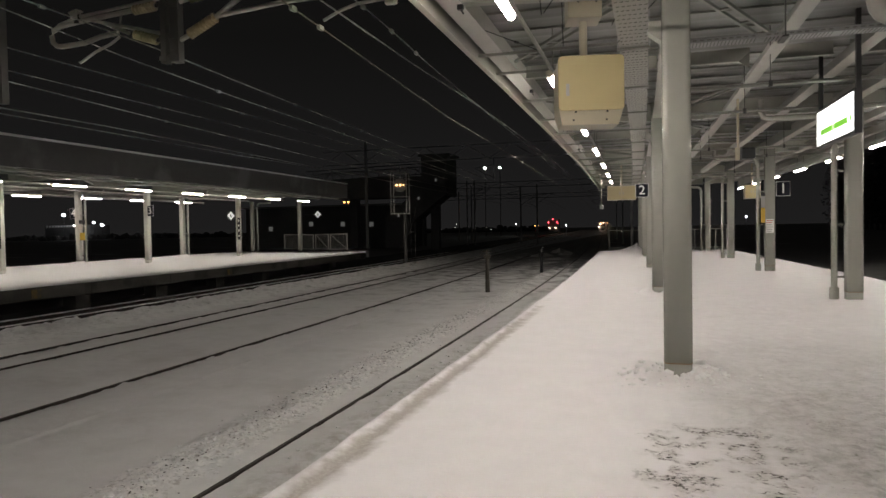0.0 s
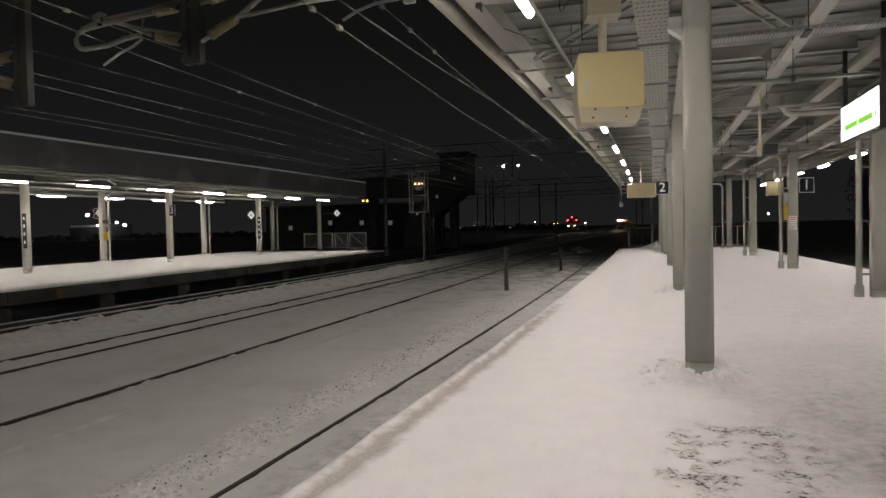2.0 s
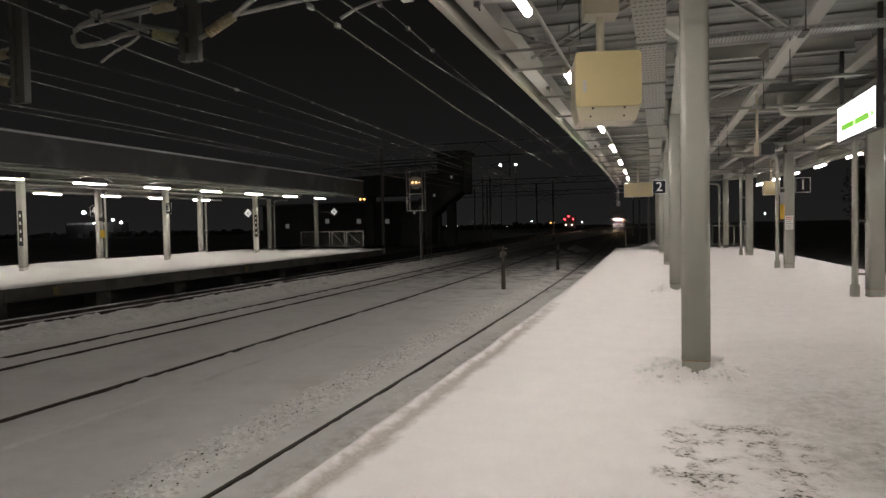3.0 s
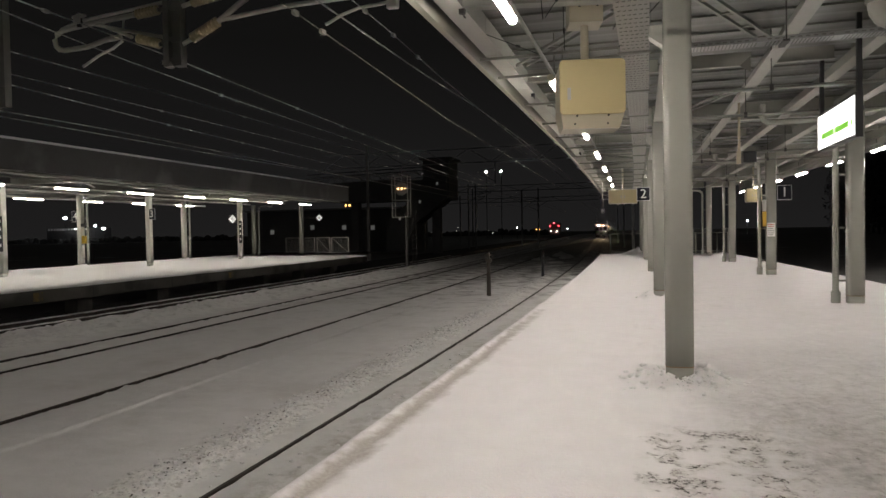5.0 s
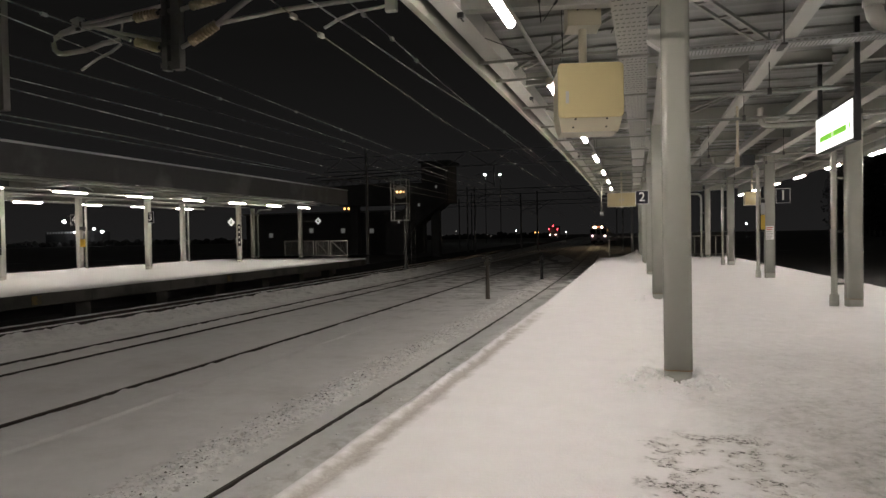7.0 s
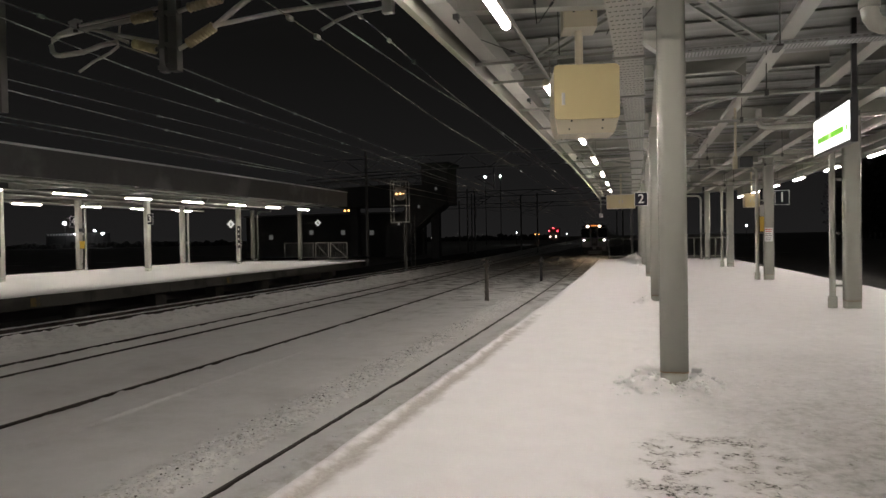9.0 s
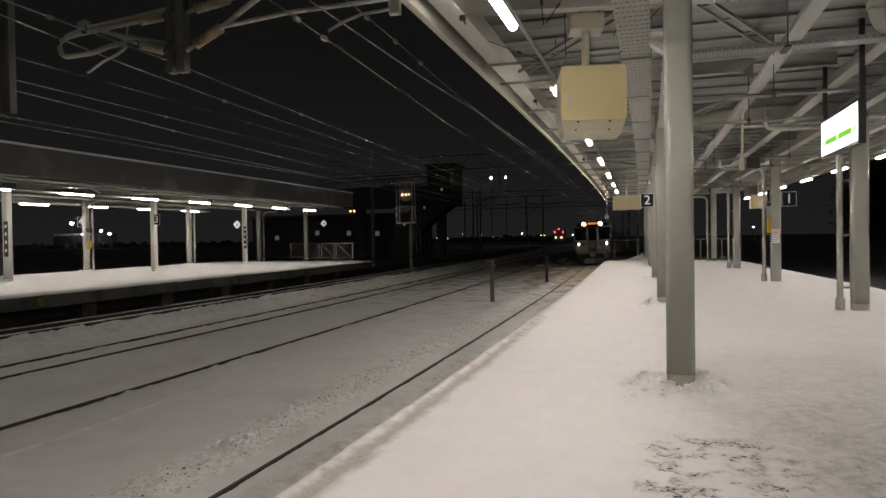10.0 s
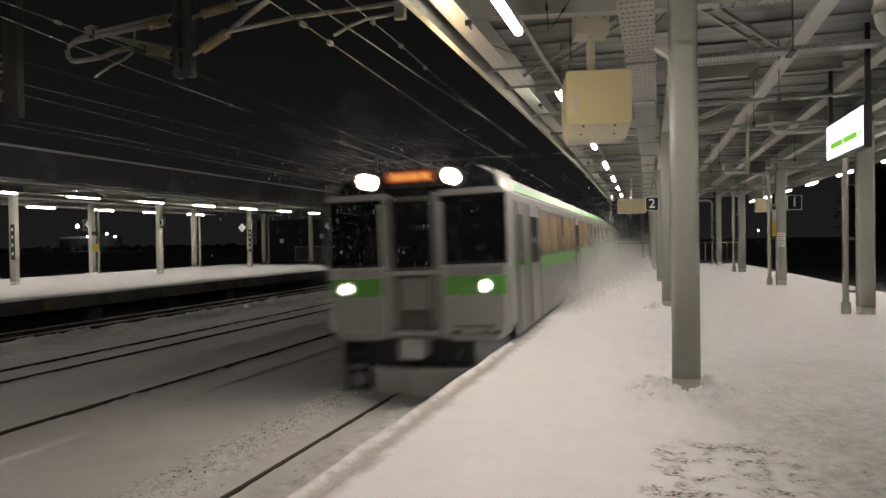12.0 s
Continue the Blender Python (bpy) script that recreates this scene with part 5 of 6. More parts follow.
def build_wires():
    # across; then places along the line with the height there
    runs = ((-3.5, ((6.0, 3.85), (8.3, 3.75), (12.3, 3.58), (25, 3.45)), 0.006), (-3.5, ((6.8, 4.11), (10.5, 4.11), (14.6, 4.20), (23.0, 4.25)), 0.009),
            (-3.5, ((7.8, 4.42), (9.4, 4.38), (11.6, 4.27), (14.6, 4.21), (21.7, 4.11)), 0.006),
            (-7.8, ((6.85, 4.62), (10.0, 4.60), (12.2, 4.53), (16.5, 4.43), (21.9, 4.32), (27.3, 4.24)), 0.009), (-7.8, ((6.9, 4.41), (8.8, 4.30), (12.2, 4.20), (17.1, 4.13), (27.4, 3.95)), 0.007),
            (-12.07, ((11.1, 5.25), (15.7, 5.28), (25.7, 5.23), (34.2, 5.22)), 0.012), (-12.07, ((10.6, 4.80), (19.0, 4.81), (26.8, 4.82)), 0.009), (-12.07, ((10.6, 4.59), (16.1, 4.47), (22.7, 4.37)), 0.011),
            (-17.0, ((15.0, 5.07), (19.0, 5.10), (28.5, 5.04)), 0.018), (-17.0, ((15.0, 4.91), (26.0, 4.90), (31.2, 4.94)), 0.014))
    rng = random.Random(8)
    for u, knots, r in runs:
        pts, clamps = [], []
        for i in range(112):
            s = -10 + i * 1.0
            ks, kz = [k[0] for k in knots], [k[1] for k in knots]
            z = float(np.interp(s, ks, kz))
            if s < ks[0]:
                z = kz[0] + (kz[1] - kz[0]) / (ks[1] - ks[0]) * max(-6.0, s - ks[0])
            elif s > ks[-1]:
                z = kz[-1] + (kz[-1] - kz[-2]) / (ks[-1] - ks[-2]) * min(12.0, s - ks[-1]) * 0.6
            pts.append(at(s, u, z))
        for k in range(6):
            i = rng.randrange(15, 48)
            clamps.append(pts[i].lerp(pts[i + 1], rng.random()))
        if r == 0.006 and knots[0][0] == 6.0:
            wire(pts, r, "thin dull copper contact wire over the near track", clamps, CONTACT_WIRE)
        else:
            wire(pts, r, "thin overhead wire with rime on it", clamps)


def insulator(bm, a, b, r=0.055, n=7):
    a, b = Vector(a), Vector(b)
    pts, rs = [], []
    for i in range(n):
        for f, q in ((0.0, 0.6), (0.35, 1.0), (0.7, 1.0), (0.95, 0.6)):
            pts.append(a.lerp(b, (i + f) / n))
            rs.append(r * q)
    tube(bm, pts, rs, 10)


def build_cantilever(s, du, dz, with_right, label):
    m = fr(s, 0, 0)
    c = thing("cantilever_arm", m, label, "cantilever arm", "overhead line supports")

    def P(u, z):
        return Vector((u + du, 0, z + dz))
    bm = bmesh.new()
    for x0, x1 in ((-7.10, -7.00), (-6.93, -6.78)):
        box(bm, x0 + du, x1 + du, -0.07, 0.07, 4.13 + dz, 6.6, 0.006)
        for z in (4.16, 4.48, 4.96, 5.4):
            box(bm, x0 - 0.015 + du, x1 + 0.015 + du, -0.085, -0.07, z + dz, z + 0.07 + dz, 0.004)
    for z in (4.2, 4.52, 5.0, 5.4, 5.9):
        box(bm, -7.0 + du, -6.93 + du, -0.05, 0.05, z + dz, z + 0.06 + dz)
    part("drop_mast", bm, MAST_STEEL, c)
    bm = bmesh.new()
    tube(bm, [P(*p) for p in ((-7.66, 5.00), (-8.56, 4.94), (-9.06, 4.89), (-9.18, 4.83), (-9.22, 4.75), (-9.20, 4.65), (-9.13, 4.59), (-9.04, 4.57), (-8.57, 4.585), (-8.24, 4.66), (-7.93, 4.685))], 0.040, 10)
    part("loop_tube", bm, RIMED, c, smooth=True)
    bm = bmesh.new()
    tube(bm, [P(-9.08, 4.91), P(-8.72, 5.0), P(-7.62, 5.09), P(-7.30, 5.12), P(-7.06, 5.14)], 0.030, 8)
    part("top_tube", bm, RIMED, c, smooth=True)
    bm = bmesh.new()
    box(bm, -8.80 + du, -8.66 + du, -0.05, 0.05, 4.95 + dz, 5.10 + dz, 0.02)
    tube(bm, [P(-8.86, 5.08), P(-8.72, 5.12), P(-8.60, 5.08)], 0.02, 6)
    part("saddle", bm, RIMED, c)
    bm = bmesh.new()
    tube(bm, [P(-8.42, 4.93), P(-7.95, 4.80), P(-7.62, 4.72), P(-7.13, 4.60)], 0.030, 8)
    part("snowed_stay", bm, RIMED, c, smooth=True)
    bm = bmesh.new()
    tube(bm, [P(-8.31, 4.91), P(-7.72, 4.66)], 0.028, 8)
    tube(bm, [P(-7.86, 4.99), P(-7.9, 4.74)], 0.016, 6)
    part("stay_tube", bm, RIMED, c, smooth=True)
    for a, b, e in (((-7.63, 5.00), (-7.22, 5.03), (-7.06, 5.05)), ((-7.62, 4.63), (-7.20, 4.50), (-7.06, 4.50))):
        bm = bmesh.new()
        insulator(bm, P(*a), P(*b), 0.078)
        part("insulator", bm, PORCELAIN, c, "cream porcelain insulator", smooth=True)
        bm = bmesh.new()
        tube(bm, [P(*b), P(*e)], 0.035, 8)
        part("cap", bm, DARK_STEEL, c)
    bm = bmesh.new()
    tube(bm, [P(-7.90, 4.62), P(-8.08, 4.52), P(-8.36, 4.43), P(-8.67, 4.28)], 0.022, 8)
    part("steady_arm", bm, RIMED, c, smooth=True)
    bm = bmesh.new()
    box(bm, -8.74 + du, -8.64 + du, -0.04, 0.04, 4.90 + dz, 5.04 + dz, 0.01)
    part("clamp", bm, DARK_STEEL, c)
    if with_right:
        bm = bmesh.new()
        insulator(bm, P(-6.62, 5.07), P(-6.02, 5.15), 0.075, 8)
        part("insulator", bm, PORCELAIN, c, "cream porcelain insulator", smooth=True)
        bm = bmesh.new()
        tube(bm, [P(-6.88, 5.02), P(-6.62, 5.07)], 0.035, 8)
        part("socket", bm, RIMED, c, smooth=True)
        bm = bmesh.new()
        tube(bm, [P(-6.02, 5.15), P(-5.6, 5.21)], 0.032, 8)
        part("upper_strut", bm, RIMED, c, smooth=True)
        bm = bmesh.new()
        insulator(bm, P(-6.64, 4.53), P(-6.16, 4.75), 0.082, 9)
        part("insulator", bm, PORCELAIN, c, "cream porcelain insulator", smooth=True)
        bm = bmesh.new()
        tube(bm, [P(-6.88, 4.44), P(-6.75, 4.48), P(-6.63, 4.53)], 0.035, 8)
        part("socket", bm, RIMED, c, smooth=True)
        bm = bmesh.new()
        tube(bm, [P(-6.17, 4.74), P(-5.78, 4.98), P(-5.45, 5.16)], 0.042, 8)
        part("strut", bm, RIMED, c, smooth=True)
        bm = bmesh.new()
        tube(bm, [P(-6.15, 4.76), P(-5.04, 4.85), P(-3.8, 4.87), P(-3.1, 4.88)], 0.036, 8)
        part("top_tube", bm, RIMED, c, smooth=True)
        bm = bmesh.new()
        tube(bm, [P(-4.40, 4.52), P(-4.15, 4.63), P(-3.89, 4.70), P(-3.55, 4.72), P(-3.40, 4.74)], 0.024, 8)
        box(bm, -3.46 + du, -3.30 + du, -0.05, 0.05, 4.64 + dz, 4.86 + dz, 0.02)
        part("steady_arm", bm, RIMED, c, smooth=True)


def lattice_beam(bm, a, b, depth, r=0.05, bays=14):
    a, b = Vector(a), Vector(b)
    dz = Vector((0, 0, -depth))
    tube(bm, [a, b], r, 6)
    tube(bm, [a + dz, b + dz], r, 6)
    for i in range(bays):
        p, q = a.lerp(b, i / bays), a.lerp(b, (i + 1) / bays)
        tube(bm, [p, q + dz] if i % 2 else [p + dz, q], r * 0.6, 5)


def build_gantries():
    for y, x0, x1, top, depth in ((9.3, -22.0, -2.6, 6.9, 0.5), (62.0, -31.0, -1.7, 9.2, 1.3), (100.0, -38, -4.0, 8.2, 0.8), (135.0, -42, -6.5, 8.0, 0.8)):
        g = thing("line_gantry", Matrix(), "dark lattice gantry over the tracks", "gantry", "overhead line gantries")
        bm = bmesh.new()
        lattice_beam(bm, (x0, y, top), (x1, y, top), depth, 0.06)
        part("beam", bm, GALV, g)
        if y > 20:
            for x in (x0 + 4.5, x1):
                bm = bmesh.new()
                box(bm, x - 0.11, x + 0.11, y - 0.11, y + 0.11, -1.2, top + 0.8, 0.02)
                part("mast", bm, GALV, g)
            for x in np.linspace(x0 + 8, x1 - 3, 3):
                bm = bmesh.new()
                tube(bm, [(x, y, top - depth), (x, y, top - depth - 2.0)], 0.06, 6)
                tube(bm, [(x, y, top - depth - 0.6), (x - 1.8, y, top - depth - 0.9)], 0.035, 6)
                tube(bm, [(x, y, top - depth - 1.8), (x - 1.8, y, top - depth - 0.9)], 0.035, 6)
                part("registration_arm", bm, GALV, g)
    for x, y, top in ((-26.5, 100, 8.6), (-25.5, 100.5, 8.6), (-18.4, 100, 7.5), (-16.0, 100, 7.7), (-30.5, 118, 9), (13.2, 38, 5.0)):
        p = thing("line_mast", pose(x, y, -1.1), "dark overhead line mast", "mast", "overhead line masts")
        bm = bmesh.new()
        tube(bm, [(0, 0, 0), (0, 0, top + 1.1)], [0.14, 0.10], 10)
        part("pole", bm, GALV, p)
        bm = bmesh.new()
        tube(bm, [(0, 0, top - 0.5), (2.4, 0, top - 0.2)], 0.04, 6)
        tube(bm, [(0, 0, top - 1.7), (2.4, 0, top - 0.2)], 0.04, 6)
        part("bracket", bm, GALV, p)


# ---- station building and footbridge beyond the far platform ----
def build_background():
    b = thing("footbridge", Matrix(), "dark covered footbridge with a sloping stair over the tracks", "footbridge")
    bm = bmesh.new()
    box(bm, -38.5, -23.3, 79, 83, 5.4, 7.9, 0.05)
    box(bm, -26.6, -23.3, 79, 83, 7.9, 10.2, 0.05)
    part("deck_house", bm, BLACK_WALL, b)
    bm = bmesh.new()
    box(bm, -26.9, -23.0, 78.7, 83.3, 10.2, 10.45, 0.05)
    part("roof", bm, BLACK_WALL, b)
    for y in (79.0, 83.0):
        bm = bmesh.new()
        lattice_beam(bm, (-42.0, y, 9.0), (-26.6, y, 9.4), 1.3, 0.07, 12)
        part("side_truss", bm, BLACK_WALL, b)
    bm = bmesh.new()
    for i in range(13):
        x = -42 + 1.15 * i
        tube(bm, [(x, 79.0, 8.6 + 0.3 * i / 12), (x, 83.0, 8.6 + 0.3 * i / 12)], 0.05, 5)
    part("roof_bars", bm, BLACK_WALL, b)
    bm = bmesh.new()
    v = [bm.verts.new((x, y, z)) for y in (78.5, 81.5) for x, z in ((-23.4, 5.6), (-23.4, 9.0), (-31.2, 2.9), (-31.2, -0.8), (-29.0, -0.8), (-27.4, 2.6))]
    for q in ((0, 1, 2, 3, 4, 5), (11, 10, 9, 8, 7, 6)):
        bm.faces.new([v[i] for i in q])
    for i in range(6):
        j = (i + 1) % 6
        bm.faces.new((v[i], v[i + 6], v[j + 6], v[j]))
    bmesh.ops.recalc_face_normals(bm, faces=bm.faces[:])
    part("stair_flight", bm, BLACK_WALL, b)
    for x in (-25.3, -36.0):
        bm = bmesh.new()
        box(bm, x - 0.5, x + 0.5, 80, 81, -1.2, 5.8, 0.03)
        part("pier", bm, BLACK_WALL, b)
    for x, z in ((-24.6, 7.3), (-26.8, 5.2), (-29.4, 3.2)):
        bm = bmesh.new()
        box(bm, x - 0.11, x + 0.11, 78.40, 78.49, z - 0.16, z + 0.16)
        part("window", bm, DIM_WINDOW, b, "small lit window")
    h = thing("station_shed", Matrix(), "long dark shed with a row of small lit windows", "building")
    bm = bmesh.new()
    box(bm, -58, -33.6, 90, 102, -1.2, 4.9, 0.05)
    part("wall", bm, BLACK_WALL, h)
    bm = bmesh.new()
    box(bm, -58.5, -33.2, 89.6, 102.4, 4.9, 5.15, 0.05)
    part("roof", bm, GALV, h)
    for x, z in ((-53.8, 1.9), (-47.2, 2.5), (-42.2, 2.4), (-37.8, 2.3), (-34.5, 2.3)):
        bm = bmesh.new()
        box(bm, x - 0.30, x + 0.30, 89.93, 89.99, z - 0.32, z + 0.32)
        part("window", bm, DIM_WINDOW, h, "small lit window")
    for x in (-41.8, -41.2):
        bm = bmesh.new()
        bmesh.ops.create_uvsphere(bm, u_segments=8, v_segments=6, radius=0.16, matrix=Matrix.Translation((x, 89.8, 5.5)))
        part("lamp", bm, ORANGE_LIGHT, h, "orange lamp")
    d = thing("depot", pose(-309, 303, 0), "long low depot with a row of dim lit windows far off", "building")
    bm = bmesh.new()
    box(bm, -14, 17, 0, 14, -1.2, 7.1, 0.1)
    part("wall", bm, BLACK_WALL, d)
    for i in range(14):
        bm = bmesh.new()
        box(bm, -13 + 2.0 * i, -11.9 + 2.0 * i, -0.1, -0.02, 5.9, 6.9)
        part("window", bm, FAINT_WINDOW, d, "faint lit window")
    # a dark belt of woods and low hills all round
    rng = random.Random(12)
    bm = bmesh.new()
    for i in range(420):
        a = radians(8 + 72 * i / 419)
        d = 400 + 50 * rng.random()
        x, y = -math.sin(a) * d, math.cos(a) * d
        hill = 1.6 + 1.2 * n2(i, 0, 0.021, 3.0)
        for k in range(3):
            c = Matrix.Translation((x + rng.uniform(-2, 2), y + rng.uniform(-4, 4), hill * (0.2 + 0.35 * k) + rng.uniform(-0.8, 0.8) - 1))
            bmesh.ops.create_icosphere(bm, subdivisions=1, radius=rng.uniform(0.8, 1.6), matrix=c @ Matrix.Rotation(rng.uniform(0, 6), 4, "Z") @ Matrix.Diagonal((1.2, 1.0, rng.uniform(0.8, 1.3), 1)))
    tagged(part("far_woods", bm, WOODS), "low dark belt of trees on the horizon", "woods", kind="stuff")


def build_screen_trees():
    """Trees added beyond the tracks on the far side of the near platform, to hide the sky glow."""
    rng = random.Random(44)
    spots = []
    for i in range(150):
        f = i / 149
        spots.append((38 + 34 * f + rng.uniform(-5, 7), -20 + 330 * f ** 1.25 + rng.uniform(-3, 3), rng.uniform(11, 16) + 12 * f))
    verts, faces = [], []
    for x, y, h in spots:
        r0 = rng.uniform(0.2, 0.35)
        n = len(verts)
        for k in range(6):
            a = k * 1.0472
            verts += [(x + r0 * math.cos(a), y + r0 * math.sin(a), -1.3), (x + 0.3 * r0 * math.cos(a), y + 0.3 * r0 * math.sin(a), h * 0.8)]
        for k in range(6):
            j = (k + 1) % 6
            faces.append((n + 2 * k, n + 2 * j, n + 2 * j + 1, n + 2 * k + 1))
        for _ in range(330):
            t = rng.random() ** 0.8
            reach = (0.6 + 3.6 * math.sin(math.pi * min(1.0, 0.12 + 0.88 * t)) ** 0.8) * rng.random() ** 0.4
            a = rng.uniform(0, 6.2832)
            c = Vector((x + reach * math.cos(a), y + reach * math.sin(a), 0.6 + (h - 0.6) * t))
            q = rng.uniform(0.35, 0.9)
            n = len(verts)
            for _k in range(4):
                verts.append(tuple(c + Vector((rng.uniform(-q, q), rng.uniform(-q, q), rng.uniform(-q, q)))))
            faces += [(n, n + 1, n + 2), (n, n + 2, n + 3), (n, n + 1, n + 3)]
    me = bpy.data.meshes.new("tree_belt")
    me.from_pydata([tuple(v) for v in verts], [], faces)
    me.materials.append(WOODS)
    tagged(new("tree_belt", me), "dark belt of trees added to hide the sky glow", "woods", kind="stuff")


def small_lamp(x, y, z, r, material, label, mast=True):
    p = thing("yard_lamp", pose(x, y, z), label, "lamp", "distant yard lamps")
    bm = bmesh.new()
    bmesh.ops.create_uvsphere(bm, u_segments=10, v_segments=6, radius=r, matrix=Matrix.Diagonal((1, 1, 0.8, 1)))
    part("globe", bm, material, p)
    if mast:
        bm = bmesh.new()
        tube(bm, [(0, 0.3, -z - 1.1), (0, 0.3, 0.2)], 0.12, 6)
        tube(bm, [(0, 0.3, 0.2), (0, 0.0, r * 0.9)], 0.05, 6)
        part("mast", bm, DARK_STEEL, p)


def build_lights():
    for x in (-47.4, -42.9):
        small_lamp(x, 200.0, 19.1, 0.36 if x < -45 else 0.30, FLOOD if x < -45 else GREEN_FLOOD, "white floodlight on a tall mast")
    for x, y, z, r in ((-306.8, 300, 12.5, 0.9), (-286.8, 300, 8.1, 0.6), (-281.3, 300, 6.5, 0.7), (35.9, 300, 4.0, 0.6), (-38.3, 200, 2.4, 0.28), (-36.8, 200, 3.2, 0.2), (-23.7, 200, 1.8, 0.24), (-300, 300, 6.6, 0.4)):
        small_lamp(x, y, z, r * (1.1 if x < -200 else 0.6), WHITE_LIGHT, "small white lamp far off in the dark")
    for x, y, z, r in ((-31.8, 200, 1.8, 0.2), (-32.7, 200, 1.8, 0.2), (-12.2, 200, 2.2, 0.12), (-285, 300, -0.3, 0.4)):
        small_lamp(x, y, z, r, ORANGE_LIGHT, "small orange lamp far off in the dark")
    rng = random.Random(31)
    for i in range(14):
        x = rng.uniform(-75, -35)
        small_lamp(x - 40, 330.0, rng.uniform(0.5, 3.5), rng.uniform(0.06, 0.15), TOWN_LIGHT, "tiny town light on the horizon", False)
    # a train standing far down the line: red tail lamps over white ones
    t = thing("standing_train", pose(-27.6, 201.0, -1.0), "far standing train showing red tail lights", "train")
    bm = bmesh.new()
    box(bm, -1.4, 1.4, 0.2, 5, 1.0, 4.6, 0.2)
    part("body", bm, BLACK_WALL, t)
    for x, z, m in ((1.2, 3.7, RED_LIGHT), (-1.3, 3.7, RED_LIGHT), (-0.1, 4.6, RED_LIGHT), (-1.0, 2.1, WARM_LIGHT), (0.7, 2.1, WARM_LIGHT)):
        bm = bmesh.new()
        bmesh.ops.create_uvsphere(bm, u_segments=8, v_segments=6, radius=0.16, matrix=Matrix.Translation((x, 0.1, z)))
        part("lamp", bm, m, t)


def build_signal():
    g = thing("signal_post", fr(44.7, -15.1, -1.05), "dark signal post with a cage and two amber lights", "signal")
    bm = bmesh.new()
    tube(bm, [(0.1, 0, 0), (0.1, 0, 3.9)], [0.13, 0.11], 10)
    part("post", bm, DARK_STEEL, g)
    bm = bmesh.new()
    for x in (0.45, 0.75):
        tube(bm, [(x, 0.1, 0.1), (x, 0.1, 4.0)], 0.02, 5)
    for i in range(12):
        tube(bm, [(0.45, 0.1, 0.3 + i * 0.3), (0.75, 0.1, 0.3 + i * 0.3)], 0.014, 5)
    part("ladder", bm, DARK_STEEL, g)
    bm = bmesh.new()
    for x0, x1, z0, z1 in ((-0.78, -0.74, 3.6, 6.4), (0.32, 0.36, 3.6, 6.4), (-0.78, 0.36, 3.6, 3.64), (-0.78, 0.36, 6.36, 6.4), (-0.78, 0.36, 4.75, 4.79)):
        box(bm, x0, x1, -0.45, -0.41, z0, z1)
        box(bm, x0, x1, 0.2, 0.24, z0, z1)
    box(bm, -0.78, 0.36, -0.4, 0.2, 3.62, 3.66)
    part("cage", bm, RIMED, g)
    bm = bmesh.new()
    bmesh.ops.create_cone(bm, segments=20, radius1=0.46, radius2=0.46, depth=0.06, cap_ends=True, matrix=Matrix.Translation((-0.2, -0.1, 5.55)) @ Matrix.Rotation(radians(90), 4, "X"))
    part("disc", bm, GALV, g)
    for x, r in ((-0.42, 0.075), (-0.16, 0.075), (0.06, 0.045)):
        bm = bmesh.new()
        bmesh.ops.create_uvsphere(bm, u_segments=8, v_segments=6, radius=r, matrix=Matrix.Translation((x, -0.16, 5.55)))
        part("lens", bm, AMBER_LIGHT, g, "amber signal light")


def build_stakes():
    for s, u, h, wide in ((25.8, -5.68, 1.72, 0.075), (36.2, -4.88, 1.35, 0.07), (48.0, -6.2, 1.2, 0.06)):
        p = thing("marker_post", fr(s, u, -1.02), "weathered dark marker post in the snow between the tracks", "post", "marker posts")
        bm = bmesh.new()
        tube(bm, [(0, 0, -0.1), (0, 0, h * 0.45), (0, 0, h)], [wide * 1.2, wide, wide * 0.7], 8)
        part("shaft", bm, WOOD if s < 30 else BLACK, p)
        bm = bmesh.new()
        box(bm, -0.12, 0.12, -0.06, 0.06, h - 0.36, h - 0.20, 0.01)
        part("box", bm, WOOD if s < 30 else BLACK, p)
        bm = bmesh.new()
        box(bm, -0.20, 0.16, -0.03, 0.03, h - 0.10, h - 0.05, 0.005)
        part("crosspiece", bm, WOOD if s < 30 else BLACK, p)
    for s, u in ((27.6, -7.0), (47.5, -5.3), (52, -11.0), (38.5, -13.5)):
        p = thing("point_machine", fr(s, u, RAIL_Z - 0.05), "low box half buried in snow beside the rail", "track box")
        bm = bmesh.new()
        box(bm, -0.35, 0.35, -0.18, 0.18, -0.05, 0.06, 0.03)
        part("body", bm, ROOF_SNOW, p)


# ---- the train ----
CAR = 20.8
HALF = 1.47
SPEED, FRONT_AT_END = 23.99, 9.84
TRACK_U = -3.475
CANT = 0.030


def body_ring(y, w=HALF, top=3.56):
    """Outline of a car body at y, from the floor round the roof."""
    return [(-w, y, 0.98), (-w, y, 2.2), (-w, y, 3.10), (-w + 0.10, y, 3.36), (-w + 0.40, y, top - 0.10), (-0.5, y, top), (0.5, y, top), (w - 0.40, y, top - 0.10), (w - 0.10, y, 3.36), (w, y, 3.10), (w, y, 2.2), (w, y, 0.98)]


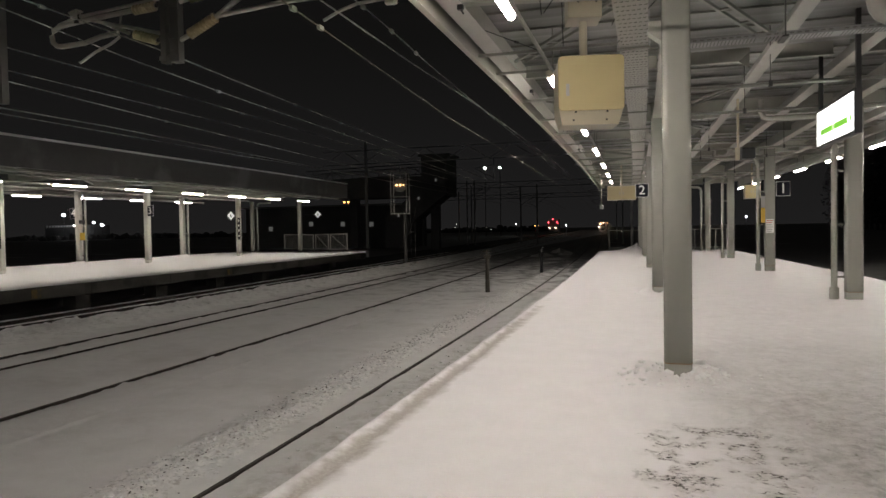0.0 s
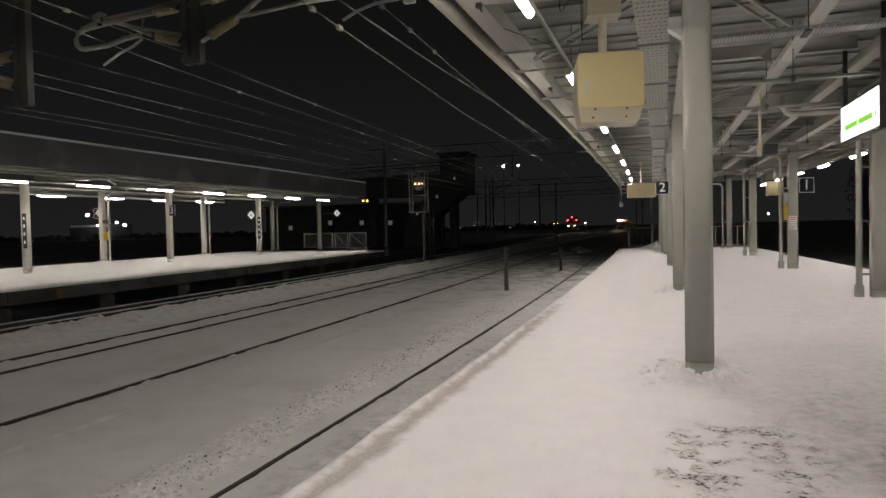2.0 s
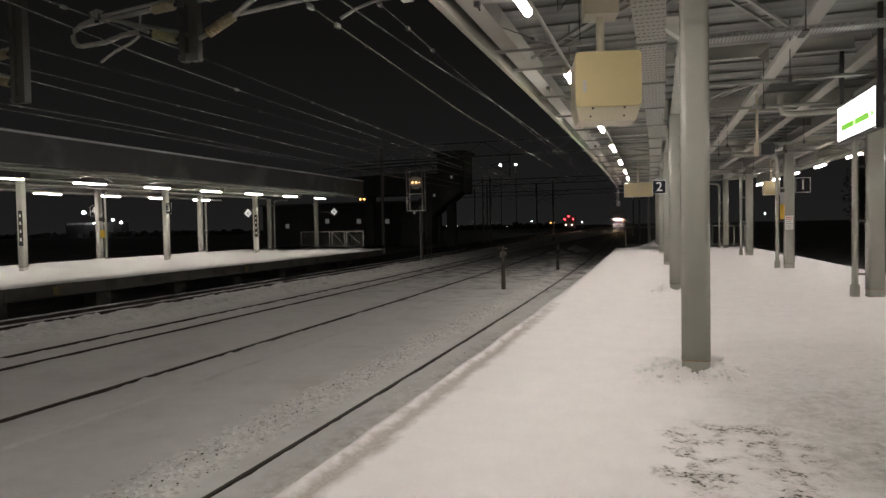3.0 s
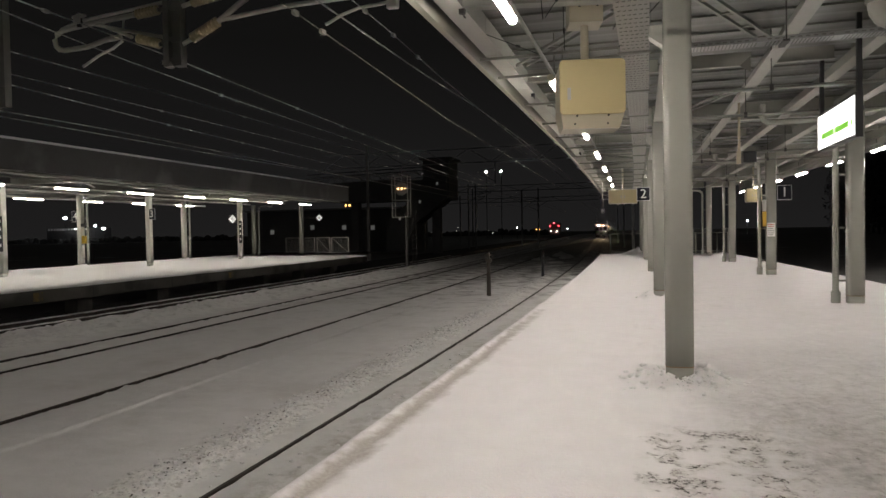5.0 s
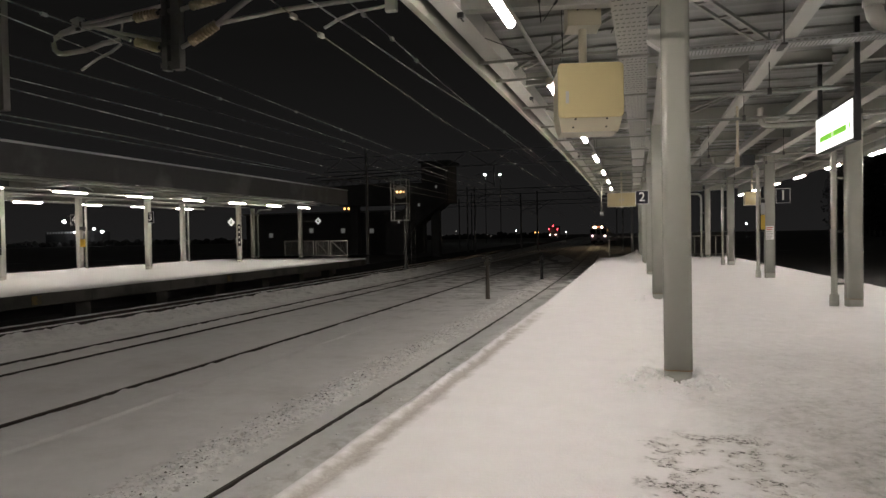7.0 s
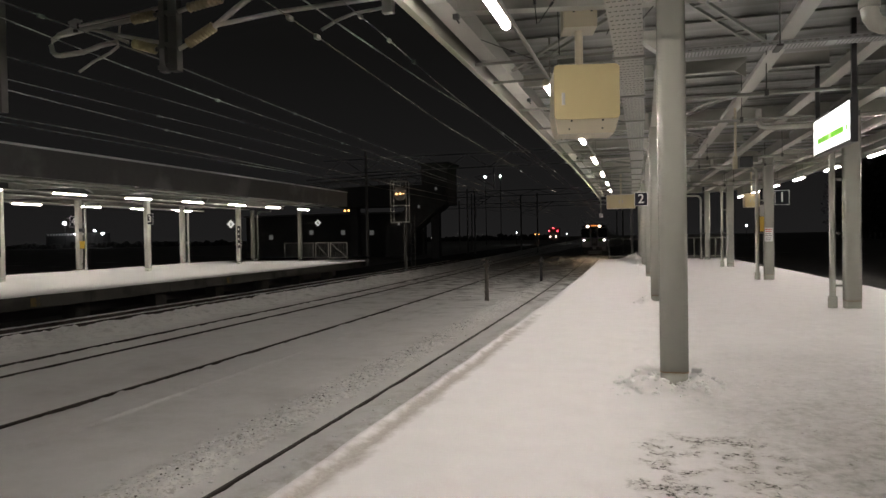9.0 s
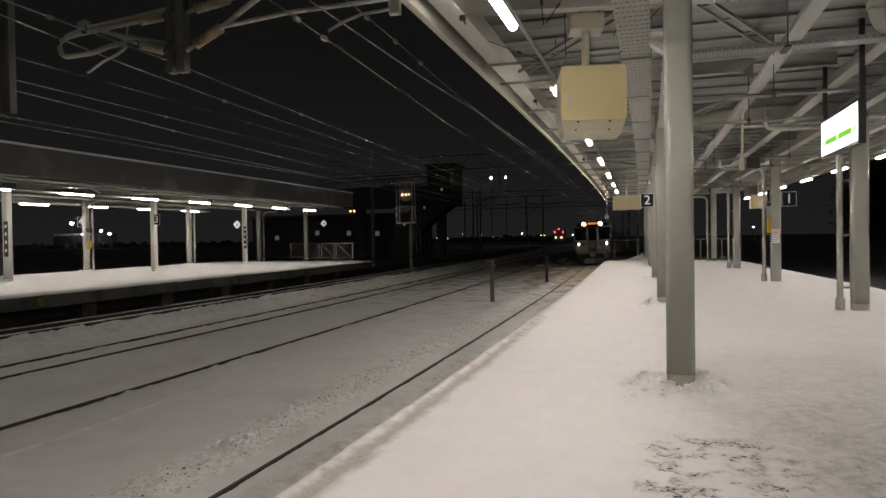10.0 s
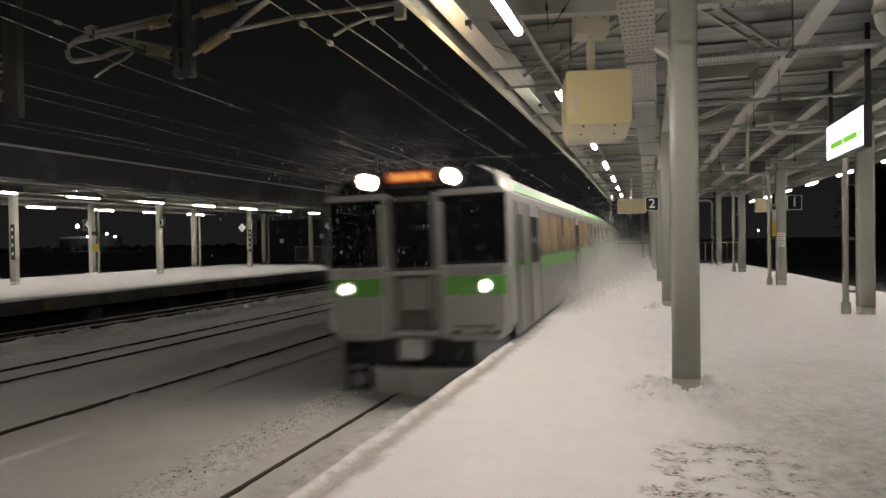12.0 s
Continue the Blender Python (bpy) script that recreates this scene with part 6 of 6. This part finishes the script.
def build_car(lead, label):
    car = thing("train_car", Matrix(), label, "train car", "cars of the passing train")
    bm = bmesh.new()
    y0 = 0.30 if lead else 0.25
    rings = [[bm.verts.new(p) for p in body_ring(y)] for y in (y0, 5.0, 10.0, 15.0, CAR - 0.25)]
    for a, b in zip(rings, rings[1:]):
        for k in (0, 1, 2, 8, 9, 10, 11):
            bm.faces.new((a[k], b[k], b[(k + 1) % 12], a[(k + 1) % 12]))
    if not lead:
        bm.faces.new(rings[0][::-1])
    bm.faces.new(rings[-1])
    bmesh.ops.recalc_face_normals(bm, faces=bm.faces[:])
    body = part("body", bm, STAINLESS, car)
    if lead:
        bm = bmesh.new()
        bm.faces.new([bm.verts.new(p) for p in body_ring(y0)][::-1])
        part("bulkhead", bm, BROW, body, "black bulkhead behind the brow")
    bm = bmesh.new()
    rings = [[bm.verts.new(p) for p in body_ring(y)[3:9]] for y in (y0, CAR - 0.25)]
    for k in range(5):
        bm.faces.new((rings[0][k], rings[1][k], rings[1][k + 1], rings[0][k + 1]))
    bmesh.ops.recalc_face_normals(bm, faces=bm.faces[:])
    part("roof", bm, ROOF_GREY, car, "sooty grey roof")
    # side stripes, windows and doors
    for side in (-1, 1):
        x0, x1 = (HALF, HALF + 0.006) if side > 0 else (-HALF - 0.006, -HALF)
        bm = bmesh.new()
        box(bm, x0, x1, y0 + 0.02, CAR - 0.3, 1.86, 2.10)
        part("waist_stripe", bm, GREEN, body, "light green waist stripe")
        bm = bmesh.new()
        v = [bm.verts.new((side * x, y, z)) for y in (y0 + 0.1, CAR - 0.3) for x, z in ((HALF - 0.018, 3.15), (HALF - 0.078, 3.30), (HALF - 0.066, 3.305), (HALF - 0.006, 3.155))]
        for q in ((0, 1, 2, 3), (7, 6, 5, 4), (0, 4, 5, 1), (1, 5, 6, 2), (2, 6, 7, 3), (3, 7, 4, 0)):
            bm.faces.new([v[i] for i in q])
        bmesh.ops.recalc_face_normals(bm, faces=bm.faces[:])
        part("eave_stripe", bm, GREEN, body, "light green eave stripe")
        bm = bmesh.new()
        box(bm, side * (HALF - 0.02) - 0.02, side * (HALF - 0.02) + 0.02, y0 + 0.1, CAR - 0.3, 3.095, 3.13)
        part("rain_gutter", bm, STAINLESS_EDGE, body)
        doors = [0.62, 1.75, 9.6, 16.9] if lead else [2.6, 10.0, 17.2]
        for d in doors:
            bm = bmesh.new()
            box(bm, side * HALF - 0.012, side * HALF + 0.012, d, d + (0.62 if d < 1.5 else 1.10), 1.02, 2.98, 0.006)
            door = part("door", bm, STAINLESS, body, "stainless sliding door")
            bm = bmesh.new()
            w = 0.62 if d < 1.5 else 1.10
            box(bm, side * HALF - 0.016, side * HALF + 0.016, d + 0.14, d + w - 0.14, 2.0, 2.80)
            part("pane", bm, CAR_GLASS, door)
            for yy in (d - 0.03, d + w):
                bm = bmesh.new()
                box(bm, side * HALF - 0.008, side * HALF + 0.018, yy, yy + 0.03, 1.0, 3.0)
                part("door_jamb", bm, BLACK, body)
        for y in np.arange(3.05 if lead else 0.8, CAR - 1.6, 1.30):
            if any(d - 1.2 < y < d + 1.2 for d in doors):
                continue
            bm = bmesh.new()
            box(bm, side * HALF - 0.012, side * HALF + 0.010, y, y + 1.15, 2.10, 2.96, 0.02)
            w = part("window", bm, BLACK, body, "train window in a dark frame")
            bm = bmesh.new()
            box(bm, side * HALF - 0.014, side * HALF + 0.013, y + 0.05, y + 1.10, 2.15, 2.91, 0.01)
            part("blind", bm, BLIND, w, "tan blind behind glass")
    bm = bmesh.new()
    box(bm, -HALF + 0.12, HALF - 0.12, 0.9, CAR - 0.5, 0.40, 0.98, 0.03)
    part("underframe", bm, BLACK, car)
    for y in (3.4, 17.4):
        bm = bmesh.new()
        box(bm, -1.0, 1.0, y - 1.4, y + 1.4, 0.28, 0.72, 0.05)
        part("bogie", bm, BLACK, car)
        for dy in (-1.05, 1.05):
            bm = bmesh.new()
            for x in (-0.55, 0.55):
                bmesh.ops.create_cone(bm, segments=20, radius1=0.43, radius2=0.43, depth=0.12, cap_ends=True, matrix=Matrix.Translation((x, y + dy, 0.43)) @ Matrix.Rotation(radians(90), 4, "Y"))
            part("wheelset", bm, DARK_STEEL, car)
    for y in (7.6, 14.2):
        bm = bmesh.new()
        box(bm, -0.75, 0.75, y, y + 2.6, 3.50, 3.66, 0.06)
        part("roof_unit", bm, ROOF_GREY, car)
    if lead:
        build_cab(car)
    return car


def build_cab(car):
    # front face: two corner pillars, a gangway in the middle
    bm = bmesh.new()
    prof = [(0.0, 0.94), (0.0, 1.03), (0.0, 1.20), (0.0, 2.05), (0.05, 3.12), (0.16, 3.40), (0.42, 3.56)]
    half = (-HALF, -HALF + 0.09, -0.46, 0.46, HALF - 0.09, HALF)
    rows = []
    for i, (y, z) in enumerate(prof):
        row = []
        for x in half:
            yy, xx = y, x
            if abs(x) == HALF:
                yy += 0.10
            if i < 2 and abs(x) > 1:
                xx = math.copysign(abs(x) - (0.20 if i == 0 else 0.07), x)
            if i >= 5:
                xx = x * (0.95 if i == 5 else 0.74)
            row.append(bm.verts.new((xx, yy, z)))
        rows.append(row)
    for a, b in list(zip(rows, rows[1:]))[:4]:
        for k in range(5):
            bm.faces.new((a[k], a[k + 1], b[k + 1], b[k]))
    brow = bmesh.new()
    brow_rows = [[brow.verts.new(v.co) for v in r] for r in rows[4:]]
    for a, b in zip(brow_rows, brow_rows[1:]):
        for k in range(1, 4):
            brow.faces.new((a[k], a[k + 1], b[k + 1], b[k]))
    bmesh.ops.recalc_face_normals(brow, faces=brow.faces[:])
    part("brow", brow, BROW, car, "dark rounded roof brow over the windscreens")
    # bright corner fairings at both ends of the brow, and a visor band under it
    for side, outer, inner in ((-1, 0, 1), (1, 5, 4)):
        bm_f = bmesh.new()
        strip = []
        for f, row in zip((0.96, 0.93, 0.90), rows[4:]):
            mid = row[inner].co.lerp(row[3 if side > 0 else 2].co, 1 - f) + Vector((0, -0.006, 0.004))
            strip.append([bm_f.verts.new(c) for c in (mid, row[inner].co + Vector((0, -0.006, 0.004)), row[outer].co + Vector((side * 0.004, -0.004, 0.004)), row[outer].co + Vector((side * 0.006, 0.36, 0.004)))])
        for a, b in zip(strip, strip[1:]):
            for k in range(3):
                bm_f.faces.new((a[k], a[k + 1], b[k + 1], b[k]))
        bmesh.ops.recalc_face_normals(bm_f, faces=bm_f.faces[:])
        part("corner_fairing", bm_f, STAINLESS_EDGE, car, "bright rounded corner of the roof edge", smooth=True)
        bm_f = bmesh.new()
        a, b = sorted((side * 0.42, side * 1.42))
        box(bm_f, a, b, -0.03, 0.06, 3.11, 3.20, 0.03, Matrix.Translation((0, 0.045, 0)))
        part("visor", bm_f, STAINLESS_EDGE, car, "pale visor band over the windscreen")
    back = [[bm.verts.new((x, 0.34, z)) for (x, z) in ((r[0].co.x, r[0].co.z), (r[-1].co.x, r[-1].co.z))] for r in rows]
    for (a, b), (p, q) in zip(zip(rows, rows[1:]), zip(back, back[1:])):
        bm.faces.new((a[0], b[0], q[0], p[0]))
        bm.faces.new((a[-1], p[1], q[1], b[-1]))
    bmesh.ops.recalc_face_normals(bm, faces=bm.faces[:])
    part("cab_front", bm, CAB_STEEL_LIT, car, "stainless cab front caked with snow")
    lean = Matrix.Translation((0, 0, 2.05)) @ Matrix.Rotation(math.atan2(-0.05, 1.07), 4, "X")
    for side in (-1, 1):
        a, b = sorted((side * 0.395, side * 1.45))
        bm = bmesh.new()
        box(bm, a, b, -0.022, 0.03, 0.02, 1.06, 0.05, lean)
        w = part("windscreen", bm, CAR_GLASS_FRONT, car, "black cab windscreen")
        bm = bmesh.new()
        box(bm, a - 0.005, b + 0.02, -0.03, 0.03, -0.02, 0.02, 0.01, lean)
        part("sill", bm, STAINLESS_EDGE, w)
        bm = bmesh.new()
        box(bm, a - 0.012, b + 0.012, -0.028, 0.01, 1.06, 1.085, 0.005, lean)
        for x in (a - 0.014, b - 0.012):
            box(bm, x, x + 0.026, -0.028, 0.01, 0.0, 1.06, 0.005, lean)
        part("surround", bm, STAINLESS_EDGE, w, "bright frame round the windscreen")
        bm = bmesh.new()
        tube(bm, [lean @ Vector((side * 0.75, -0.04, 0.02)), lean @ Vector((side * 0.62, -0.045, 0.62))], 0.010, 5)
        part("wiper", bm, BLACK, w)
        a, b = sorted((side * 0.46, side * (HALF - 0.06)))
        bm = bmesh.new()
        box(bm, a, b, -0.018, 0.02, 1.62, 1.90, 0.01)
        part("front_stripe", bm, GREEN, car, "bright green front stripe")
        # lower lamp in its bezel
        bm = bmesh.new()
        tube(bm, [(side * 1.11, 0.02, 1.745), (side * 1.11, -0.045, 1.745), (side * 1.11, -0.075, 1.745)], [0.115, 0.11, 0.095], 18, caps=False)
        tube(bm, [(side * 1.11, 0.0, 1.745), (side * 1.11, -0.075, 1.745)], [0.085, 0.093], 18, caps=False)
        tube(bm, [(side * 1.11, -0.015, 1.745), (side * 1.11, -0.030, 1.745)], [0.09, 0.09], 18)
        lamp = part("lower_headlight", bm, STAINLESS_EDGE, car, "round lower headlight in a bright bezel")
        bm = bmesh.new()
        tube(bm, [(side * 1.11, -0.025, 1.745), (side * 1.11, -0.060, 1.745)], [0.046, 0.044], 16)
        part("bulb", bm, HEADLIGHT_LOW, lamp, "glowing white lamp")
        # upper lamp in the roof edge: a strong filament deep in its reflector, a weaker lit ring round it
        x = side * 0.665
        bm = bmesh.new()
        tube(bm, [(x, 0.46, 3.375), (x, 0.16, 3.375), (x, -0.09, 3.375)], [0.17, 0.15, 0.135], 18, caps=False)
        tube(bm, [(x, 0.13, 3.375), (x, -0.088, 3.375)], [0.070, 0.070], 18, caps=False)
        lamp = part("upper_headlight", bm, BLACK, car, "round upper headlight set in the roof edge")
        bm = bmesh.new()
        rings = [[bm.verts.new((x + r * math.cos(k * math.pi / 10), y, 3.375 + r * math.sin(k * math.pi / 10))) for k in range(20)] for r, y in ((0.074, -0.080), (0.112, -0.086))]
        for k in range(20):
            j = (k + 1) % 20
            bm.faces.new((rings[0][k], rings[0][j], rings[1][j], rings[1][k]))
        part("lens_ring", bm, HEADLIGHT, lamp, "glowing warm white ring")
        bm = bmesh.new()
        tube(bm, [(x, 0.125, 3.375), (x, 0.115, 3.375)], [0.032, 0.032], 14)
        part("bulb", bm, HEADLIGHT_CORE, lamp, "glowing warm white bulb")
        bm = bmesh.new()
        tube(bm, [(side * 0.47, -0.06, 1.05), (side * 0.47, -0.06, 3.02)], 0.022, 6)
        part("handrail", bm, STAINLESS_EDGE, car)
    # gangway door and its frame
    bm = bmesh.new()
    box(bm, -0.36, 0.36, -0.06, 0.04, 1.0, 3.12, 0.03)
    door = part("gangway_door", bm, GRIMY, car, "recessed gangway door dusted with snow")
    bm = bmesh.new()
    box(bm, -0.30, 0.30, -0.072, -0.05, 2.05, 3.05, 0.02)
    part("pane", bm, CAR_GLASS_FRONT, door)
    bm = bmesh.new()
    box(bm, -0.20, 0.22, -0.074, -0.056, 1.42, 1.88, 0.02)
    part("panel", bm, STAINLESS, door)
    bm = bmesh.new()
    box(bm, -0.36, 0.36, -0.10, -0.058, 1.02, 1.10, 0.03)
    part("caked_snow", bm, CAKED, door)
    for x in (-0.42, 0.34):
        bm = bmesh.new()
        box(bm, x, x + 0.08, -0.10, 0.03, 1.0, 3.16, 0.02)
        part("gangway_post", bm, STAINLESS, car)
    bm = bmesh.new()
    box(bm, -0.42, 0.42, -0.02, 0.30, 3.28, 3.54, 0.03)
    board = part("destination_board", bm, BLACK, car, "orange lit destination board")
    bm = bmesh.new()
    box(bm, -0.36, 0.36, -0.026, -0.021, 3.34, 3.50)
    part("display", bm, ORANGE_BOARD, board)
    for x, w in ((-0.24, 0.10), (-0.10, 0.10), (0.06, 0.13), (0.24, 0.12)):
        bm = bmesh.new()
        box(bm, x - w / 2, x + w / 2, -0.030, -0.0265, 3.37, 3.47)
        part("lettering_bar", bm, ORANGE_BRIGHT, board)
    for x in (-0.30, 0.30):
        bm = bmesh.new()
        tube(bm, [(x, -0.09, 1.15), (x, -0.10, 1.40), (x, -0.09, 1.95)], 0.012, 6)
        part("grab_bar", bm, STAINLESS_EDGE, car, smooth=True)
    bm = bmesh.new()
    box(bm, -0.44, 0.44, -0.11, 0.02, 1.94, 2.00, 0.015)
    part("door_sill", bm, CAKED, car, "ledge dusted with snow")
    bm = bmesh.new()
    box(bm, 0.55, 1.30, -0.02, 0.01, 1.03, 1.09, 0.01)
    box(bm, 0.62, 1.22, -0.028, 0.0, 1.14, 1.17, 0.008)
    part("lower_trim", bm, GRIMY, car, "dark grimy trim under the front")
    # coupler, buffer beam, skirt and plough
    bm = bmesh.new()
    box(bm, -1.25, 1.25, 0.10, 0.6, 0.56, 1.0, 0.03)
    part("buffer_beam", bm, BLACK, car)
    for side in (-1, 1):
        bm = bmesh.new()
        box(bm, side * 0.42 - 0.13, side * 0.42 + 0.13, -0.14, 0.2, 0.66, 0.97, 0.03)
        part("jumper_box", bm, BLACK, car)
        bm = bmesh.new()
        box(bm, side * 0.95 - 0.24, side * 0.95 + 0.24, -0.05, 0.06, 1.05, 1.11, 0.02)
        part("step", bm, CAKED, car, "step crusted with snow")
    bm = bmesh.new()
    box(bm, -0.20, 0.19, -0.32, 0.2, 0.70, 0.99, 0.07)
    part("coupler", bm, CAKED, car, "coupler caked with snow")
    bm = bmesh.new()
    v = [bm.verts.new(p) for p in ((-0.74, 0.06, 0.15), (0, -0.22, 0.15), (0.80, 0.06, 0.15), (0.86, 0.00, 0.54), (0, -0.32, 0.54), (-0.68, 0.00, 0.54), (-0.74, 0.55, 0.15), (0.80, 0.55, 0.15), (0.86, 0.55, 0.54), (-0.68, 0.55, 0.54))]
    for q in ((0, 1, 4, 5), (1, 2, 3, 4), (2, 7, 8, 3), (7, 6, 9, 8), (6, 0, 5, 9), (5, 4, 3, 8, 9), (0, 6, 7, 2, 1)):
        bm.faces.new([v[i] for i in q])
    bmesh.ops.recalc_face_normals(bm, faces=bm.faces[:])
    part("snow_plough", bm, PLOUGH, car, "snow plough packed with snow")
    for side in (-1, 1):
        a, b = sorted((side * 0.95, side * 1.36))
        bm = bmesh.new()
        if side > 0:
            box(bm, a - 0.10, b - 0.02, 0.06, 0.5, 0.46, 0.97, 0.10)
            part("skirt", bm, CAKED, car, "skirt caked with snow")
        else:
            box(bm, -1.30, -0.82, 0.10, 0.5, 0.55, 0.94, 0.05)
            part("skirt", bm, BLACK, car, "black skirt")
            bm = bmesh.new()
            for x in (-1.18, -0.84):
                box(bm, x - 0.03, x + 0.03, 0.02, 0.10, 0.16, 0.95, 0.01)
            for z in (0.18, 0.44, 0.70):
                box(bm, -1.18, -0.84, 0.0, 0.16, z, z + 0.04, 0.008)
            part("foot_ladder", bm, BLACK, car, "black steel foot ladder")
        bm = bmesh.new()
        tube(bm, [(side * 0.72, -0.02, 0.84), (side * 0.66, -0.16, 0.66), (side * 0.40, -0.16, 0.62), (side * 0.28, -0.05, 0.78)], 0.028, 6)
        part("hose", bm, BLACK, car)


def build_spray():
    """Snow whirled up by the train: loose flakes that travel with it."""
    spray = thing("snow_spray", Matrix(), "cloud of powder snow whirled up along the train", "snow spray")

    gen = np.random.RandomState(5)

    def flakes(points, size, name):
        n = len(points)
        r = gen.uniform(size[0], size[1], (n, 1, 1))
        corners = np.asarray(points)[:, None, :] + gen.uniform(-1, 1, (n, 3, 3)) * r
        tri = np.arange(n * 3)
        me = bpy.data.meshes.new(name)
        me.from_pydata(corners.reshape(-1, 3).tolist(), [], tri.reshape(-1, 3).tolist())
        me.materials.append(ROOF_SNOW)
        ob = new(name, me)
        ob.parent = spray
        ob["kind"] = "stuff"

    n = 620000
    y = 4 + 66 * gen.rand(n) ** 0.75
    g = np.clip((y - 3) / 16, 0, 1)
    puff = 0.6 + 0.4 * np.sin(y * 1.1) * np.sin(y * 0.37 + 1)
    cloud = np.stack([HALF + 0.03 + np.abs(gen.randn(n)) * (0.25 + 0.95 * g), y, 0.85 + np.abs(gen.randn(n)) * (0.22 + (0.55 + 0.45 * np.clip((y - 20) / 20, 0, 1)) * g * puff)], 1)
    flakes(cloud, (0.006, 0.016), "side_cloud")

    n = 160000
    y = 5 + 60 * gen.rand(n) ** 0.8
    g = np.clip((y - 4) / 14, 0, 1)
    flakes(np.stack([HALF + 0.03 + 0.22 * gen.rand(n), y, 0.80 + np.abs(gen.randn(n)) * (0.25 + 0.95 * g)], 1), (0.006, 0.016), "flank_cloud")

    def scatter(count, cx, sx, y0, y1, z0, sz):
        return np.stack([cx + sx * gen.randn(count), gen.uniform(y0, y1, count), z0 + sz * np.abs(gen.randn(count))], 1)
    # flakes added before each lamp to imitate the glow around it
    for x, y0, z, count, wide in ((-0.665, -0.1, 3.375, 1600, 0.50), (0.665, -0.1, 3.375, 1600, 0.50), (-1.11, -0.08, 1.745, 700, 0.22), (1.11, -0.08, 1.745, 700, 0.22)):
        r, a = np.abs(gen.randn(count)) * wide, gen.rand(count) * 6.2832
        flakes(np.stack([x + r * np.cos(a), y0 - 0.05 - 2.2 * gen.rand(count) ** 1.3, z + r * np.sin(a)], 1), (0.0025, 0.008), "lamp_powder")
    flakes(scatter(900, -0.3, 1.0, -1.6, -0.1, 1.0, 1.3), (0.003, 0.010), "front_powder")
    flakes(scatter(5200, -0.75, 0.85, -1.4, 2.0, 3.45, 0.45), (0.004, 0.013), "roof_powder")
    flakes(scatter(900, -0.2, 1.0, -0.8, 0.8, 0.1, 0.35), (0.003, 0.010), "plough_powder")
    return spray


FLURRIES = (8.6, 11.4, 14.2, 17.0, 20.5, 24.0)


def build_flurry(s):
    """Loose snow flakes hanging in the air near the train, kept under the ground until it comes."""
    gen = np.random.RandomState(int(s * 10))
    f = thing("snow_flurry", fr(s, TRACK_U, 0), "loose snow flakes in the air beside the train", "snow flakes", "flurries of lifted snow")
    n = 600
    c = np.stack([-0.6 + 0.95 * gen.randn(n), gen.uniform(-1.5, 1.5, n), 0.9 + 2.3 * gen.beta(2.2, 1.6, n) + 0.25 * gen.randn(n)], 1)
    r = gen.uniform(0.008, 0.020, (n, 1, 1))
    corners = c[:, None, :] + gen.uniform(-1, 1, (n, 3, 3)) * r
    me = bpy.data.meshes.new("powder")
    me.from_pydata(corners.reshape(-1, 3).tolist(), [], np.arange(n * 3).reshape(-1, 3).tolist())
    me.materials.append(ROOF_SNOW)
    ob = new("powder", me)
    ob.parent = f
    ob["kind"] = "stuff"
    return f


def car_pose(s):
    a, b = at(s + 3.4, TRACK_U, RAIL_Z), at(s + 17.4, TRACK_U, RAIL_Z)
    d = (b - a).normalized()
    c = a - d * 3.4
    lean = CANT * max(0.0, min(1.0, (110 - s) / 60))
    return Matrix.Translation(c) @ Matrix.Rotation(math.atan2(-d.x, d.y), 4, "Z") @ Matrix.Rotation(-lean, 4, "Y")


def motions():
    steps = [i * 0.25 for i in range(49)]
    for i, car in enumerate(CARS):
        walk(car, [(t, car_pose(FRONT_AT_END + SPEED * (12.0 - t) + i * CAR)) for t in steps])
    # flakes wait hidden under the ground, come up just before the front, then sink slowly
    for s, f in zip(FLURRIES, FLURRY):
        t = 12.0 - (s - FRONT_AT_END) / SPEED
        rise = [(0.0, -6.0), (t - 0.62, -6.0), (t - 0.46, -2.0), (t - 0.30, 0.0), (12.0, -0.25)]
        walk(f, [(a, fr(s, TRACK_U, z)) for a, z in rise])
    walk(SPRAY, [(t, car_pose(FRONT_AT_END + SPEED * (12.0 - t))) for t in steps])


build_ground()
build_rails()
build_snow_strip()
build_snow_heaps()
build_ballast()
build_platform_2()
build_platform_3()
build_columns()
build_canopy_2()
build_canopy_3()
build_lamps()
build_trays()
build_hangers()
build_near_box()
build_far_box(31.0, -0.75, 1.22, "cream hanging display box with two doors")
build_far_box(33.4, 4.90, 0.66, "cream hanging display box")
build_signs()
build_fences()
build_wires()
build_cantilever(9.05, 0.0, 0.0, True, "overhead line cantilever with cream insulators on a dark drop mast")
build_cantilever(9.6, -4.05, -0.26, False, "overhead line cantilever with cream insulators over a far track")
build_gantries()
build_background()
build_screen_trees()
build_lights()
build_signal()
build_stakes()
CARS = [build_car(True, "stainless commuter train car with a green stripe and lit headlights"),
        build_car(False, "stainless commuter train car with a light green stripe"),
        build_car(False, "stainless commuter train car with a light green stripe")]
SPRAY = build_spray()
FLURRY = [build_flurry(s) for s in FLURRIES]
motions()
